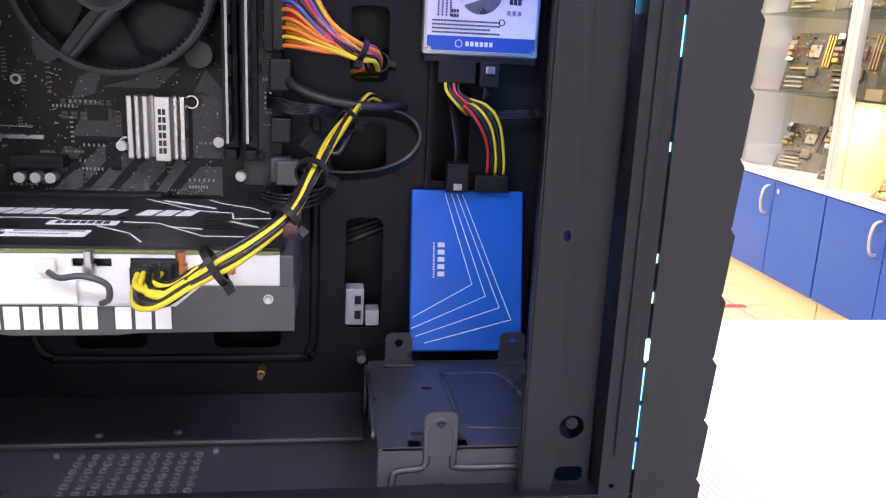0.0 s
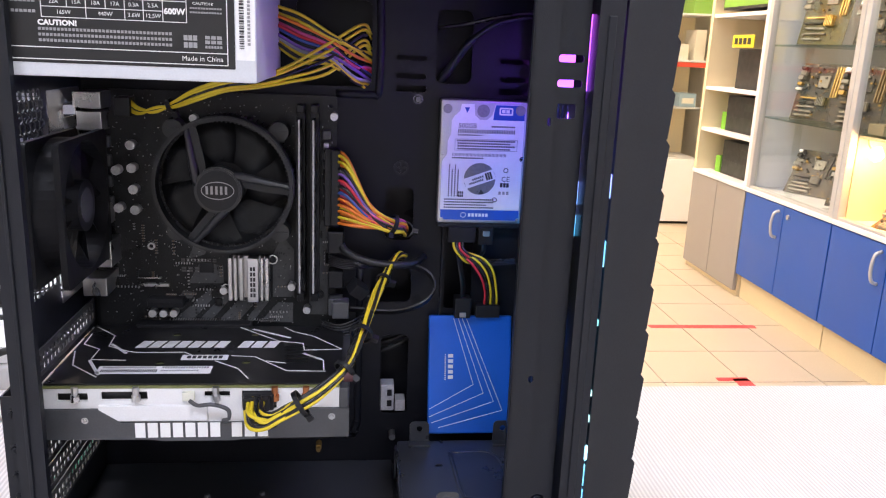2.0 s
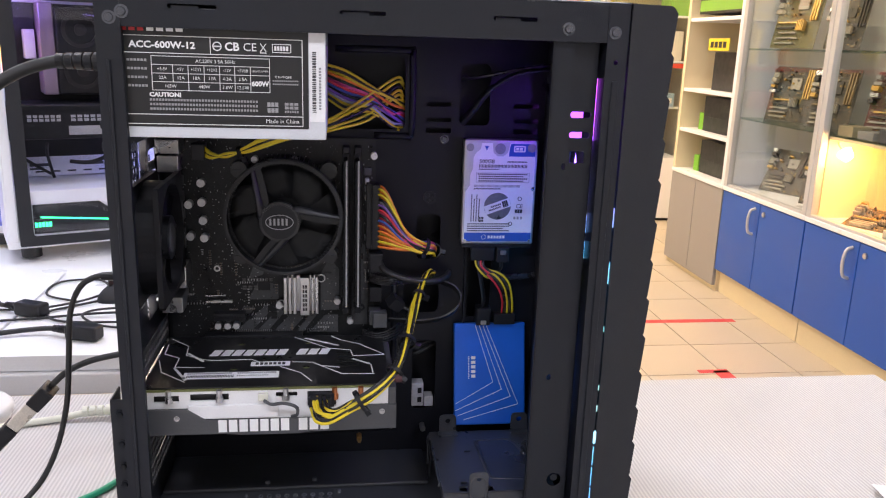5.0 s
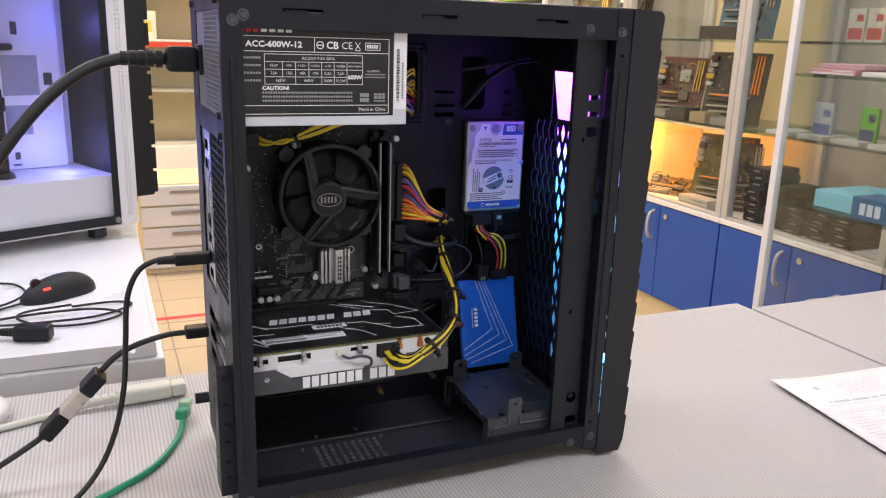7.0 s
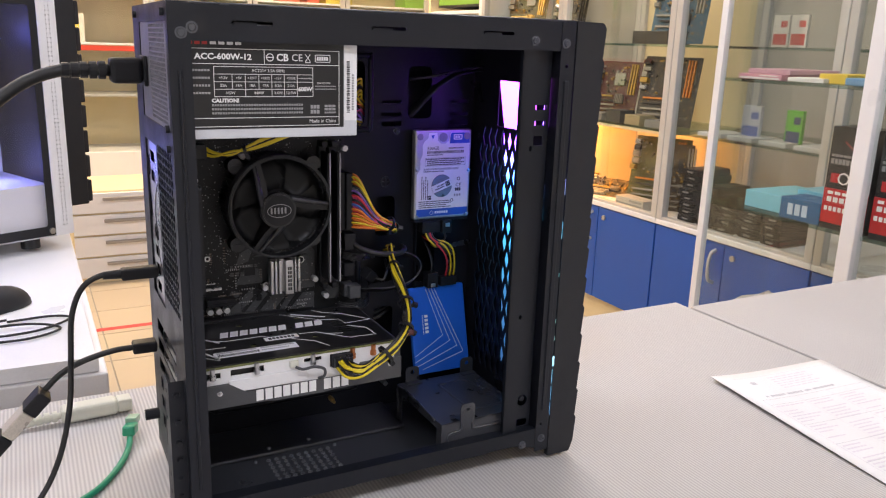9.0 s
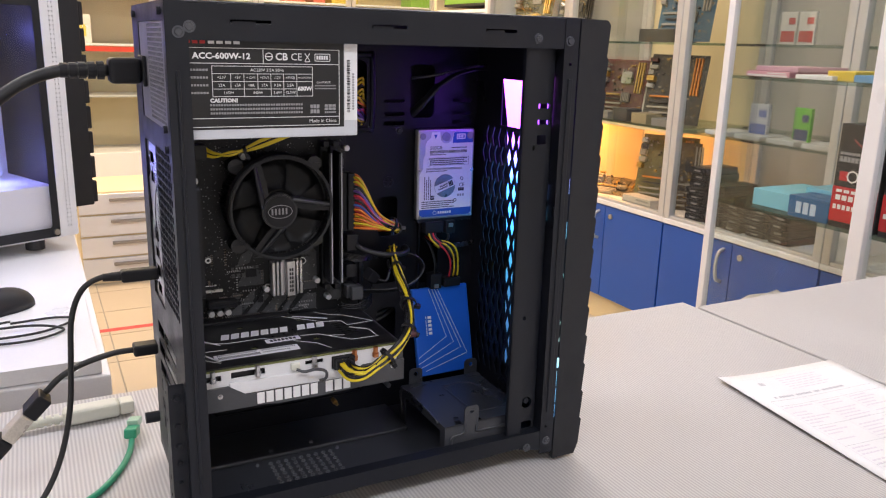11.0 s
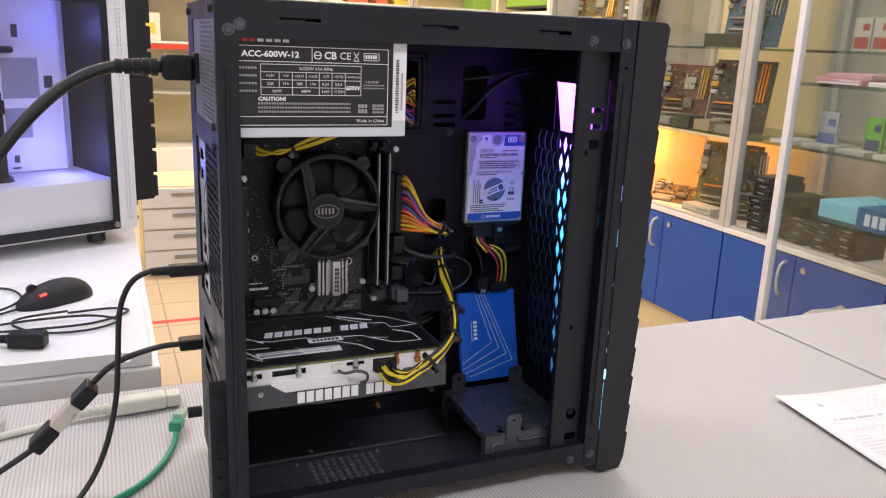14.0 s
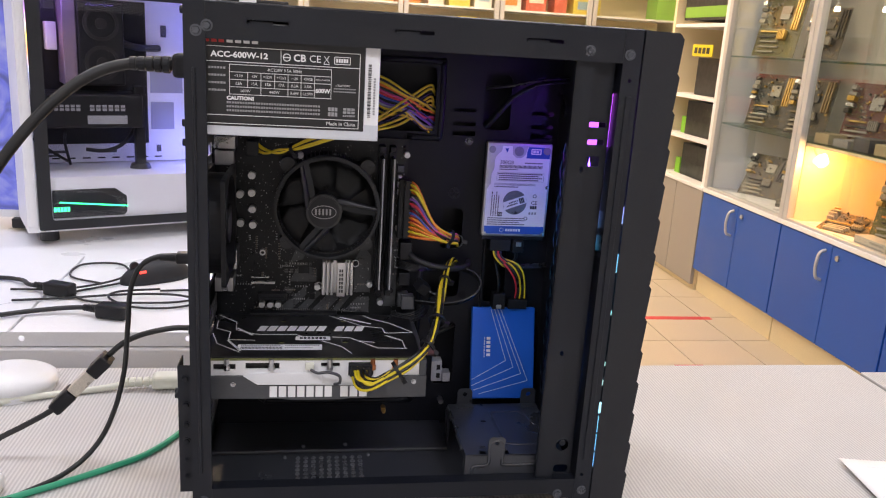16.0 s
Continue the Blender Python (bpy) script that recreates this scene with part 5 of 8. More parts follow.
# shroud: white upper half with cut-outs, dark lower bar
GY = 0.3565
wh = [rrect(-0.2080, -0.1885, 0.1400, 0.1455, 0.0005), rrect(-0.1800, -0.1500, 0.1405, 0.1465, 0.0005), rrect(-0.1130, -0.0960, 0.1425, 0.1465, 0.0005), rrect(-0.0880, -0.0650, 0.1335, 0.1468, 0.0005)]
part("white_shroud", plate(rrect(-0.2165, -0.0212, 0.1180, 0.1487, 0.001), wh, 0.002, facing_near(GY + 0.0012)), WHITESHROUD, gpu, "glossy white plastic shroud")
part("white_cover", B(-0.182, -0.111, GY - 0.0008, GY + 0.002, 0.1255, 0.1372, 0.0008), WHITESHROUD, gpu)
# One solid block: the shade between the fins is in its dark colour.
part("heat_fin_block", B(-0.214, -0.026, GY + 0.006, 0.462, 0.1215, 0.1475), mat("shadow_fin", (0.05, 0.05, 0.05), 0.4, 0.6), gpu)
part("shroud_end", B(-0.0225, -0.0160, GY, 0.470, 0.1135, 0.1490, 0.001), GPUDARK, gpu)
part("shroud_underside", B(-0.2165, -0.0165, GY + 0.001, 0.470, 0.1125, 0.1150, 0.0005), GPUDARK, gpu)
bar = [(-0.2175, 0.1345), (-0.182, 0.1345), (-0.1675, 0.1248), (-0.0692, 0.1240), (-0.0575, 0.1342), (-0.0157, 0.1342), (-0.0157, 0.1130), (-0.085, 0.1122), (-0.095, 0.1112), (-0.14, 0.1112), (-0.15, 0.1125), (-0.2175, 0.1128)]
lo = part("lower_bar", plate(list(reversed(bar)), [], 0.003, facing_near(GY - 0.0012)), GPUDARK, gpu, "dark grey lower bar with white blocks")
for u0, u1, n in ((-0.1585, -0.1010, 7), (-0.0950, -0.0690, 3)):
    bars("brand_mark", u0, u1, 0.1142, 0.1248, n, facing_near(GY - 0.0018), WHITE, lo, 0.80, False)
for x, z in ((-0.1905, 0.127), (-0.0275, 0.1285)):
    screw(gpu, (x, GY - 0.0012, z), (0, -1, 0), 0.0016, material=STEEL)
for x in (-0.196, -0.157, -0.105, -0.066, -0.045):
    b = bmesh.new()
    cyl(b, (x, GY - 0.0005, 0.1475), (0, 0, 1), 0.0022, 0.006, 12)
    cyl(b, (x, GY - 0.0005, 0.1425), (0, 0, 1), 0.0030, 0.004, 12)
    part("spring_screw", b, STEEL if x < -0.1 else mat("copper", (0.5, 0.2, 0.08), 0.35, 1, 0.1), gpu)
part("power_socket", B(-0.0870, -0.0665, GY - 0.004, GY + 0.006, 0.1345, 0.1462, 0.0008), PLASTIC, gpu)
part("fan_plug", B(-0.127, -0.119, GY - 0.002, GY + 0.002, 0.1405, 0.1468, 0.0006), CREAMC, gpu)
b = bmesh.new()
tube(b, [(-0.122, GY - 0.002, 0.141), (-0.116, GY - 0.006, 0.1395), (-0.106, GY - 0.008, 0.1410), (-0.0965, GY - 0.007, 0.137), (-0.0960, GY - 0.006, 0.130), (-0.1005, GY - 0.002, 0.1265)], 0.0014, 8, 6)
part("fan_lead", b, GPUDARK, gpu)
part("bracket", plate(rrect(-0.4720, -0.3600, 0.1130, 0.1510, 0.001), [rrect(-0.46 + 0.026 * k, -0.44 + 0.026 * k, 0.128, 0.136, 0.001) for k in range(3)], 0.001, facing_back(-0.2190)), STEEL, gpu)
# perforated slot covers beside it
for z in (0.1560, 0.0930, 0.0720, 0.0510):
    pc = plate(rrect(-0.4740, -0.3500, z, z + 0.0185, 0.001), [rrect(-0.4700 + i * 0.0066, -0.4700 + i * 0.0066 + 0.0042, z + 0.003 + j * 0.0068, z + 0.0075 + j * 0.0068, 0.0008) for i in range(17) for j in range(2)], 0.001, facing_back(X0 + 0.0040))
    part("slot_cover", pc, mat("slot_cover_steel", (0.12, 0.12, 0.125), 0.4, 0.5) if not bpy.data.materials.get("slot_cover_steel") else bpy.data.materials["slot_cover_steel"], case)

# ---- cables in the case ----


def bundle(name, base, label, wires, ties=(), category="cable"):
    """wires: (material, points, radius); ties: (place, axis, radius)."""
    t = thing(name, base, label, category)
    for mm, pts, r in wires:
        part("wire", tube(bmesh.new(), pts, r, 7, 7), mm, t)
    for p, ax, r in ties:
        b = bmesh.new()
        ring(b, p, ax, r * 0.86, r, 0.0032, 20)
        q = Vector((0, 0, 1)).rotation_difference(Vector(ax).normalized()).to_matrix().to_4x4()
        box(b, r * 0.9, r + 0.004, -0.002, 0.002, -0.002, 0.002, m=Matrix.Translation(p) @ q)
        part("cable_tie", b, PLASTIC, t)
    return t


random.seed(7)
seq = [ORANGE, YELLOW, ORANGE, YELLOW, ORANGE, BLACKW, GREYW, PURPLEW, BLACKW, REDW, PINKW, BLACKW, REDW, BLUEW, PINKW, ORANGE, REDW, ORANGE, YELLOW, ORANGE, ORANGE, YELLOW, ORANGE, ORANGE]
wires = []
for i, mm in enumerate(seq):
    f = i / (len(seq) - 1)
    z = 0.2965 - 0.0555 * f
    yy = 0.4645 if i % 2 else 0.4675
    a = random.uniform(0, 2 * math.pi)
    rr = 0.0062 * math.sqrt(random.random())
    ox, oz = rr * math.cos(a), rr * math.sin(a)
    sag = -0.004 * f
    wires.append((mm, [(-0.0295, yy, z), (-0.020, yy - 0.008, z - 0.004 * (1 - f)), (-0.003 + ox * 0.3, 0.4565, 0.249 + (0.018 - 0.034 * f) * 0.55 + sag * 0.3), (0.014 + ox * 0.6, 0.4600 + oz * 0.4, 0.2430 - 0.004 * f + oz * 0.8),
                       (0.0235 + ox * 0.6, 0.466 + oz, 0.2385 + oz * 0.8), (0.0265 + ox * 0.5, 0.476, 0.232 + oz), (0.022 + ox, 0.489, 0.2290 + oz * 0.6), (0.012 + ox, 0.503, 0.224)], 0.00125))
bundle("main_power_cable", (0, 0.466, 0.24), "fan of orange, yellow, red and black power wires tied together", wires, [((0.0165, 0.4610, 0.2415), (0.85, 0.25, -0.3), 0.0078), ((0.0262, 0.4745, 0.2335), (0.1, 0.8, -0.5), 0.0075)])
part("plug", B(-0.0325, -0.0255, 0.4605, 0.4695, 0.2385, 0.2980, 0.0008), PLASTIC, bpy.data.objects["main_power_cable"])

core = [(-0.0800, 0.3475, 0.1410), (-0.0760, 0.3330, 0.1375), (-0.0660, 0.3250, 0.1400), (-0.0520, 0.3225, 0.1500), (-0.0360, 0.3260, 0.1585), (-0.0190, 0.3390, 0.1700), (-0.0100, 0.3580, 0.1830), (-0.0030, 0.3850, 0.1930), (0.0040, 0.4150, 0.2000), (0.0125, 0.4450, 0.2080), (0.0200, 0.4660, 0.2135), (0.0260, 0.4780, 0.2100), (0.0230, 0.4960, 0.2050)]
wires = []
filled = [0, 0]
for i in range(16):
    a = 2 * math.pi * i / 16 * 2.4
    mm = YELLOW if i % 5 in (0, 2) else BLACKW
    rr = 0.0060 * math.sqrt((i + 0.5) / 16)
    pts = []
    for k, p in enumerate(core):
        s = (1.0 if k not in (5, 9) else 0.72) * (0.95 if k in (2, 3) else 1.0) * (0.50 if k > 8 else (0.66 if k > 5 else 1))
        tw = a + k * 0.40 + 0.22 * math.sin(i * 2.1 + k)
        pts.append((p[0] + rr * s * math.cos(tw), p[1] + rr * s * math.sin(tw) * 0.6, p[2] + rr * s * math.sin(tw + 0.9)))
    row = 0 if mm == YELLOW else 1
    if filled[row] < 4:
        sock = (-0.0832 + filled[row] * 0.0036, 0.3525, 0.1430 - 0.0036 * row)
        filled[row] += 1
        pts[0] = sock
        pts[1] = (sock[0] * 0.6 + pts[1][0] * 0.4, pts[1][1], sock[2] * 0.5 + pts[1][2] * 0.5)
    wires.append((mm, pts, 0.00135))
bundle("graphics_power_cable", (-0.03, 0.34, 0.14), "tied bundle of yellow and black wires feeding graphics card", wires,
       [((-0.0465, 0.3232, 0.1532), (0.8, 0.1, 0.5), 0.0092), ((-0.0190, 0.3390, 0.1700), (0.6, 0.6, 0.5), 0.0076), ((-0.0080, 0.3640, 0.1855), (0.3, 0.9, 0.4), 0.0082), ((0.0085, 0.4300, 0.2040), (0.3, 0.9, 0.3), 0.0058)])
part("plug", B(-0.0862, -0.0690, 0.3470, 0.3560, 0.1362, 0.1455, 0.0008), PLASTIC, bpy.data.objects["graphics_power_cable"])
b = bmesh.new()
cyl(b, (-0.0165, 0.337, 0.1665), (1, 0, 0), 0.0042, 0.006, 18)
part("toroid_clip", b, mat("maroon_plastic", (0.06, 0.015, 0.02), 0.5), bpy.data.objects["graphics_power_cable"])

wires = []
for i in range(5):
    o = (i - 2) * 0.0018
    wires.append((YELLOW if i != 2 else BLACKW, [(-0.1765, 0.452, 0.3275 + o), (-0.168, 0.445, 0.3245 + o * 0.5), (-0.155, 0.436, 0.3265 - o * 0.4), (-0.140, 0.431, 0.3315 + o * 0.5), (-0.125, 0.424, 0.3385 + o), (-0.105, 0.425, 0.3455 + o), (-0.085, 0.440, 0.3480 + o), (-0.065, 0.452, 0.3535 + o * 1.5), (-0.035, 0.472, 0.3660 + o * 3), (-0.010, 0.484, 0.3840 + o * 2.2), (-0.003, 0.494, 0.3780 + o * 2)], 0.0013))
bundle("processor_power_cable", (-0.12, 0.43, 0.33), "yellow power wires running under the power supply", wires, [((-0.143, 0.432, 0.3302), (0.9, -0.3, 0.3), 0.0052)])
part("plug", B(-0.186, -0.175, 0.445, 0.462, 0.320, 0.334, 0.0008), PLASTIC, bpy.data.objects["processor_power_cable"])
wires = []
for i in range(14):
    mm = (YELLOW, BLACKW, YELLOW, ORANGE, BLACKW, PINKW, REDW, BLUEW, BLACKW, PURPLEW, GREYW, YELLOW, BLACKW, YELLOW)[i]
    z = 0.3975 - i * 0.0026
    wires.append((mm, [(-0.0725, 0.466 + 0.004 * (i % 3), 0.402 - 0.0022 * i), (-0.055, 0.470, z - 0.001), (-0.035, 0.473, 0.385 - i * 0.0018), (-0.016, 0.480, 0.374 - i * 0.0019 + 0.004 * math.sin(i)), (-0.005, 0.491, 0.371 - i * 0.0022), (0.003, 0.503, 0.367 - i * 0.0024)], 0.00125))
bundle("supply_cable", (-0.04, 0.47, 0.36), "coloured supply wires passing through the tray opening", wires)

# drive plugs and leads
def sata(name, base, label, wires, blocks):
    t = bundle(name, base, label, wires)
    for a, mm in blocks:
        part("plug", B(*a, bev=0.0007), mm, t)
    return t


w = []
for i, mm in enumerate((YELLOW, BLACKW, REDW, BLACKW)):
    w.append((mm, [(0.0665 + i * 0.0026, 0.4745, 0.2255), (0.0675 + i * 0.0024, 0.470, 0.219), (0.0745 + i * 0.0022, 0.468, 0.211 + 0.001 * i), (0.081 + i * 0.0018, 0.476, 0.206), (0.083 + i * 0.001, 0.492, 0.205)], 0.00105))
for i, mm in enumerate((REDW, BLACKW, YELLOW, BLACKW, YELLOW)):
    w.append((mm, [(0.072 + 0.001 * i, 0.493, 0.216), (0.0715 + i * 0.0015, 0.474, 0.2145 + 0.0003 * i), (0.080 + i * 0.0026, 0.467, 0.2095 + 0.0007 * i), (0.0895 + i * 0.0024, 0.467, 0.197 + 0.0013 * i), (0.0945 + i * 0.0024, 0.472, 0.183), (0.0955 + i * 0.0026, 0.477, 0.1700)], 0.00105))
sata("drive_power_cable", (0.085, 0.475, 0.19), "yellow, red and black drive power wires between two drives", w, (((0.0620, 0.0845, 0.4725, 0.4845, 0.2240, 0.2368), PLASTIC), ((0.0880, 0.1085, 0.4735, 0.4835, 0.1590, 0.1695), PLASTIC)))
t = thing("data_cable", (0.08, 0.475, 0.19), "flat black data lead with latched plugs", "cable")
part("plug", B(0.0868, 0.0985, 0.4715, 0.4835, 0.2225, 0.2372, 0.0008), PLASTIC, t)
part("latch", B(0.0900, 0.0955, 0.4700, 0.4718, 0.2300, 0.2345, 0.0005), STEEL, t)
part("lead", tube(bmesh.new(), [(0.092, 0.476, 0.223), (0.0915, 0.474, 0.2165), (0.090, 0.482, 0.2100), (0.087, 0.496, 0.2070)], 0.0032, 10, 6, 0.35), RUBBER, t)
t = thing("data_cable", (0.075, 0.475, 0.17), "flat black data lead with latched plugs", "cable")
part("plug", B(0.0700, 0.0835, 0.4715, 0.4845, 0.1590, 0.1765, 0.0008), PLASTIC, t)
part("latch", B(0.0740, 0.0795, 0.4700, 0.4718, 0.1602, 0.1645, 0.0005), STEEL, t)
part("lead", tube(bmesh.new(), [(0.0765, 0.477, 0.176), (0.0762, 0.474, 0.186), (0.0745, 0.477, 0.199), (0.0735, 0.485, 0.208), (0.074, 0.497, 0.213)], 0.0032, 10, 6, 0.35), RUBBER, t)
w = [(BLACKW, [(0.086, 0.492, 0.203 + k * 0.0016), (0.093, 0.480, 0.2035 + k * 0.0016), (0.107, 0.478, 0.2045 + k * 0.0013), (0.122, 0.480, 0.205 + k * 0.0013), (0.136, 0.484, 0.206 + k * 0.0012)], 0.0008) for k in range(4)]
bundle("front_panel_lead", (0.11, 0.48, 0.205), "thin black front panel wires across tray", w)

# thick black leads looping beside the board
t = thing("board_lead", (0.01, 0.455, 0.2), "thick glossy black lead looping from board to tray", "cable")
part("lead", tube(bmesh.new(), [(-0.026, 0.468, 0.226), (-0.020, 0.458, 0.219), (-0.005, 0.452, 0.2135), (0.012, 0.451, 0.2105), (0.028, 0.456, 0.2095), (0.038, 0.468, 0.2095), (0.044, 0.49, 0.208)], 0.0030, 12, 8), RUBBER, t)
part("plug", B(-0.0345, -0.022, 0.460, 0.476, 0.216, 0.234, 0.0012), PLASTIC, t)
t = thing("board_lead", (0.02, 0.455, 0.175), "flat black lead curling in a loop beside the board", "cable")
part("lead", band(bmesh.new(), [(-0.024, 0.466, 0.170), (-0.008, 0.460, 0.1705), (0.012, 0.453, 0.1710), (0.030, 0.450, 0.1745), (0.044, 0.451, 0.1815), (0.0500, 0.453, 0.1920), (0.0455, 0.457, 0.2015), (0.034, 0.463, 0.2055), (0.020, 0.470, 0.206), (0.008, 0.476, 0.2045)], 0.0075, 0.0016, (0, -0.75, 0.65), 8), RUBBER, t)
part("plug", B(-0.0305, -0.0175, 0.456, 0.470, 0.1635, 0.1775, 0.001), GPUDARK, t)
t = thing("loose_plug", (-0.005, 0.46, 0.19), "spare black plug dangling from its wires", "plug")
b = B(-0.0065, 0.0065, -0.006, 0.006, -0.0055, 0.0055, 0.0008)
bmesh.ops.transform(b, matrix=pose(-0.0105, 0.452, 0.190, 20, 35, 25), verts=list(b.verts))
part("shell", b, PLASTIC, t)
part("wire", tube(bmesh.new(), [(-0.006, 0.452, 0.187), (0.004, 0.447, 0.184), (0.010, 0.452, 0.193), (0.016, 0.47, 0.20)], 0.0016, 8, 6), BLACKW, t)
t = thing("front_panel_lead", (-0.02, 0.46, 0.20), "several thin black header wires at board edge", "cable")
for k in range(6):
    part("wire", tube(bmesh.new(), [(-0.036, 0.471, 0.2065 + 0.0014 * k), (-0.022, 0.462 + 0.001 * k, 0.204 + 0.0012 * k), (-0.006, 0.466, 0.2035 + 0.001 * k), (0.006, 0.476, 0.2015 + 0.001 * k)], 0.0007, 6, 5), BLACKW, t)
for k in range(5):
    part("wire", tube(bmesh.new(), [(-0.040, 0.468, 0.1500 + 0.002 * k), (-0.024, 0.458, 0.149 + 0.0022 * k), (-0.006, 0.466, 0.152 + 0.003 * k), (0.004, 0.486, 0.158 + 0.003 * k)], 0.0008, 6, 5), BLACKW, t)
# black ribbon through the upper opening, wires behind the tray
t = thing("ribbon_lead", (0.08, 0.48, 0.39), "broad black woven lead sweeping through tray opening", "cable")
part("lead", tube(bmesh.new(), [(0.054, 0.500, 0.352), (0.062, 0.486, 0.366), (0.074, 0.474, 0.384), (0.092, 0.466, 0.397), (0.112, 0.464, 0.402), (0.130, 0.468, 0.403)], [0.010, 0.0085, 0.0062, 0.0046, 0.004], 12, 8, 0.35), MATTE, t)
part("thin_lead", tube(bmesh.new(), [(0.05, 0.489, 0.392), (0.07, 0.474, 0.396), (0.095, 0.468, 0.402), (0.12, 0.466, 0.406), (0.134, 0.468, 0.407)], 0.0016, 8, 6), BLACKW, t)
t = thing("hidden_lead", (0.02, 0.5, 0.09), "dark leads and pale plug behind the tray opening", "cable")
for k in range(3):
    part("lead", tube(bmesh.new(), [(0.004, 0.500, 0.118 + 0.008 * k), (0.018, 0.495, 0.124 + 0.007 * k), (0.036, 0.5, 0.131 + 0.006 * k)], 0.002, 8, 6), RUBBER, t)
part("plug", B(0.0105, 0.0225, 0.491, 0.505, 0.0665, 0.0910, 0.0008), mat("grey_plug", (0.42, 0.42, 0.45), 0.5), t)
part("plug", B(0.0235, 0.0325, 0.491, 0.505, 0.0660, 0.0765, 0.0008), bpy.data.materials["grey_plug"], t)
for z in (0.071, 0.081):
    part("plug_hole", B(0.0165, 0.0205, 0.4900, 0.4912, z, z + 0.0055), PLASTIC, t)

# ---- glass cabinets along the east wall ----
FX, BX = 1.83, 2.30
BASE = -0.205


GREYBACK = mat("grey_back_panel", (0.36, 0.35, 0.33), 0.6, 0, 0.08, 6, 300, 0.02)


def cabinet(y0, y1, door, label, shelves, top=1.4, back=None):
    t = thing("display_cabinet", ((FX + BX) / 2, (y0 + y1) / 2, FLOOR), label, "display cabinet", "cabinets along the wall")
    part("plinth", B(FX + 0.035, BX, y0 + 0.004, y1 - 0.004, FLOOR, -0.632), CREAM, t)
    part("base", B(FX + 0.02, BX, y0 + 0.002, y1 - 0.002, -0.632, BASE - 0.02), CREAM, t)
    part("counter", B(FX - 0.006, BX, y0 + 0.001, y1 - 0.001, BASE - 0.02, BASE, 0.003), WHITEDESK, t)
    ym = (y0 + y1) / 2
    for a, c, hy in ((y0 + 0.004, ym - 0.002, None), (ym + 0.002, y1 - 0.004, None)):
        d = part("door", B(FX, FX + 0.018, a, c, -0.628, BASE - 0.024, 0.0015), door, t)
        if door is BLUEDOOR:
            side = a > ym
            if side:
                part("handle", tube(bmesh.new(), [(FX, a + 0.035, -0.255), (FX - 0.024, a + 0.035, -0.268), (FX - 0.032, a + 0.035, -0.315), (FX - 0.024, a + 0.035, -0.362), (FX, a + 0.035, -0.375)], 0.0065, 10, 6), ALUPROF, d)
            else:
                part("lock", cyl(bmesh.new(), (FX - 0.003, c - 0.04, -0.268), (-1, 0, 0), 0.011, 0.008, 20), STEEL, d)
    for y in (y0 + 0.016, y1 - 0.016):
        part("post", B(FX - 0.004, FX + 0.028, y - 0.015, y + 0.015, BASE, top, 0.003), ALUPROF, t)
        part("post", B(BX - 0.03, BX, y - 0.015, y + 0.015, BASE, top, 0.003), ALUPROF, t)
    part("back_panel", B(BX - 0.012, BX - 0.002, y0 + 0.032, y1 - 0.032, BASE, top), back or CREAM, t)
    part("top", B(FX, BX, y0, y1, top, top + 0.025, 0.003), ALUPROF, t)
    for k, (a, c) in enumerate(((y0 + 0.03, ym + 0.02), (ym - 0.02, y1 - 0.03))):
        g = part("sliding_glass", B(FX + 0.004 + 0.008 * k, FX + 0.008 + 0.008 * k, a, c, BASE + 0.004, top - 0.004), GLASS, t)
        g.visible_shadow = False
    for z in shelves:
        g = part("glass_shelf", B(FX + 0.03, BX - 0.02, y0 + 0.02, y1 - 0.02, z - 0.008, z), SHELFGLASS, t)
        g.visible_shadow = False
    rail = part("door_rail", B(FX, FX + 0.026, y0 + 0.03, y1 - 0.03, BASE, BASE + 0.012, 0.002), ALUPROF, t)
    return t


SH = (0.13, 0.45, 0.80)
# Grey back replaces cream here: the dim interior is put into the colour.
cabinet(2.690, 3.400, BLUEDOOR, "glass cabinet of circuit boards over blue doors", SH, 1.4, GREYBACK)
cabinet(1.985, 2.690, BLUEDOOR, "glass cabinet with warm lamp over blue doors", SH)
cabinet(1.280, 1.985, BLUEDOOR, "glass cabinet with stacked drives over blue doors", SH, 1.4, GREYBACK)
cabinet(0.575, 1.280, BLUEDOOR, "glass cabinet nearly empty over blue doors", SH, 1.4, GREYBACK)

# grey-based open shelf unit
t = thing("open_shelf", (2.06, 3.71, FLOOR), "white open shelf unit with grey base panels", "shelf unit")
part("base", B(FX + 0.02, BX, 3.404, 4.02, FLOOR, BASE - 0.02), CREAM, t)
for a, c in ((3.408, 3.710), (3.714, 4.016)):
    part("base_panel", B(FX, FX + 0.018, a, c, FLOOR + 0.03, BASE - 0.02, 0.0015), GREYDOOR, t)
part("counter", B(FX - 0.006, BX, 3.404, 4.02, BASE - 0.02, BASE, 0.003), WHITEDESK, t)
for y, mm in ((3.404, WHITEDESK), (3.99, CREAM)):
    part("side_panel", B(FX, BX, y, y + 0.03, BASE, 1.4, 0.002), mm, t)
part("back_panel", B(BX - 0.012, BX, 3.434, 3.99, BASE, 1.4), CREAM, t)
for z in (0.02, 0.235, 0.60, 0.95):
    part("shelf", B(FX + 0.004, BX - 0.012, 3.434, 3.99, z - 0.018, z, 0.002), WHITEDESK, t)
part("top", B(FX, BX, 3.404, 4.02, 1.4, 1.42), WHITEDESK, t)

CARD = {}


def cardmat(c):
    if c not in CARD:
        CARD[c] = mat("printed_card", c, 0.45, 0, 0.12, 30, 500, 0.02)
    return CARD[c]


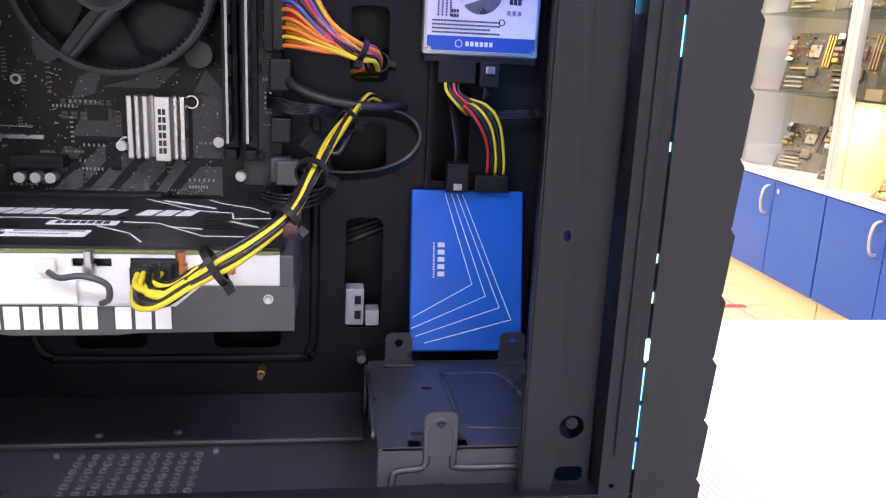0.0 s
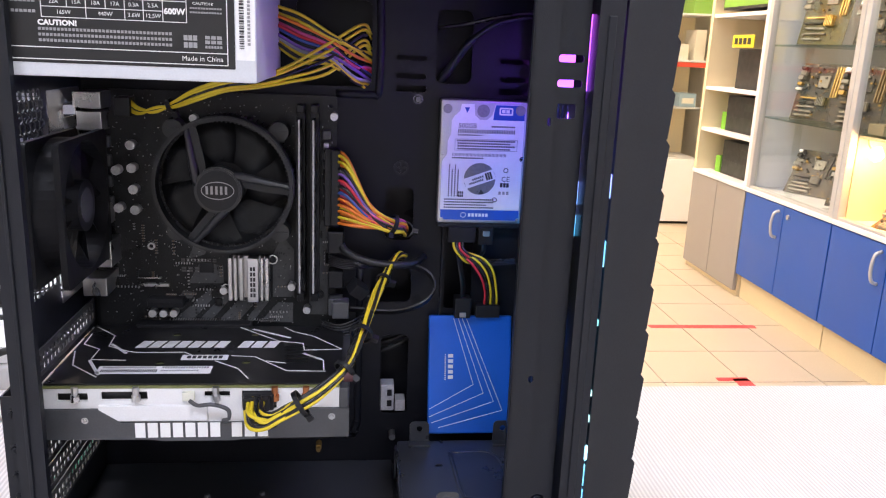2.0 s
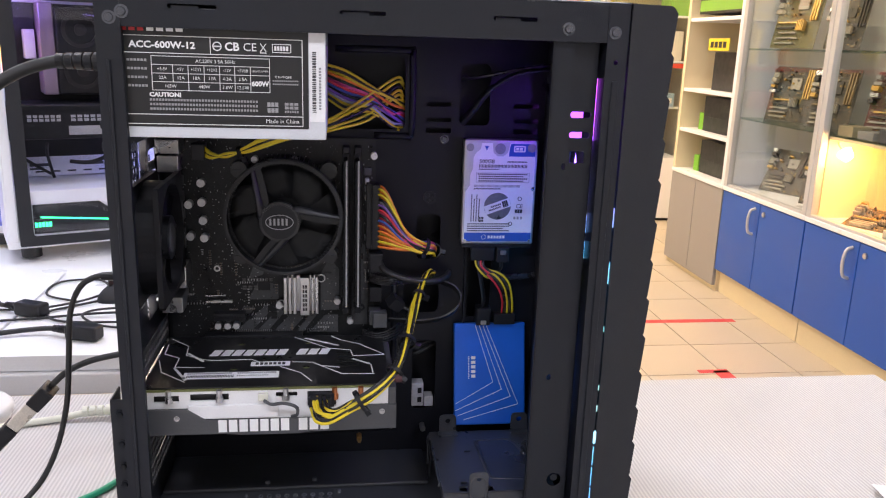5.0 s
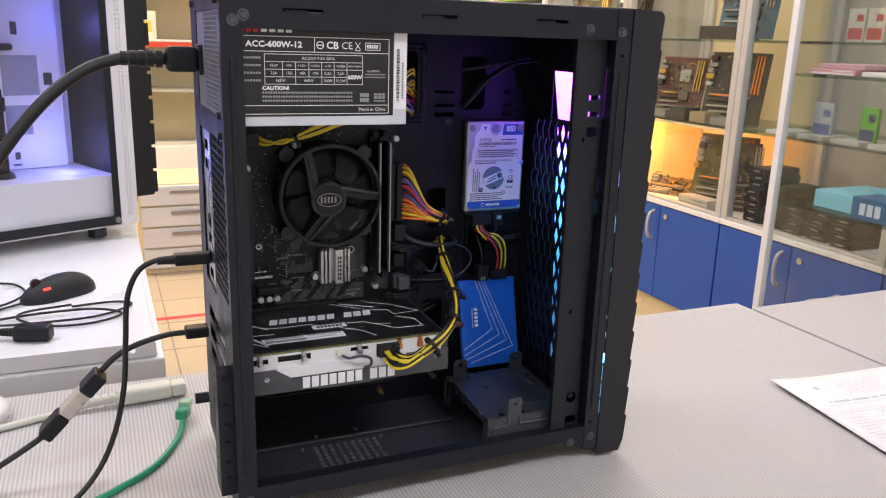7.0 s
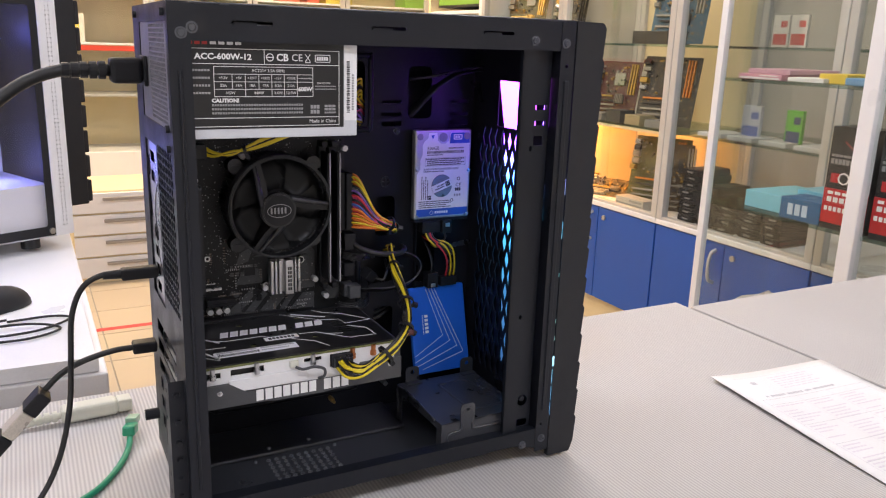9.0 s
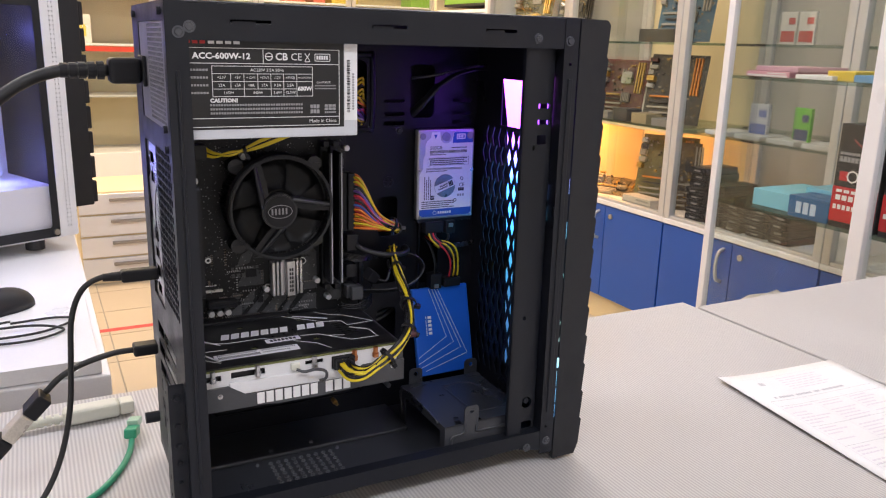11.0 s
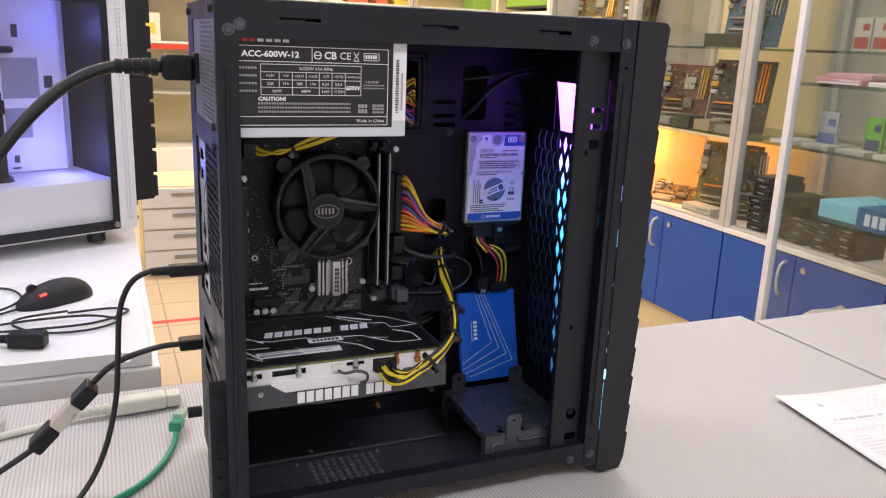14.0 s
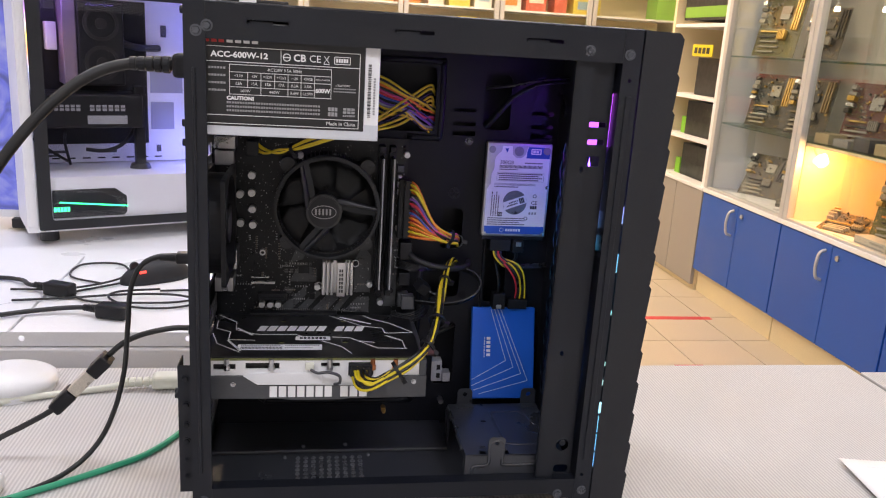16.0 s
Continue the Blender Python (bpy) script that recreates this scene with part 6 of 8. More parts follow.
def carton(x0, x1, y0, y1, z0, z1, col, label, band=None, turn=0.0, group="boxes on shelves", lid=True):
    """A printed cardboard box with a lid seam and printed panels on the side towards the room."""
    cx, cy = (x0 + x1) / 2, (y0 + y1) / 2
    t = thing("product_box", (cx, cy, z0), label, "box", group)
    part("body", B(x0, x1, y0, y1, z0, z1, 0.0015), cardmat(col), t)
    if band:
        h = z1 - z0
        part("printed_panel", B(x0 - 0.0012, x0, y0 + 0.006, y1 - 0.006, z0 + 0.08 * h, z0 + 0.42 * h), cardmat(band), t)
        part("printed_panel", B(x0 - 0.0012, x0, y0 + 0.03 * (y1 - y0) + 0.006, y0 + 0.5 * (y1 - y0), z0 + 0.62 * h, z0 + 0.82 * h), cardmat(band), t)
    if turn:
        t.matrix_basis = Matrix.Translation((cx, cy, z0)) @ Matrix.Rotation(radians(turn), 4, "Z")
    return t


carton(1.90, 2.20, 3.46, 3.80, 0.235, 0.43, (0.02, 0.02, 0.022), "large black hardware carton on open shelf", (0.03, 0.028, 0.028))
carton(1.89, 2.20, 3.45, 3.83, 0.02, 0.20, (0.015, 0.015, 0.017), "large black hardware carton on open shelf", (0.025, 0.03, 0.025))
carton(1.90, 2.20, 3.45, 3.84, -0.205, -0.03, (0.015, 0.016, 0.016), "large black hardware carton on open shelf", (0.025, 0.03, 0.025))
carton(1.90, 1.98, 3.845, 3.90, 0.02, 0.11, (0.2, 0.5, 0.03), "small bright green carton on open shelf")
carton(1.90, 1.98, 3.855, 3.91, -0.205, -0.12, (0.2, 0.5, 0.03), "small bright green carton on open shelf")
carton(1.86, 2.2, 3.48, 3.95, 0.62, 0.78, (0.02, 0.02, 0.022), "black hardware carton on upper shelf", (0.2, 0.4, 0.05))
b = B(1.85, 1.855, 3.56, 3.78, 0.435, 0.495, 0.001)
sg = thing("shelf_sign", (1.85, 3.67, 0.43), "yellow shelf sign with dark bars", "sign")
part("plate", b, mat("yellow_card", (0.75, 0.62, 0.02), 0.5), sg)
for k in range(4):
    part("dark_bar", B(1.848, 1.8499, 3.59 + k * 0.045, 3.62 + k * 0.045, 0.45, 0.48), DARKPRINT, sg)

# circuit boards on show
GOLD = mat("gold_fitting", (0.55, 0.36, 0.08), 0.35, 0.6, 0.1)
ORSLOT = mat("orange_slot_plastic", (0.75, 0.25, 0.02), 0.4, 0, 0.1)
BOARDS = [mat("board_brown", (0.10, 0.07, 0.035), 0.5, 0, 0.4, 60, 500, 0.1), mat("board_black", (0.05, 0.045, 0.035), 0.5, 0, 0.4, 60, 500, 0.1), mat("board_blue", (0.06, 0.14, 0.2), 0.5, 0, 0.4, 60, 500, 0.1), mat("board_olive", (0.12, 0.11, 0.03), 0.5, 0, 0.4, 60, 500, 0.1), mat("board_maroon", (0.13, 0.045, 0.035), 0.5, 0, 0.4, 60, 500, 0.1)]


CHIPS = [mat("board_tan_part", (0.26, 0.18, 0.08), 0.5, 0, 0.2), mat("board_pale_part", (0.34, 0.31, 0.25), 0.5, 0, 0.25), mat("board_dark_part", (0.03, 0.028, 0.026), 0.45), mat("board_gold_part", (0.50, 0.30, 0.05), 0.4, 0.4, 0.2)]
SOCKET = mat("pale_socket_plastic", (0.40, 0.37, 0.30), 0.5, 0, 0.1)


def show_board(x, y, z, w, h, pcb, slot, label, seed, tilt=14, turn=24):
    """An old motherboard leaning upright, its face towards the room."""
    rb = random.Random(seed)
    t = thing("display_board", (0, 0, 0), label, "circuit board", "boards on show")
    m = Matrix(((0, 0, -1, 0), (-1, 0, 0, 0), (0, 1, 0, 0), (0, 0, 0, 1)))

    def add(name, b, mm):
        bmesh.ops.transform(b, matrix=m, verts=list(b.verts))
        return part(name, b, mm, t)

    def put(name, mm, *a, **k):
        return add(name, B(*a, **k), mm)
    put("board", BOARDS[pcb], -w / 2, w / 2, 0, h, -0.002, 0)
    sock = put("socket", SOCKET if seed % 2 else CHIPS[2], -w * 0.06, w * 0.17, h * 0.58, h * 0.79, 0, 0.008, bev=0.001)
    for k in range(3):
        put("memory_slot", slot, w * 0.28 + k * 0.0125, w * 0.28 + k * 0.0125 + 0.0055, h * 0.42, h * 0.95, 0, 0.012)
    for k in range(5):
        put("expansion_slot", (SOCKET, CHIPS[1], SOCKET, CHIPS[2], slot)[k], -w * rb.uniform(0.36, 0.44), w * rb.uniform(-0.05, 0.12), h * (0.06 + 0.078 * k), h * (0.06 + 0.078 * k) + 0.0065, 0, 0.012)
    hx, hz = w * 0.04, h * 0.26
    put("heatsink", GOLD if seed % 3 == 0 else CHIPS[2], hx, hx + w * 0.17, hz, hz + h * 0.15, 0, 0.008)
    for k in range(5):
        put("heatsink_fin", GOLD if seed % 3 == 0 else CHIPS[1], hx + w * 0.036 * k, hx + w * 0.036 * k + 0.003, hz, hz + h * 0.15, 0.008, 0.022)
    for k in range(5):
        z0 = h * (0.50 + 0.093 * k)
        put("port", (CHIPS[1], CHIPS[2], STEEL, CHIPS[3], CHIPS[1])[(k + seed) % 5], -w * 0.49, -w * rb.uniform(0.33, 0.40), z0, z0 + h * rb.uniform(0.05, 0.08), 0, rb.uniform(0.018, 0.032), bev=0.001)
    for k in range(14):
        u, v = rb.uniform(-0.32, 0.22) * w, rb.uniform(0.45, 0.97) * h
        add("capacitor", cyl(bmesh.new(), (u, v, 0.007), (0, 0, 1), rb.uniform(0.0032, 0.005), 0.014, 10), CHIPS[(1, 3, 2, 2)[k % 4]])
    for c in range(4):
        b = bmesh.new()
        for k in range(44):
            u, v = rb.uniform(-0.47, 0.46) * w, rb.uniform(0.03, 0.97) * h
            a, q = rb.choice(((0.003, 0.006), (0.007, 0.003), (0.004, 0.004), (0.011, 0.008) if k % 6 == 0 else (0.003, 0.003)))
            box(b, u, u + a, v, v + q, 0, rb.uniform(0.001, 0.005))
        add("component_scatter", b, CHIPS[c])["kind"] = "stuff"
    t.matrix_basis = Matrix.Translation((x, y, z)) @ Matrix.Rotation(radians(turn), 4, "Z") @ Matrix.Rotation(radians(tilt), 4, "Y")
    return t


show_board(1.98, 2.49, 0.131, 0.21, 0.25, 4, GOLD, "reddish brown circuit board leaning on glass shelf", 1)
show_board(1.98, 2.17, 0.131, 0.24, 0.28, 1, ORSLOT, "black circuit board with orange slots on glass shelf", 2)
show_board(1.97, 2.17, -0.204, 0.24, 0.29, 3, ORSLOT, "olive circuit board with orange slots under warm lamp", 3)
show_board(1.93, 2.43, -0.204, 0.24, 0.15, 0, GOLD, "small circuit board lying back under warm lamp", 4, 68)
show_board(1.98, 2.14, 0.455, 0.22, 0.28, 2, CHIPS[1], "blue circuit board leaning on upper shelf", 5)
show_board(1.98, 3.20, 0.131, 0.22, 0.25, 1, GOLD, "black circuit board leaning on glass shelf", 7)
show_board(1.98, 2.89, 0.131, 0.20, 0.25, 1, CHIPS[0], "dark circuit board leaning on glass shelf", 8)
show_board(1.98, 3.23, 0.455, 0.22, 0.30, 3, GOLD, "olive and gold circuit board leaning on upper shelf", 9)
show_board(1.98, 2.86, 0.455, 0.16, 0.22, 1, PLASTIC, "small dark circuit board leaning on upper shelf", 10)
show_board(2.00, 2.86, -0.204, 0.22, 0.25, 1, PLASTIC, "dark circuit board behind glass at counter level", 12)
show_board(2.00, 3.20, -0.204, 0.22, 0.22, 1, PLASTIC, "dark circuit board behind glass at counter level", 13, 30)
carton(1.90, 2.02, 2.10, 2.30, 0.4505, 0.50, (0.03, 0.03, 0.03), "flat black module box on glass shelf")
carton(1.86, 1.93, 2.10, 2.27, -0.2045, -0.165, (0.5, 0.48, 0.42), "grey metal module under warm lamp", (0.3, 0.3, 0.28))
show_board(1.99, 2.055, -0.204, 0.10, 0.27, 0, SOCKET, "narrow expansion board standing under warm lamp", 14, 8, 40)
for k in range(5):
    carton(1.87, 1.95, 2.06 + k * 0.12, 2.15 + k * 0.12, 0.1305, 0.16 + 0.01 * (k % 3), ((0.2, 0.2, 0.2), (0.3, 0.25, 0.15), (0.05, 0.05, 0.06))[k % 3], "small hardware part on glass shelf")
# warm spot lamp inside the second cabinet
lamp = thing("spot_lamp", (1.90, 2.62, 0.06), "small warm spot lamp clipped in the cabinet", "lamp")
part("stem", tube(bmesh.new(), [(1.90, 2.655, 0.10), (1.895, 2.64, 0.085), (1.90, 2.62, 0.07)], 0.004, 8, 4), STEEL, lamp)
part("bulb", cyl(bmesh.new(), (1.905, 2.605, 0.055), (0.1, -0.6, -0.5), 0.028, 0.03, 20, 0.02), glow("warm_bulb", (1.0, 0.66, 0.30), 18.0), lamp)
part("shelf_lining", B(FX + 0.03, BX - 0.014, 2.02, 2.655, 0.1105, 0.1215), CREAM, bpy.data.objects["display_cabinet.001"])
part("side_lining", B(FX + 0.03, BX - 0.02, 2.658, 2.668, BASE, 0.11), CREAM, bpy.data.objects["display_cabinet.001"])
point_lamp("spot_lamp_light", (1.93, 2.52, 0.03), 4.2, (1.0, 0.43, 0.09), 0.02)
HOTBULB = glow("small_halogen_bulb", (1.0, 0.80, 0.48), 14.0)
for y, z in ((2.46, 0.645), (2.34, 0.643), (2.75, 0.655)):
    t = thing("spot_lamp", (1.95, y, 0.792), "small bright halogen bulb hanging under glass shelf", "lamp", "shelf bulbs")
    part("stem", tube(bmesh.new(), [(1.95, y, 0.792), (1.95, y + 0.004, 0.73), (1.95, y, z + 0.018)], 0.003, 8, 4), STEEL, t)
    part("holder", cyl(bmesh.new(), (1.95, y, z + 0.014), (0, 0, 1), 0.011, 0.012, 16), STEEL, t)
    part("bulb", cyl(bmesh.new(), (1.95, y, z), (0, 0, 1), 0.012, 0.018, 16, 0.008), HOTBULB, t)
for y in (3.05, 2.34, 1.63, 0.93):
    t = thing("cabinet_light", (2.06, y, 1.4), "small round downlight in cabinet top", "lamp", "cabinet downlights")
    part("bezel", cyl(bmesh.new(), (2.06, y, 1.396), (0, 0, 1), 0.035, 0.008, 24), STEEL, t)
    part("lens", cyl(bmesh.new(), (2.06, y, 1.391), (0, 0, 1), 0.026, 0.004, 24), glow("downlight_lens", (1.0, 0.8, 0.5), 6.0), t)
    point_lamp("cabinet_light_light", (2.06, y, 1.36), (1.3 if y > 3 else 7.5) if y > 1.7 else 0.9, (1.0, 0.58, 0.22), 0.03)

# third cabinet: stacked drives, small packs
random.seed(5)
first = None
for k, (y, n) in enumerate(((1.90, 8), (1.80, 6), (1.70, 4), (1.60, 5), (1.50, 4))):
    for j in range(n):
        if first is None:
            first = thing("stacked_drive", (1.97, 1.90, -0.204), "dark grey optical drive in a stack", "drive", "stacked drives")
            part("case", B(1.90, 2.06, 1.86, 1.94, -0.204, -0.180, 0.0015), mat("dark_drive_shell", (0.05, 0.05, 0.052), 0.45, 0.3), first)
            part("front", B(1.893, 1.90, 1.861, 1.939, -0.203, -0.181, 0.001), PLASTIC, first)
            part("front_label", B(1.892, 1.893, 1.885, 1.915, -0.195, -0.189), GREYPRINT, first)
        else:
            copy_thing(first, Matrix.Translation((1.97 + random.uniform(-0.012, 0.012), y + random.uniform(-0.006, 0.006), -0.204 + j * 0.0255)))
carton(1.95, 1.962, 1.515, 1.580, 0.4505, 0.555, (0.66, 0.62, 0.58), "white and red blister pack on glass shelf", (0.5, 0.05, 0.05))
carton(1.96, 1.972, 1.595, 1.660, 0.4505, 0.555, (0.66, 0.62, 0.58), "white and red blister pack on glass shelf", (0.5, 0.05, 0.05))
carton(1.95, 1.965, 1.655, 1.735, 0.1305, 0.25, (0.5, 0.52, 0.6), "pale blue blister pack on glass shelf", (0.1, 0.15, 0.4))
carton(1.94, 1.955, 1.475, 1.540, 0.1305, 0.25, (0.12, 0.45, 0.05), "bright green pack on glass shelf", (0.02, 0.05, 0.15))
for k in range(4):
    carton(1.88, 2.02, 1.34 + k * 0.14, 1.45 + k * 0.14, 0.1302, 0.145, (0.6, 0.6, 0.6), "flat white leaflet pack on glass shelf")

# ---- nearer free-standing glass showcase ----
t = thing("glass_showcase", (1.6, 1.0, FLOOR), "free-standing glass showcase with white posts", "showcase")
SX0, SX1, SY0, SY1 = 1.45, 1.78, 0.72, 1.395
part("post", B(SX0 - 0.011, SX0 + 0.011, SY1 - 0.022, SY1, FLOOR + 0.05, 1.3, 0.002), WHITEDESK, t)
part("post", B(SX0 - 0.018, SX0 + 0.018, 0.886, 0.926, FLOOR + 0.05, 1.3, 0.003), WHITEDESK, t)
for y in (SY0 + 0.011,):
    part("post", B(SX1 - 0.022, SX1, y - 0.011, y + 0.011, FLOOR + 0.05, 1.3, 0.002), WHITEDESK, t)
part("base", B(SX0 - 0.01, SX1, SY0, SY1, FLOOR, FLOOR + 0.05, 0.003), WHITEDESK, t)
part("top", B(SX0 - 0.01, SX1, SY0, SY1, 1.3, 1.33, 0.003), WHITEDESK, t)
for a in ((SX0 - 0.003, SX0 + 0.002, 0.926, SY1 - 0.022), (SX0 - 0.003, SX0 + 0.002, SY0, 0.886), (SX0 + 0.011, SX1 - 0.022, SY1 - 0.014, SY1 - 0.009)):
    g = part("glass_side", B(*a, FLOOR + 0.05, 1.3), GLASS, t)
    g.visible_shadow = False
for z in (0.36, 0.005, -0.36):
    g = part("glass_shelf", B(SX0 + 0.006, SX1 - 0.01, SY0 + 0.02, SY1 - 0.02, z - 0.008, z), SHELFGLASS, t)
    g.visible_shadow = False
carton(1.48, 1.70, 1.20, 1.345, 0.3605, 0.375, (0.55, 0.25, 0.3), "thin pink and white folder stack", (0.7, 0.65, 0.65))
carton(1.50, 1.70, 1.19, 1.33, 0.3755, 0.389, (0.5, 0.3, 0.35), "thin pink and white folder stack")
carton(1.48, 1.66, 1.07, 1.18, 0.3605, 0.372, (0.72, 0.7, 0.68), "flat white pack on glass shelf")
carton(1.50, 1.68, 1.02, 1.10, 0.3605, 0.385, (0.7, 0.5, 0.05), "flat yellow pack on glass shelf")
carton(1.48, 1.68, 0.955, 1.01, 0.3605, 0.378, (0.12, 0.3, 0.5), "flat blue pack on glass shelf")
carton(1.50, 1.70, 1.14, 1.285, 0.0055, 0.052, (0.22, 0.55, 0.66), "long pale cyan carton on glass shelf")
carton(1.56, 1.72, 1.03, 1.16, 0.0055, 0.072, (0.18, 0.48, 0.6), "pale cyan carton behind another on shelf")
bx = carton(1.465, 1.62, 1.012, 1.135, 0.0055, 0.062, (0.03, 0.12, 0.26), "dark blue carton with pale squares on shelf")
for k in range(3):
    part("pale_square", B(1.4638, 1.465, 1.05 + 0.022 * k, 1.066 + 0.022 * k, 0.018, 0.048), cardmat((0.5, 0.62, 0.72)), bx)


def card_box(y0, y1, z0, z1, label):
    """Tall black and red graphics card carton."""
    t = thing("card_carton", (1.50, (y0 + y1) / 2, z0), label, "box", "card cartons")
    part("body", B(1.462, 1.54, y0, y1, z0, z1, 0.0012), cardmat((0.02, 0.02, 0.022)), t)
    h = z1 - z0
    part("red_panel", B(1.4606, 1.462, y0 + 0.0005, y1 - 0.0005, z0 + 0.06 * h, z0 + 0.40 * h), cardmat((0.5, 0.02, 0.025)), t)
    M = facing_back(1.4600)
    c = (y0 + y1) / 2
    words("lettering", "OC", 0.045, M @ Matrix.Translation((-c - 0.030, z0 + 0.5 * h, 0)), WHITE, t)
    part("red_mark", B(1.4606, 1.462, y1 - 0.036, y1 - 0.014, z0 + 0.46 * h, z0 + 0.55 * h), cardmat((0.5, 0.02, 0.025)), t)
    bars("brand_mark", -y1 + 0.012, -y0 - 0.006, z0 + 0.27 * h, z0 + 0.32 * h, 6, M, WHITE, t, 0.75, False)
    bars("brand_mark", -y1 + 0.012, -y0 - 0.03, z0 + 0.345 * h, z0 + 0.375 * h, 4, M, WHITE, t, 0.75, False)
    bars("brand_mark", -y1 + 0.008, -y0 - 0.012, z0 + 0.18 * h, z0 + 0.225 * h, 8, M, WHITE, t, 0.7, False)
    bars("brand_mark", -y1 + 0.008, -y0 - 0.02, z0 + 0.64 * h, z0 + 0.69 * h, 9, M, GREYPRINT, t, 0.8, False)
    bars("brand_mark", -y1 + 0.008, -y0 - 0.05, z0 + 0.71 * h, z0 + 0.735 * h, 6, M, GREYPRINT, t, 0.8, False)
    b = bmesh.new()
    stroke(b, [(-c - 0.02, z0 + 0.86 * h), (-c, z0 + 0.80 * h), (-c + 0.028, z0 + 0.90 * h)], 0.004)
    bmesh.ops.transform(b, matrix=M, verts=list(b.verts))
    part("slash_mark", b, cardmat((0.35, 0.1, 0.1)), t)
    return t


card_box(0.885, 1.008, 0.0055, 0.262, "tall black and red graphics card carton")
card_box(0.745, 0.872, 0.0055, 0.262, "tall black and red graphics card carton")
for k, (y, s) in enumerate(((1.25, 0.07), (1.08, 0.08), (0.98, 0.06))):
    b = bmesh.new()
    bmesh.ops.create_icosphere(b, subdivisions=3, radius=1)
    for v in b.verts:
        d = noise.noise(v.co * 2.3 + Vector((k * 7, 0, 0))) * 0.35 + noise.noise(v.co * 6) * 0.14
        v.co *= 1 + d
        v.co = Vector((v.co.x * 0.10, v.co.y * s * 1.2, max(v.co.z, -0.4) * 0.065))
        v.co += Vector((1.60, y, -0.333))
    for f in b.faces:
        f.smooth = True
    solid("plastic_bag", b, mat("cloudy_plastic_bag", (0.55, 0.55, 0.56), 0.25, 0, 0.1, 40, 300, 0.2), "crumpled cloudy plastic bag on low glass shelf", "bag", "plastic bags")

# ---- far wall: white cupboards with glass tops ----


def far_unit(x0, x1, label, y=5.05):
    t = thing("glass_cupboard", ((x0 + x1) / 2, y + 0.2, FLOOR), label, "cupboard", "cupboards along the far wall")
    part("base", B(x0 + 0.003, x1 - 0.003, y, y + 0.42, FLOOR + 0.02, -0.30, 0.003), WHITEDESK, t)
    part("plinth", B(x0 + 0.02, x1 - 0.02, y + 0.03, y + 0.42, FLOOR, FLOOR + 0.02), PLASTIC, t)
    for x in (x0 + 0.018, x1 - 0.018):
        part("post", B(x - 0.015, x + 0.015, y, y + 0.03, -0.30, 1.35, 0.002), ALUPROF, t)
    part("back_panel", B(x0, x1, y + 0.40, y + 0.42, -0.30, 1.35), CREAM, t)
    part("top", B(x0, x1, y, y + 0.42, 1.35, 1.38), ALUPROF, t)
    g = part("glass_front", B(x0 + 0.034, x1 - 0.034, y + 0.012, y + 0.017, -0.30, 1.35), GLASS, t)
    g.visible_shadow = False
    for z in (0.05, 0.36, 0.66, 1.0):
        part("shelf", B(x0 + 0.02, x1 - 0.02, y + 0.04, y + 0.39, z - 0.012, z, 0.001), WHITEDESK if z > 0.3 else ALUPROF, t)
    part("red_strip", B(x0 + 0.03, x1 - 0.03, y - 0.004, y, 0.315, 0.345), cardmat((0.55, 0.06, 0.03)), t)
    return t


for k in range(5):
    far_unit(-0.85 + k * 0.64, -0.21 + k * 0.64, "white cupboard with glass front and filled shelves")
# Warm strip added out of view to brighten the boxes on the far shelves.
strip = thing("cupboard_light", (0.75, 5.06, 1.33), "added warm light strip, out of view, brightening far cupboards", "lamp")
part("tube", B(-0.8, 2.3, 5.045, 5.055, 1.335, 1.345), glow("warm_tube", (1.0, 0.8, 0.55), 4.0), strip)
area_lamp("cupboard_light_light", (0.75, 5.075, 1.325), (0.75, 5.16, 0.4), 3.0, 0.02, 34, (1.0, 0.74, 0.44))
random.seed(21)
palette = [(0.75, 0.30, 0.06), (0.70, 0.66, 0.56), (0.70, 0.55, 0.08), (0.25, 0.50, 0.06), (0.75, 0.72, 0.66), (0.6, 0.14, 0.08), (0.30, 0.42, 0.50), (0.78, 0.74, 0.66), (0.75, 0.70, 0.58)]
for z in (0.66, 0.36, 0.05, 1.0):
    x = -0.8
    while x < 2.25:
        w = random.uniform(0.07, 0.2)
        h = random.uniform(0.09, 0.26)
        if random.random() < 0.85:
            c = random.choice(palette)
            t = thing("product_box", (x + w / 2, 5.2, z), "small coloured carton on far cupboard shelf", "box", "boxes in far cupboards")
            part("body", B(x, x + w, 5.14, 5.32, z + 0.0005, z + h, 0.002), cardmat(c), t)
            part("printed_panel", B(x + 0.15 * w, x + 0.85 * w, 5.1388, 5.14, z + 0.25 * h, z + 0.65 * h), cardmat(random.choice(palette)), t)
        x += w + random.uniform(0.01, 0.06)
# white panel tower with square ports above the cupboards and drawers by the aisle
t = thing("drawer_stack", (0.1, 3.75, FLOOR), "white drawer stack with grey handles in the aisle", "drawers")
part("carcass", B(-0.16, 0.34, 3.72, 4.15, FLOOR, -0.30, 0.003), CREAM, t)
for k in range(4):
    d = part("drawer_front", B(-0.155, 0.335, 3.705, 3.72, FLOOR + 0.03 + k * 0.105, FLOOR + 0.125 + k * 0.105, 0.002), WHITEDESK, t)
    part("handle", B(-0.02, 0.2, 3.69, 3.705, FLOOR + 0.09 + k * 0.105, FLOOR + 0.105 + k * 0.105, 0.002), GREYDOOR, d)

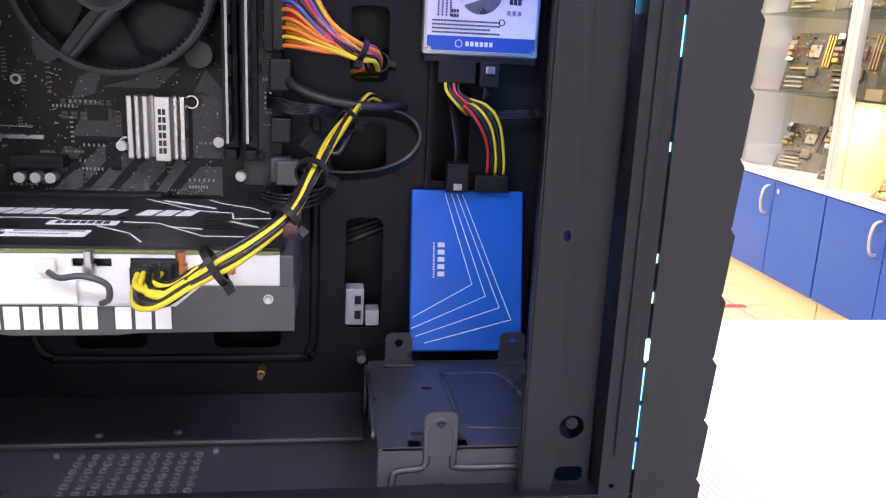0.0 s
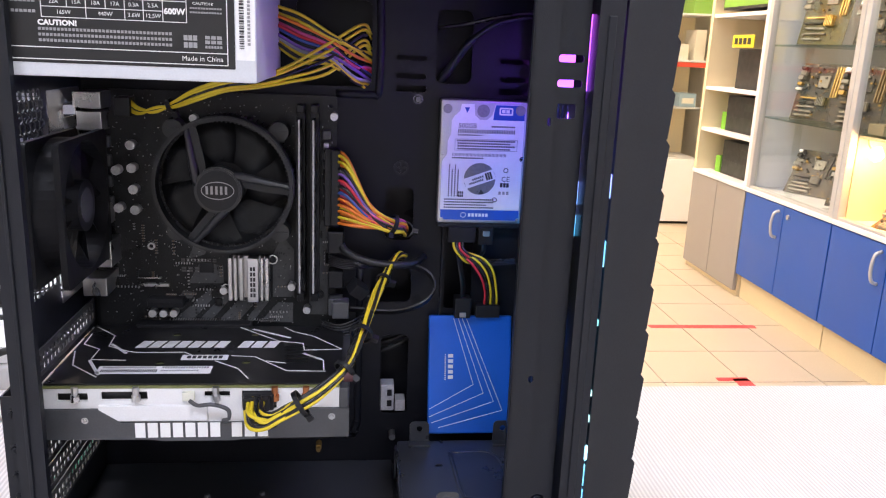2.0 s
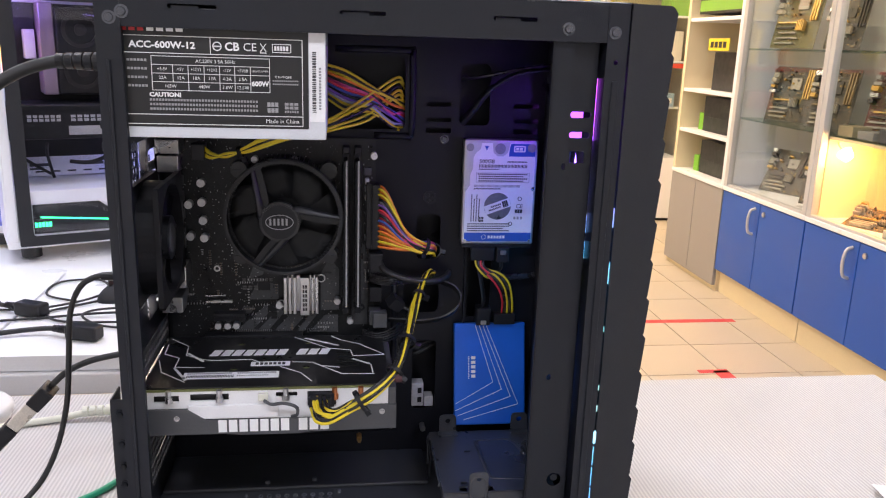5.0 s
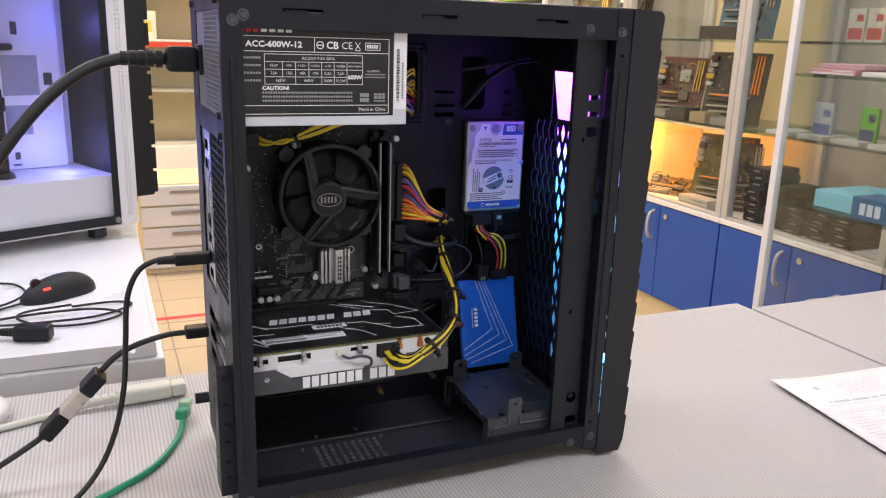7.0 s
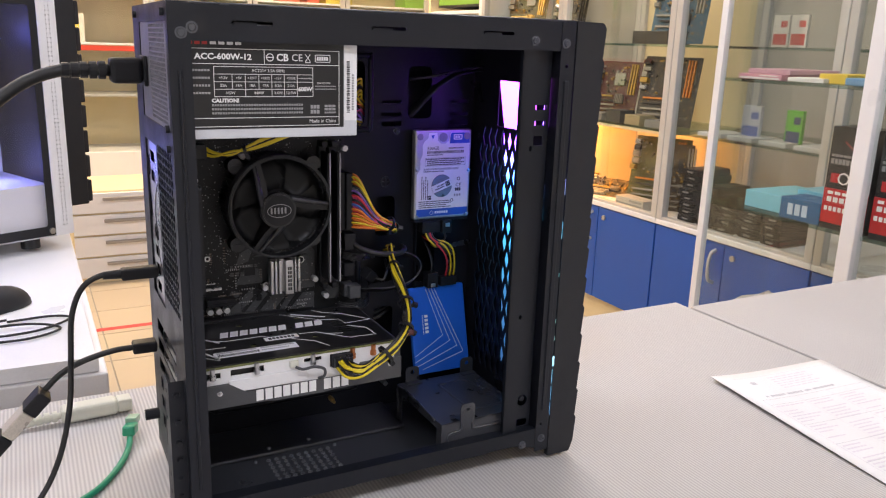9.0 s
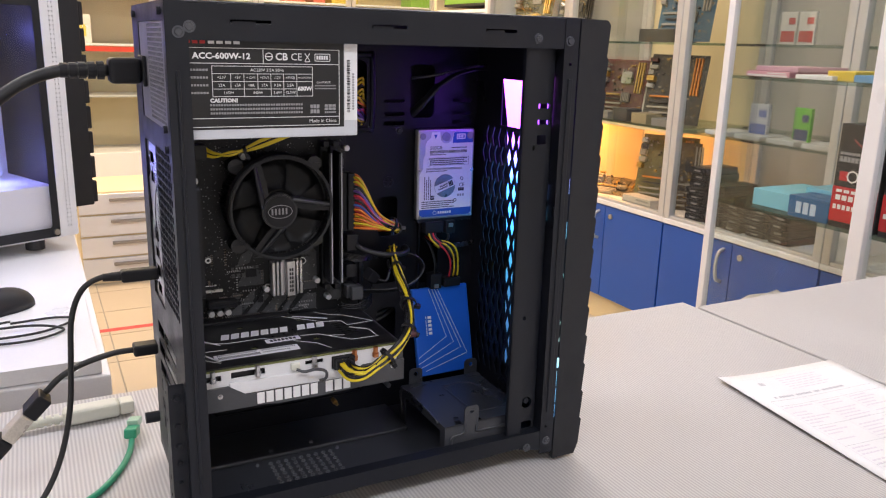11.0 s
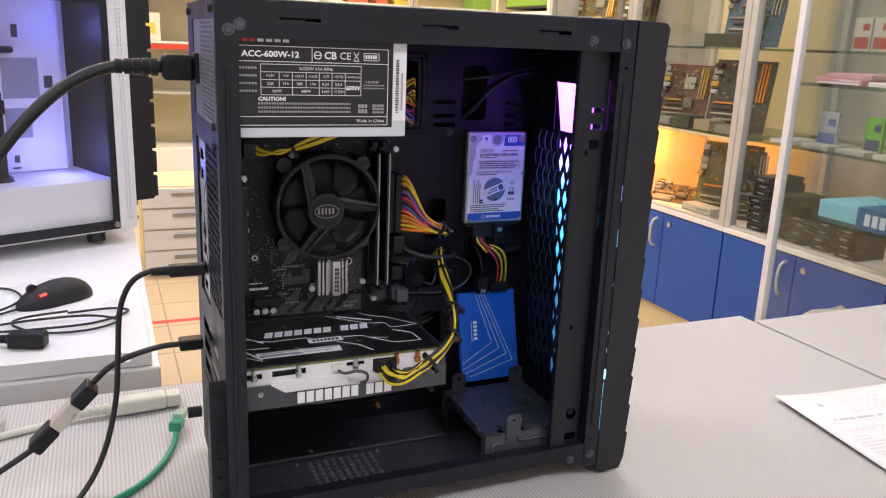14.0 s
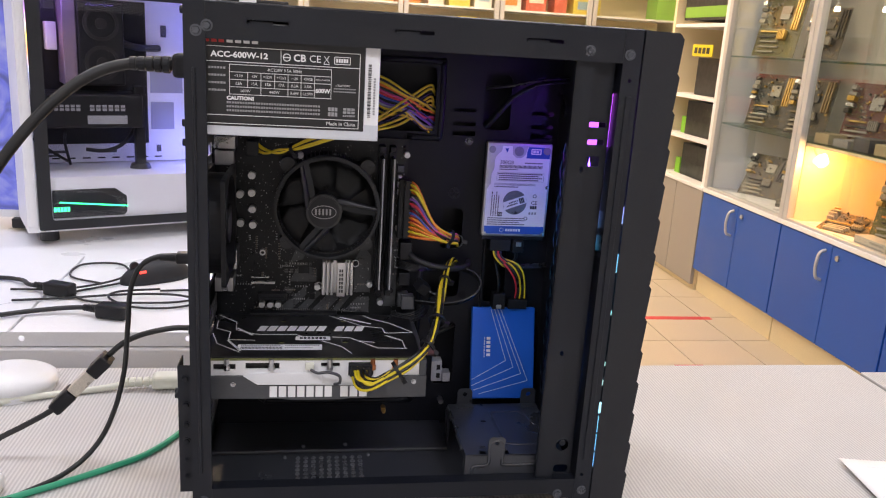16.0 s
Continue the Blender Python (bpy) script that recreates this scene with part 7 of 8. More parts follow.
# ---- paper on the counter ----
pp = thing("paper_sheet", (0.6, 0.28, 0.0), "printed white paper sheet with faint table, corner curled", "paper")
c1, ux, uy = Vector((0.470, 0.408, 0)), Vector((0.231, -0.012, 0)).normalized(), Vector((-0.03, -0.262, 0)).normalized()
b = bmesh.new()
N = 12
gridv = [[None] * (N + 1) for _ in range(N + 1)]
for i in range(N + 1):
    for j in range(N + 1):
        u, v = i / N, j / N
        z = 0.0012 + 0.004 * max(0, 1 - u * 2.2) ** 2 * max(0, 1 - v * 1.1) + 0.0015 * max(0, 0.5 - u) * 2
        gridv[i][j] = b.verts.new(c1 + ux * 0.21 * u + uy * 0.297 * v + Vector((0, 0, z)))
low = [[b.verts.new(v.co - Vector((0, 0, 0.0003))) for v in row] for row in gridv]
for i in range(N):
    for j in range(N):
        b.faces.new((gridv[i][j], gridv[i][j + 1], gridv[i + 1][j + 1], gridv[i + 1][j])).smooth = True
        b.faces.new((low[i][j], low[i + 1][j], low[i + 1][j + 1], low[i][j + 1]))
for k in range(N):
    for ga, gb, la, lb in ((gridv[k][0], gridv[k + 1][0], low[k][0], low[k + 1][0]), (gridv[k + 1][N], gridv[k][N], low[k + 1][N], low[k][N]), (gridv[0][k + 1], gridv[0][k], low[0][k + 1], low[0][k]), (gridv[N][k], gridv[N][k + 1], low[N][k], low[N][k + 1])):
        b.faces.new((ga, gb, lb, la))
bmesh.ops.recalc_face_normals(b, faces=list(b.faces))
sheet = part("sheet", b, PAPER, pp)


def onpaper(u, v):
    z = 0.0012 + 0.004 * max(0, 1 - u * 2.2) ** 2 * max(0, 1 - v * 1.1) + 0.0015 * max(0, 0.5 - u) * 2
    return c1 + ux * 0.21 * u + uy * 0.297 * v + Vector((0, 0, z + 0.0004))


def paper_bar(u0, u1, v, h, mm):
    b = bmesh.new()
    n = 6
    for k in range(n):
        a, c = u0 + (u1 - u0) * k / n, u0 + (u1 - u0) * (k + (0.8 if h > 0.005 else 1)) / n
        b.faces.new([b.verts.new(p) for p in (onpaper(a, v), onpaper(a, v + h), onpaper(c, v + h), onpaper(c, v))])
    return part("print_bar", b, mm, sheet)


PALEINK = mat("pale_grey_print", (0.52, 0.52, 0.56), 0.7, 0, 0.05)
PINKISH = mat("faint_violet_print", (0.72, 0.68, 0.74), 0.7, 0, 0.05)
for u0, u1 in ((0.15, 0.17), (0.19, 0.31), (0.33, 0.46), (0.48, 0.53), (0.55, 0.74)):
    paper_bar(u0, u1, 0.236, 0.015, PALEINK)
for k in range(6):
    paper_bar(0.38, 0.74 - 0.05 * (k % 2), 0.080 + k * 0.021, 0.006, PINKISH)
paper_bar(0.2, 0.24, 0.10, 0.028, PALEINK)
for v in (0.055, 0.27, 0.318, 0.50, 0.66, 0.80, 0.93):
    paper_bar(0.08, 0.94, v, 0.0018, PALEINK if v > 0.2 else PINKISH)
for u in (0.08, 0.36, 0.62, 0.94):
    for k in range(6):
        paper_bar(u, u + 0.0035, 0.27 + k * 0.11, 0.11, PINKISH)
rp = random.Random(8)
for k in range(26):
    v = 0.332 + k * 0.023
    for u0, wd in ((0.10, 0.24), (0.38, 0.22), (0.64, 0.28)):
        if rp.random() < 0.78:
            paper_bar(u0, u0 + wd * rp.uniform(0.35, 1.0), v, 0.0085, PINKISH)
paper_bar(0.08, 0.2, 0.955, 0.012, PALEINK)

# ---- cables and plugs behind the case ----
t = thing("mains_lead", (-0.28, 0.43, 0.40), "thick black mains lead plugged into power supply", "cable")
part("plug", B(-0.252, -0.2256, 0.446, 0.471, 0.388, 0.410, 0.004, 3), PLASTIC, t)
for k in range(5):
    part("strain_ring", cyl(bmesh.new(), (-0.258 - 0.0072 * k, 0.458 - 0.0006 * k, 0.3990), (1, 0, 0), 0.0078 - 0.0004 * k, 0.0056, 16), PLASTIC, t)
part("lead", tube(bmesh.new(), [(-0.252, 0.4585, 0.399), (-0.29, 0.455, 0.3985), (-0.325, 0.445, 0.385), (-0.362, 0.433, 0.352), (-0.400, 0.42, 0.300), (-0.440, 0.41, 0.225), (-0.490, 0.42, 0.11), (-0.54, 0.44, 0.02), (-0.62, 0.47, 0.0065)], 0.0052, 12, 10), RUBBER, t)
t = thing("usb_lead", (-0.28, 0.46, 0.21), "thin black lead looping from rear port to table", "cable")
part("plug", B(-0.2545, -0.2215, 0.4555, 0.4675, 0.2085, 0.2195, 0.002), PLASTIC, t)
part("strain_relief", cyl(bmesh.new(), (-0.262, 0.4615, 0.2142), (1, 0, 0), 0.0036, 0.016, 14, 0.0044), PLASTIC, t)
part("lead", tube(bmesh.new(), [(-0.255, 0.4615, 0.2142), (-0.272, 0.461, 0.2145), (-0.288, 0.460, 0.205), (-0.2985, 0.460, 0.180), (-0.3025, 0.459, 0.140), (-0.3070, 0.456, 0.095), (-0.3180, 0.450, 0.052), (-0.335, 0.440, 0.020), (-0.360, 0.415, 0.0045), (-0.40, 0.37, 0.0035), (-0.46, 0.28, 0.0035), (-0.52, 0.16, 0.0035)], 0.0026, 10, 9), RUBBER, t)
t = thing("video_lead", (-0.3, 0.48, 0.13), "black video lead with adapter block on its way", "cable")
part("plug", B(-0.247, -0.2245, 0.4735, 0.4895, 0.1275, 0.1385, 0.002), PLASTIC, t)
part("lead", tube(bmesh.new(), [(-0.246, 0.4815, 0.1330), (-0.265, 0.481, 0.1325), (-0.292, 0.480, 0.1265), (-0.312, 0.479, 0.117), (-0.3265, 0.478, 0.104)], 0.0029, 10, 8), RUBBER, t)
ad = pose(-0.3515, 0.476, 0.0765, 0, 0, 0) @ Matrix.Rotation(radians(-46), 4, "Y")


def along(a0, a1, w, hgt, bev=0.0015):
    b = B(a0, a1, -w / 2, w / 2, -hgt / 2, hgt / 2, bev)
    bmesh.ops.transform(b, matrix=ad, verts=list(b.verts))
    return b


part("adapter_socket", along(0.014, 0.036, 0.021, 0.014), PLASTIC, t)
part("adapter_body", along(-0.014, 0.0138, 0.0195, 0.0125), mat("champagne_adapter_shell", (0.55, 0.5, 0.43), 0.35, 0.3), t)
part("adapter_plug", along(-0.042, -0.0142, 0.021, 0.0145, 0.003), PLASTIC, t)
part("lead", tube(bmesh.new(), [ad @ Vector((-0.042, 0, 0)), (-0.398, 0.474, 0.036), (-0.425, 0.470, 0.022), (-0.46, 0.46, 0.008), (-0.53, 0.43, 0.004), (-0.66, 0.38, 0.004)], 0.003, 10, 8), RUBBER, t)
t = thing("network_cable", (-0.3, 0.45, 0.0), "green network cable with clear plug on the counter", "cable")
part("plug", B(-0.006, 0.006, -0.010, 0.010, -0.004, 0.004, 0.001, m=pose(-0.2440, 0.566, 0.0165, -12, 0, -18)), mat("clear_plug_plastic", (0.4, 0.6, 0.45), 0.2, 0, 0.1), t)
part("boot", B(-0.0065, 0.0065, -0.014, 0.008, -0.0055, 0.0055, 0.002, m=pose(-0.2475, 0.552, 0.0130, -12, 0, -18)), GREENC, t)
part("lead", tube(bmesh.new(), [(-0.249, 0.545, 0.0105), (-0.254, 0.522, 0.0055), (-0.266, 0.492, 0.0036), (-0.288, 0.456, 0.0035), (-0.318, 0.430, 0.0035), (-0.358, 0.402, 0.0035), (-0.41, 0.37, 0.0035), (-0.50, 0.32, 0.0035)], 0.0032, 10, 9), GREENC, t)
t = thing("cream_mains_lead", (-0.33, 0.62, 0.0), "cream mains lead lying on the counter", "cable")
part("plug", B(-0.030, 0.030, -0.011, 0.011, -0.009, 0.009, 0.005, 3, m=pose(-0.284, 0.624, 0.0105, 0, 0, 4)), CREAMC, t)
part("plug_tip", B(0.0, 0.016, -0.0095, 0.0095, -0.0075, 0.0075, 0.002, 2, m=pose(-0.2545, 0.626, 0.0105, 0, 0, 4)), CREAMC, t)
for k in range(4):
    part("strain_ring", cyl(bmesh.new(), (-0.320 - 0.008 * k, 0.6215 - 0.0008 * k, 0.0095), (1, 0.06, 0), 0.0062, 0.0055, 14), CREAMC, t)
part("lead", tube(bmesh.new(), [(-0.312, 0.622, 0.0095), (-0.345, 0.619, 0.0075), (-0.375, 0.612, 0.0045), (-0.43, 0.596, 0.0042), (-0.52, 0.56, 0.0042), (-0.7, 0.48, 0.0042)], 0.004, 10, 8), CREAMC, t)
# white gadget pieces at the counter's edge
b = bmesh.new()
bmesh.ops.create_uvsphere(b, u_segments=32, v_segments=16, radius=1)
for v in b.verts:
    v.co = Vector((-0.475 + v.co.x * 0.052, 0.625 + v.co.y * 0.045, max(0.0005, 0.012 + v.co.z * 0.018)))
for f in b.faces:
    f.smooth = True
t = thing("white_gadget", (-0.475, 0.625, 0), "rounded white plastic gadget on the counter", "gadget")
part("shell", b, WHITESHROUD, t)
part("foot_ring", ring(bmesh.new(), (-0.475, 0.625, 0.003), (0, 0, 1), 0.042, 0.047, 0.006, 40), WHITESHROUD, t)
t = thing("white_gadget", (-0.435, 0.378, 0), "small white plastic block on the counter", "gadget")
part("shell", B(-0.465, -0.405, 0.35, 0.405, 0.0005, 0.018, 0.006, 3), WHITESHROUD, t)

# ---- white table: mouse and leads ----
WT = 0.0045
t = thing("computer_mouse", (-0.39, 1.06, WT), "black gaming mouse with red light on the white table", "mouse")
b = bmesh.new()
bmesh.ops.create_uvsphere(b, u_segments=28, v_segments=16, radius=1)
mm = pose(-0.390, 1.058, WT, 0, 0, 32)
for v in b.verts:
    x, y, z = v.co
    wid = 0.030 * (1 - 0.18 * max(0, 0.6 - abs(x)))
    v.co = mm @ Vector((x * 0.062, y * wid, max(0.0, z) * (0.036 + 0.004 * x)))
for f in b.faces:
    f.smooth = True
part("shell", b, MATTE, t)
part("red_light", B(-0.006, 0.006, -0.002, 0.002, -0.0012, 0.0012, 0.0006, m=mm @ pose(-0.030, -0.0215, 0.0225, 55, 0, 12)), glow("red_glow", (1.0, 0.05, 0.03), 2.5), t)
part("wheel", cyl(bmesh.new(), mm @ Vector((-0.036, 0, 0.028)), (0.5, -0.8, 0), 0.008, 0.006, 18), RUBBER, t)
loops = [[(-0.44, 1.02, 0.004), (-0.47, 1.00, 0.003), (-0.50, 0.97, 0.003), (-0.47, 0.93, 0.003), (-0.40, 0.92, 0.004), (-0.33, 0.93, 0.003), (-0.285, 0.97, 0.003), (-0.31, 0.99, 0.003), (-0.37, 0.985, 0.003)],
         [(-0.37, 0.985, 0.006), (-0.43, 0.97, 0.006), (-0.44, 0.94, 0.006), (-0.40, 0.905, 0.003), (-0.34, 0.90, 0.003), (-0.30, 0.93, 0.003), (-0.34, 0.955, 0.006), (-0.42, 0.955, 0.006), (-0.50, 0.945, 0.003), (-0.58, 0.93, 0.003)],
         [(-0.47, 1.02, 0.003), (-0.53, 1.06, 0.003), (-0.53, 1.13, 0.003), (-0.47, 1.14, 0.003), (-0.44, 1.08, 0.004), (-0.46, 1.02, 0.006), (-0.52, 0.98, 0.006), (-0.60, 0.985, 0.003)]]
part("lead", tube(bmesh.new(), [(x, y, z + WT) for x, y, z in loops[0]], 0.0019, 8, 9), RUBBER, t)
for lp in loops[1:]:
    c = thing("loose_lead", (lp[0][0], lp[0][1], WT), "thin black lead coiled on the white table", "cable", "loose leads")
    part("lead", tube(bmesh.new(), [(x, y, z + WT) for x, y, z in lp], 0.0019, 8, 9), RUBBER, c)
for (px, py, rz, far) in ((-0.415, 0.862, -18, (-0.62, 0.84)), (-0.52, 0.965, -25, (-0.66, 1.04))):
    c = thing("loose_mains_plug", (px, py, WT), "black mains plug lying on the white table", "plug", "loose plugs")
    pm = pose(px, py, WT + 0.011, 0, 0, rz)
    part("plug", B(-0.024, 0.024, -0.012, 0.012, -0.0105, 0.0105, 0.004, 3, m=pm), PLASTIC, c)
    for k in range(4):
        part("strain_ring", cyl(bmesh.new(), pm @ Vector((-0.027 - 0.006 * k, 0, 0)), pm.to_3x3() @ Vector((1, 0, 0)), 0.0062 - 0.0004 * k, 0.0046, 14), PLASTIC, c)
    e = pm @ Vector((-0.024, 0, 0))
    part("lead", tube(bmesh.new(), [e, pm @ Vector((-0.06, 0.002, -0.002)), ((e.x + far[0]) / 2, (e.y + far[1]) / 2 + 0.02, WT + 0.006), (far[0], far[1], WT + 0.004), (far[0] - 0.15, far[1] - 0.05, WT + 0.004)], 0.0036, 10, 8), RUBBER, c)

# ---- white glass-sided computer on the white table ----
W = Matrix.Translation((-0.665, 1.272, WT)) @ Matrix.Rotation(radians(24), 4, "Z")
LEN, DEP, HGT = 0.43, 0.215, 0.50
wp = thing("white_computer", (0, 0, 0), "white computer with dark glass side, lit violet inside", "computer case")
PALE = mat("white_case_steel", (0.84, 0.84, 0.87), 0.4, 0, 0.05, 12, 600, 0.03)
part("bottom", B(0, LEN, 0, DEP, 0.022, 0.034, 0.001), PALE, wp)
part("top", B(0, LEN, 0, DEP, HGT - 0.012, HGT, 0.001), PALE, wp)
part("far_side", B(0.001, LEN - 0.001, DEP - 0.003, DEP, 0.034, HGT - 0.012), PALE, wp)
part("rear_panel", B(0, 0.003, 0.001, DEP - 0.003, 0.034, HGT - 0.012), PALE, wp)
part("rear_edge", B(0.003, 0.019, 0.0, 0.006, 0.034, HGT - 0.012, 0.001), PALE, wp)
dots = [ngon(-0.02 - 0.009 * i, 0.05 + 0.009 * j, 0.0022, 6) for i in range(3) for j in range(48)]
fm = Matrix(((0, 0, 1, LEN), (-1, 0, 0, 0), (0, 1, 0, 0), (0, 0, 0, 1)))
part("front_panel", plate([(-0.001, 0.034), (-DEP + 0.001, 0.034), (-DEP + 0.001, HGT - 0.012), (-0.001, HGT - 0.012)], dots, 0.003, fm), PALE, wp)
part("front_backing", B(LEN - 0.012, LEN - 0.008, 0.004, DEP - 0.004, 0.034, HGT - 0.013), MATTE, wp)
part("tray", B(0.004, LEN - 0.04, DEP - 0.045, DEP - 0.042, 0.13, HGT - 0.013), PALE, wp)
part("shroud", B(0.004, LEN - 0.013, 0.006, DEP - 0.004, 0.034, 0.128, 0.001), PALE, wp, "white power supply shroud")
br = part("black_border", plate(rrect(0.020, LEN - 0.013, 0.026, HGT - 0.002, 0.004), [rrect(0.044, LEN - 0.027, 0.045, HGT - 0.03, 0.006)], 0.001, facing_near(-0.0045)), MATTE, wp, "black printed glass border")
g = part("glass_side", B(0.021, LEN - 0.014, -0.0043, -0.0005, 0.027, HGT - 0.003), SIDEGLASS, wp)
g.visible_shadow = False
part("front_strip", plate(rrect(LEN - 0.012, LEN + 0.024, 0.024, HGT, 0.003), [ngon(LEN + 0.004 + 0.0065 * i, 0.045 + 0.0085 * j, 0.0017, 6) for i in range(2) for j in range(52)], 0.004, facing_near(-0.0045)), PALE, wp, "white perforated front strip")
part("front_edge", B(LEN, LEN + 0.024, 0.0002, DEP, 0.024, HGT, 0.003), PALE, wp)
for x in (0.04, LEN - 0.05):
    for y in (0.03, DEP - 0.03):
        part("foot", cyl(bmesh.new(), (x, y, 0.011), (0, 0, 1), 0.018, 0.022, 20), RUBBER, wp)
part("corner_screw", cyl(bmesh.new(), (LEN - 0.021, -0.007, 0.036), (0, -1, 0), 0.006, 0.005, 18), STEEL, wp)
part("board", B(0.03, 0.268, DEP - 0.049, DEP - 0.046, 0.17, 0.47), PCB, wp)
part("cooler", B(0.118, 0.205, 0.075, DEP - 0.05, 0.300, 0.462, 0.004), PLASTIC, wp)
for z in (0.345, 0.422):
    part("cooler_fan", ring(bmesh.new(), (0.162, 0.073, z), (0, -1, 0), 0.027, 0.034, 0.005, 32), RUBBER, wp)
    part("cooler_hub", cyl(bmesh.new(), (0.162, 0.073, z), (0, -1, 0), 0.011, 0.005, 20), RUBBER, wp)
part("cooler_plate", B(0.092, 0.117, 0.080, DEP - 0.055, 0.300, 0.470, 0.002), mat("dull_pink_alloy", (0.26, 0.20, 0.27), 0.45, 0.5), wp)
part("board_block", B(0.068, 0.088, 0.130, DEP - 0.049, 0.365, 0.420, 0.002), SILVER, wp)
for k, (x, z) in enumerate(((0.045, 0.41), (0.045, 0.385), (0.042, 0.33), (0.21, 0.44), (0.21, 0.40))):
    part("board_part", cyl(bmesh.new(), (x, DEP - 0.056, z), (0, -1, 0), 0.005, 0.014, 14), SILVER, wp)
# Slits are dark plates on the tray, coloured as shaded openings.
for k in range(9):
    part("tray_slit", B(0.04 + k * 0.030, 0.056 + k * 0.030, DEP - 0.0462, DEP - 0.0448, 0.1375, 0.1405), PLASTIC, wp)
for a in ((0.06, 0.10, 0.150, 0.156), (0.06, 0.085, 0.143, 0.147), (0.16, 0.20, 0.150, 0.156), (0.355, 0.372, 0.30, 0.325), (0.30, 0.312, 0.40, 0.425), (0.285, 0.295, 0.150, 0.165)):
    part("tray_slit", B(a[0], a[1], DEP - 0.0462, DEP - 0.0448, a[2], a[3], 0.0003), GPUDARK, wp)
part("inner_lead", tube(bmesh.new(), [(0.09, 0.10, 0.205), (0.09, 0.12, 0.18), (0.10, 0.13, 0.132)], 0.003, 8, 5), RUBBER, wp)
part("inner_lead", tube(bmesh.new(), [(0.03, 0.11, 0.19), (0.06, 0.12, 0.165), (0.095, 0.13, 0.140)], 0.003, 8, 5), RUBBER, wp)
part("rear_fan", ring(bmesh.new(), (0.016, 0.10, 0.38), (1, 0, 0), 0.050, 0.060, 0.024, 40), glow_ramp("fan_glow", [(0.0, (0.1, 0.6, 1.0)), (0.4, (0.9, 0.3, 0.1)), (0.7, (0.9, 0.8, 0.1)), (1.0, (0.7, 0.1, 0.9))], 0.31, 0.44, 3.0), wp, "glowing coloured fan ring")
card = part("graphics_card", B(0.02, 0.232, 0.05, DEP - 0.05, 0.218, 0.284, 0.003), PLASTIC, wp)
bars("brand_mark", 0.055, 0.115, 0.252, 0.264, 6, facing_near(0.0492), GREYPRINT, card)
bars("brand_mark", 0.130, 0.200, 0.252, 0.264, 6, facing_near(0.0492), GREYPRINT, card)
part("card_plate", B(0.125, 0.200, 0.0485, 0.0498, 0.226, 0.243), GREYPRINT, card)
part("support_post", B(0.222, 0.242, 0.08, 0.10, 0.128, 0.30, 0.002), PLASTIC, wp)
part("support_foot", cyl(bmesh.new(), (0.232, 0.09, 0.133), (0, 0, 1), 0.022, 0.010, 24, 0.018), PLASTIC, wp)
part("support_arm", B(0.16, 0.245, 0.076, 0.08, 0.258, 0.285, 0.002), PLASTIC, wp)
part("inner_lead", tube(bmesh.new(), [(0.13, 0.12, 0.165), (0.165, 0.11, 0.163), (0.195, 0.10, 0.175), (0.215, 0.10, 0.195), (0.225, 0.11, 0.21)], 0.004, 10, 6), RUBBER, wp)
part("inner_lead", tube(bmesh.new(), [(0.20, 0.14, 0.39), (0.235, 0.13, 0.378), (0.27, 0.15, 0.376), (0.295, 0.168, 0.376)], 0.007, 10, 6), RUBBER, wp)
# Cutouts are grey plates; the shade inside them is painted as colour.
for a in ((0.275, 0.325, 0.20, 0.26), (0.275, 0.345, 0.28, 0.36)):
    part("tray_cutout", B(a[0], a[1], DEP - 0.0465, DEP - 0.0445, a[2], a[3], 0.0005), mat("shadow_grey_steel", (0.35, 0.35, 0.42), 0.5), wp)
sc = part("screen_panel", plate([(0.046, 0.047), (0.178, 0.047), (0.184, 0.054), (0.184, 0.086), (0.162, 0.103), (0.046, 0.103)], [], 0.001, facing_near(0.0045)), MATTE, wp, "dark shroud window with coloured bars")
part("green_bar", B(0.050, 0.178, 0.0030, 0.0034, 0.083, 0.086, m=Matrix.Translation((0, 0, 0)) @ Matrix.Rotation(radians(6), 4, "Y")), glow("green_glow", (0.05, 1.0, 0.35), 2.5), sc)
bars("green_mark", 0.048, 0.078, 0.060, 0.069, 5, facing_near(0.0033), bpy.data.materials["green_glow"], sc, 0.75, False)
wp.matrix_basis = W
VIO = glow("violet_strip", (0.36, 0.30, 1.0), 6.0)
part("light_strip", B(0.30, LEN - 0.016, 0.02, 0.026, HGT - 0.020, HGT - 0.0135), VIO, wp, "glowing violet strip")
wp.children[-1].matrix_parent_inverse = Matrix.Identity(4)
for (x, y, z, e, c) in ((0.38, 0.09, 0.42, 0.17, (0.20, 0.22, 1.0)), (0.35, 0.08, 0.17, 0.36, (0.24, 0.27, 1.0)), (0.06, 0.06, 0.46, 0.16, (0.42, 0.30, 1.0))):
    point_lamp("white_computer_light", W @ Vector((x, y, z)), e, c, 0.02)

# black tower beyond it
bt = thing("black_tower", (-0.2, 1.86, WT), "plain black computer tower beyond the white one", "computer case")
Wb = Matrix.Translation((-0.595, 1.62, WT)) @ Matrix.Rotation(radians(24), 4, "Z")
b = B(0, 0.44, 0, 0.2, 0.015, 0.50, 0.003)
bmesh.ops.transform(b, matrix=Wb, verts=list(b.verts))
part("shell", b, MATTE, bt)
for k in range(8):
    b = B(0.44, 0.452, 0.004, 0.196, 0.02 + k * 0.06, 0.073 + k * 0.06, 0.003)
    bmesh.ops.transform(b, matrix=Wb, verts=list(b.verts))
    part("front_slat", b, MATTE, bt)
for x in (0.05, 0.39):
    for y in (0.03, 0.17):
        b = cyl(bmesh.new(), (x, y, 0.0075), (0, 0, 1), 0.016, 0.015, 16)
        bmesh.ops.transform(b, matrix=Wb, verts=list(b.verts))
        part("foot", b, RUBBER, bt)

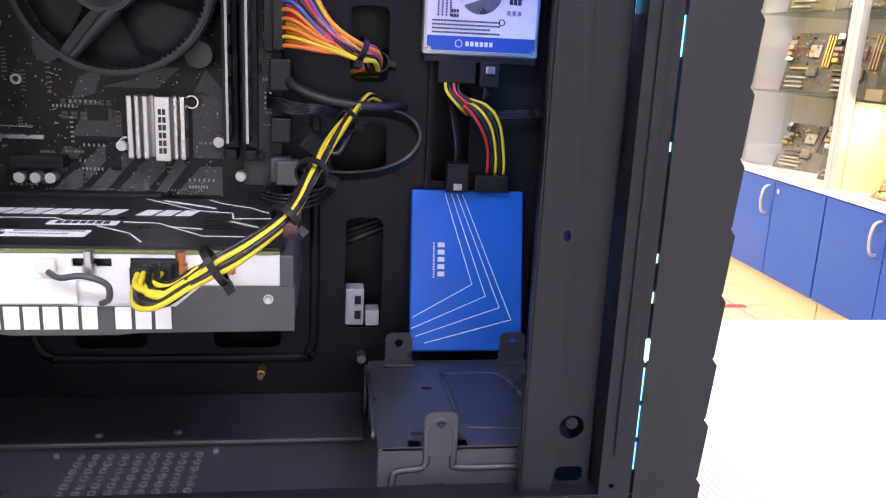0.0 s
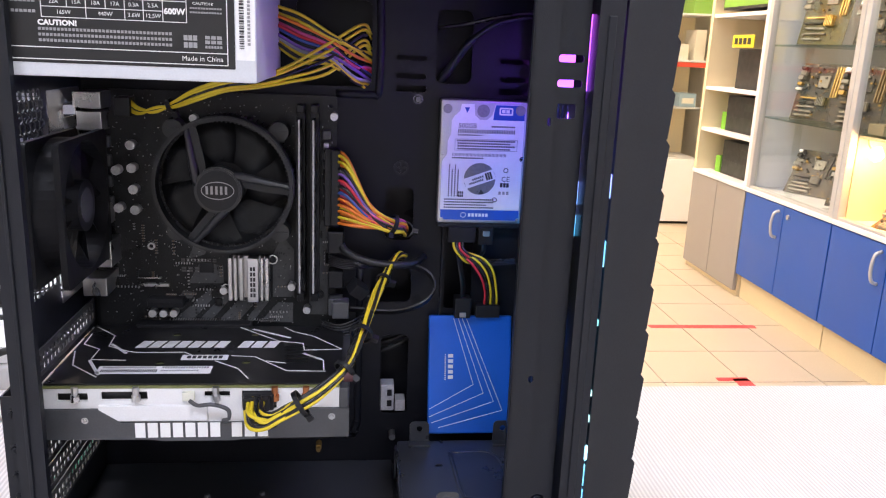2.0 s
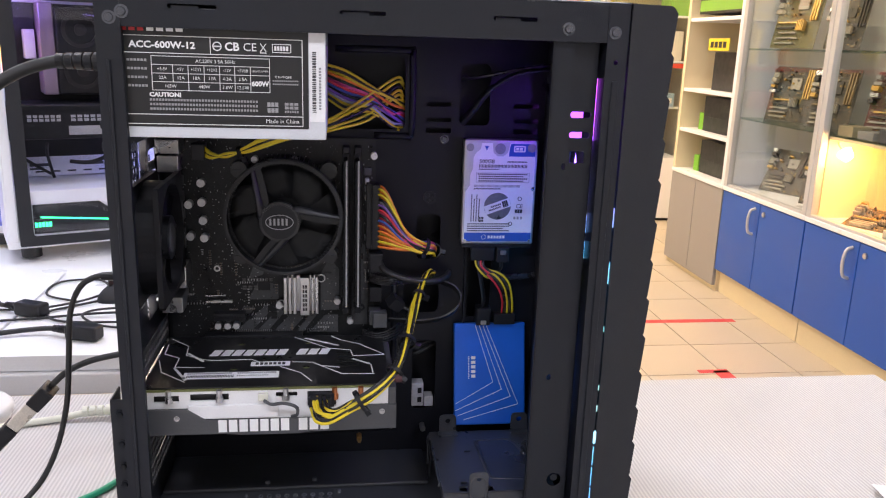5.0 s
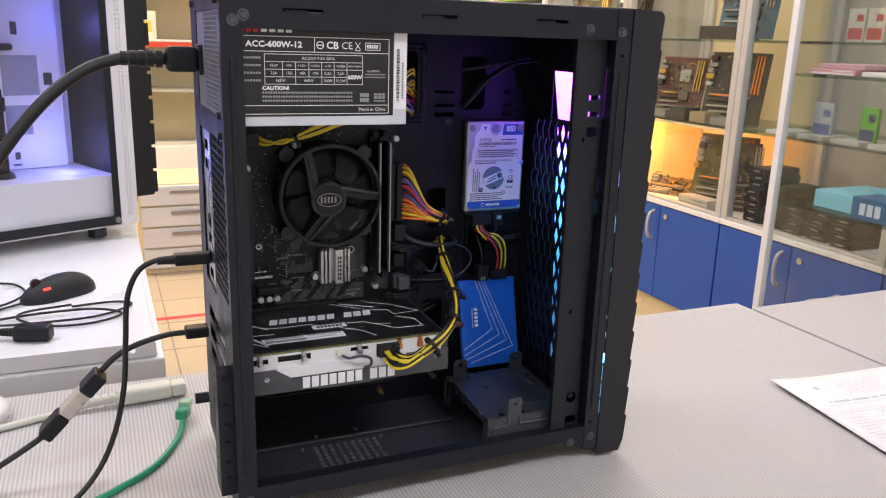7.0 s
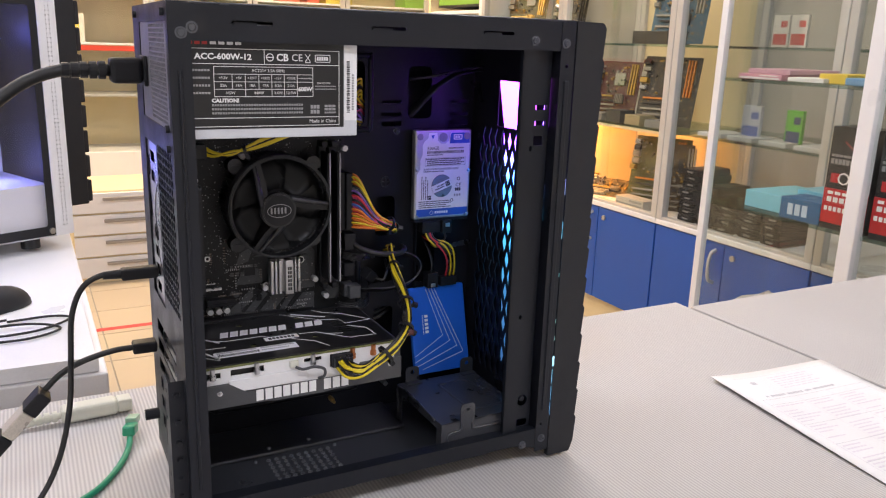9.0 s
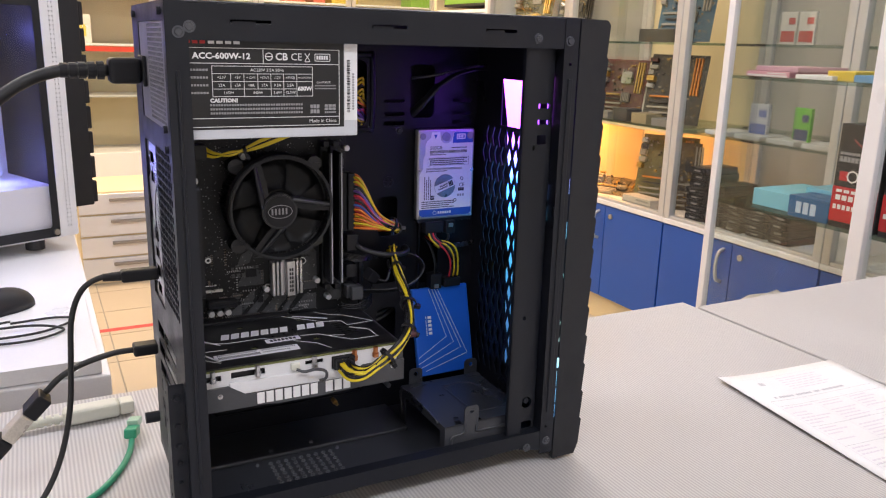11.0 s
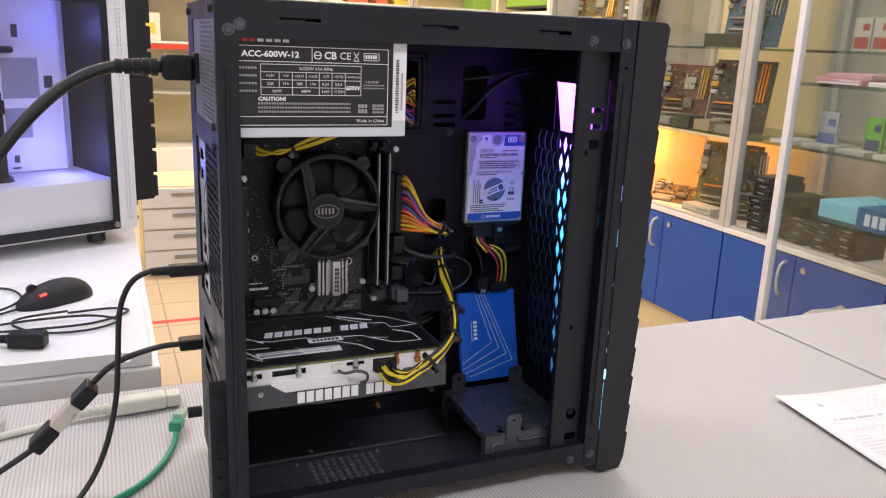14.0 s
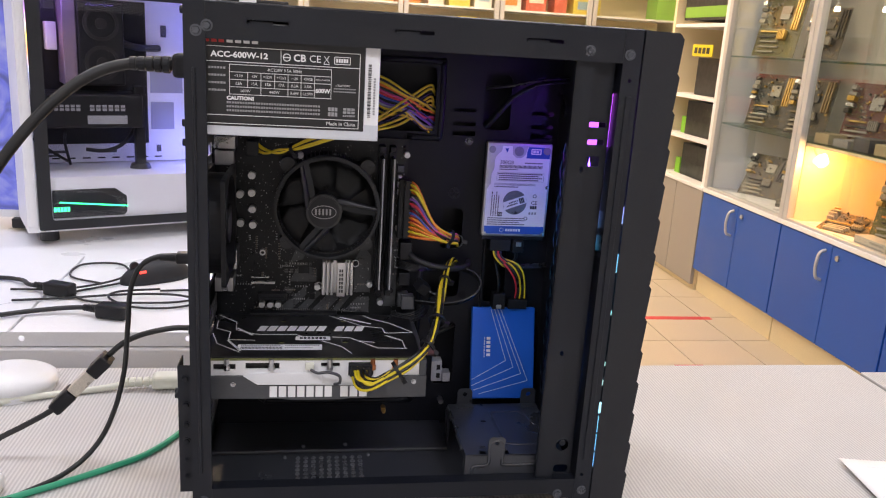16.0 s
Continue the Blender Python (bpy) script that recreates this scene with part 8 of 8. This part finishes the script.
# upright coloured glass panel at the far end of the white table
rp = thing("lit_panel", (-0.82, 1.42, WT), "upright glass panel glowing blue and pink", "light panel")
RG = bpy.data.materials.new("iridescent_glow")
RG.use_nodes = True
nt = RG.node_tree
tc = nt.nodes.new("ShaderNodeTexCoord")
nz = nt.nodes.new("ShaderNodeTexNoise")
nz.inputs["Scale"].default_value, nz.inputs["Detail"].default_value, nz.inputs["Distortion"].default_value = 13.0, 5, 1.5
cr = nt.nodes.new("ShaderNodeValToRGB")
for e, (p, c) in zip([cr.color_ramp.elements[0], cr.color_ramp.elements[1], cr.color_ramp.elements.new(0.5)], ((0.34, (0.03, 0.05, 0.30)), (0.66, (0.35, 0.85, 0.95)), (0.5, (0.14, 0.18, 0.85)))):
    e.position, e.color = p, (*c, 1)
nt.links.new(tc.outputs["Object"], nz.inputs["Vector"])
nt.links.new(nz.outputs["Fac"], cr.inputs["Fac"])
pb = nt.nodes["Principled BSDF"]
nt.links.new(cr.outputs["Color"], pb.inputs["Emission Color"])
pb.inputs["Emission Strength"].default_value = 0.55
pb.inputs["Base Color"].default_value = (0.1, 0.1, 0.2, 1)
part("glass", B(-1.02, -0.70, 1.42, 1.426, WT + 0.03, 0.56, 0.001), RG, rp)
part("frame", plate(rrect(-1.03, -0.69, WT + 0.02, 0.57, 0.004), [rrect(-1.015, -0.705, WT + 0.035, 0.555, 0.003)], 0.012, facing_near(1.416)), WHITEDESK, rp)
for x in (-1.0, -0.74):
    part("foot", B(x, x + 0.03, 1.40, 1.46, WT, WT + 0.02, 0.002), RUBBER, rp)

# ---- floor tiles and tape ----
tile = None
TS = 0.30
tb = bmesh.new()
box(tb, -TS / 2 + 0.0025, TS / 2 - 0.0025, -TS / 2 + 0.0025, TS / 2 - 0.0025, FLOOR - 0.004, FLOOR, 0.0008, 1)
tme = bpy.data.meshes.new("tile")
tb.to_mesh(tme)
tb.free()
tme.materials.append(TILEM)
for i in range(-9, 9):
    for j in range(4, 20):
        x, y = 0.04 + i * TS, -0.17 + j * TS
        if RX0 + 0.15 < x < RX1 - 0.15 and y < RY1 - 0.15:
            o = new("tile", tme)
            o.location = (x, y, 0)
            o.parent = floor
rest = bmesh.new()
for i in range(-9, 9):
    for j in range(-7, 4):
        x, y = 0.04 + i * TS, -0.17 + j * TS
        if RX0 + 0.15 < x < RX1 - 0.15 and y > RY0 + 0.15:
            box(rest, x - TS / 2 + 0.0025, x + TS / 2 - 0.0025, y - TS / 2 + 0.0025, y + TS / 2 - 0.0025, FLOOR - 0.004, FLOOR)
part("floor_tiling", rest, TILEM, floor)["kind"] = "stuff"
for a in ((-0.5, 0.16, 3.02, 3.055), (1.05, 1.24, 2.985, 3.0), (1.25, 1.73, 2.945, 2.985), (1.3, 1.42, 2.39, 2.42), (1.36, 1.42, 2.33, 2.41), (1.0, 1.2, 4.05, 4.08)):
    solid("floor_tape", B(a[0], a[1], a[2], a[3], FLOOR, FLOOR + 0.0006), TAPE, "worn strip of red tape on floor", "tape", "floor tape", "structure")
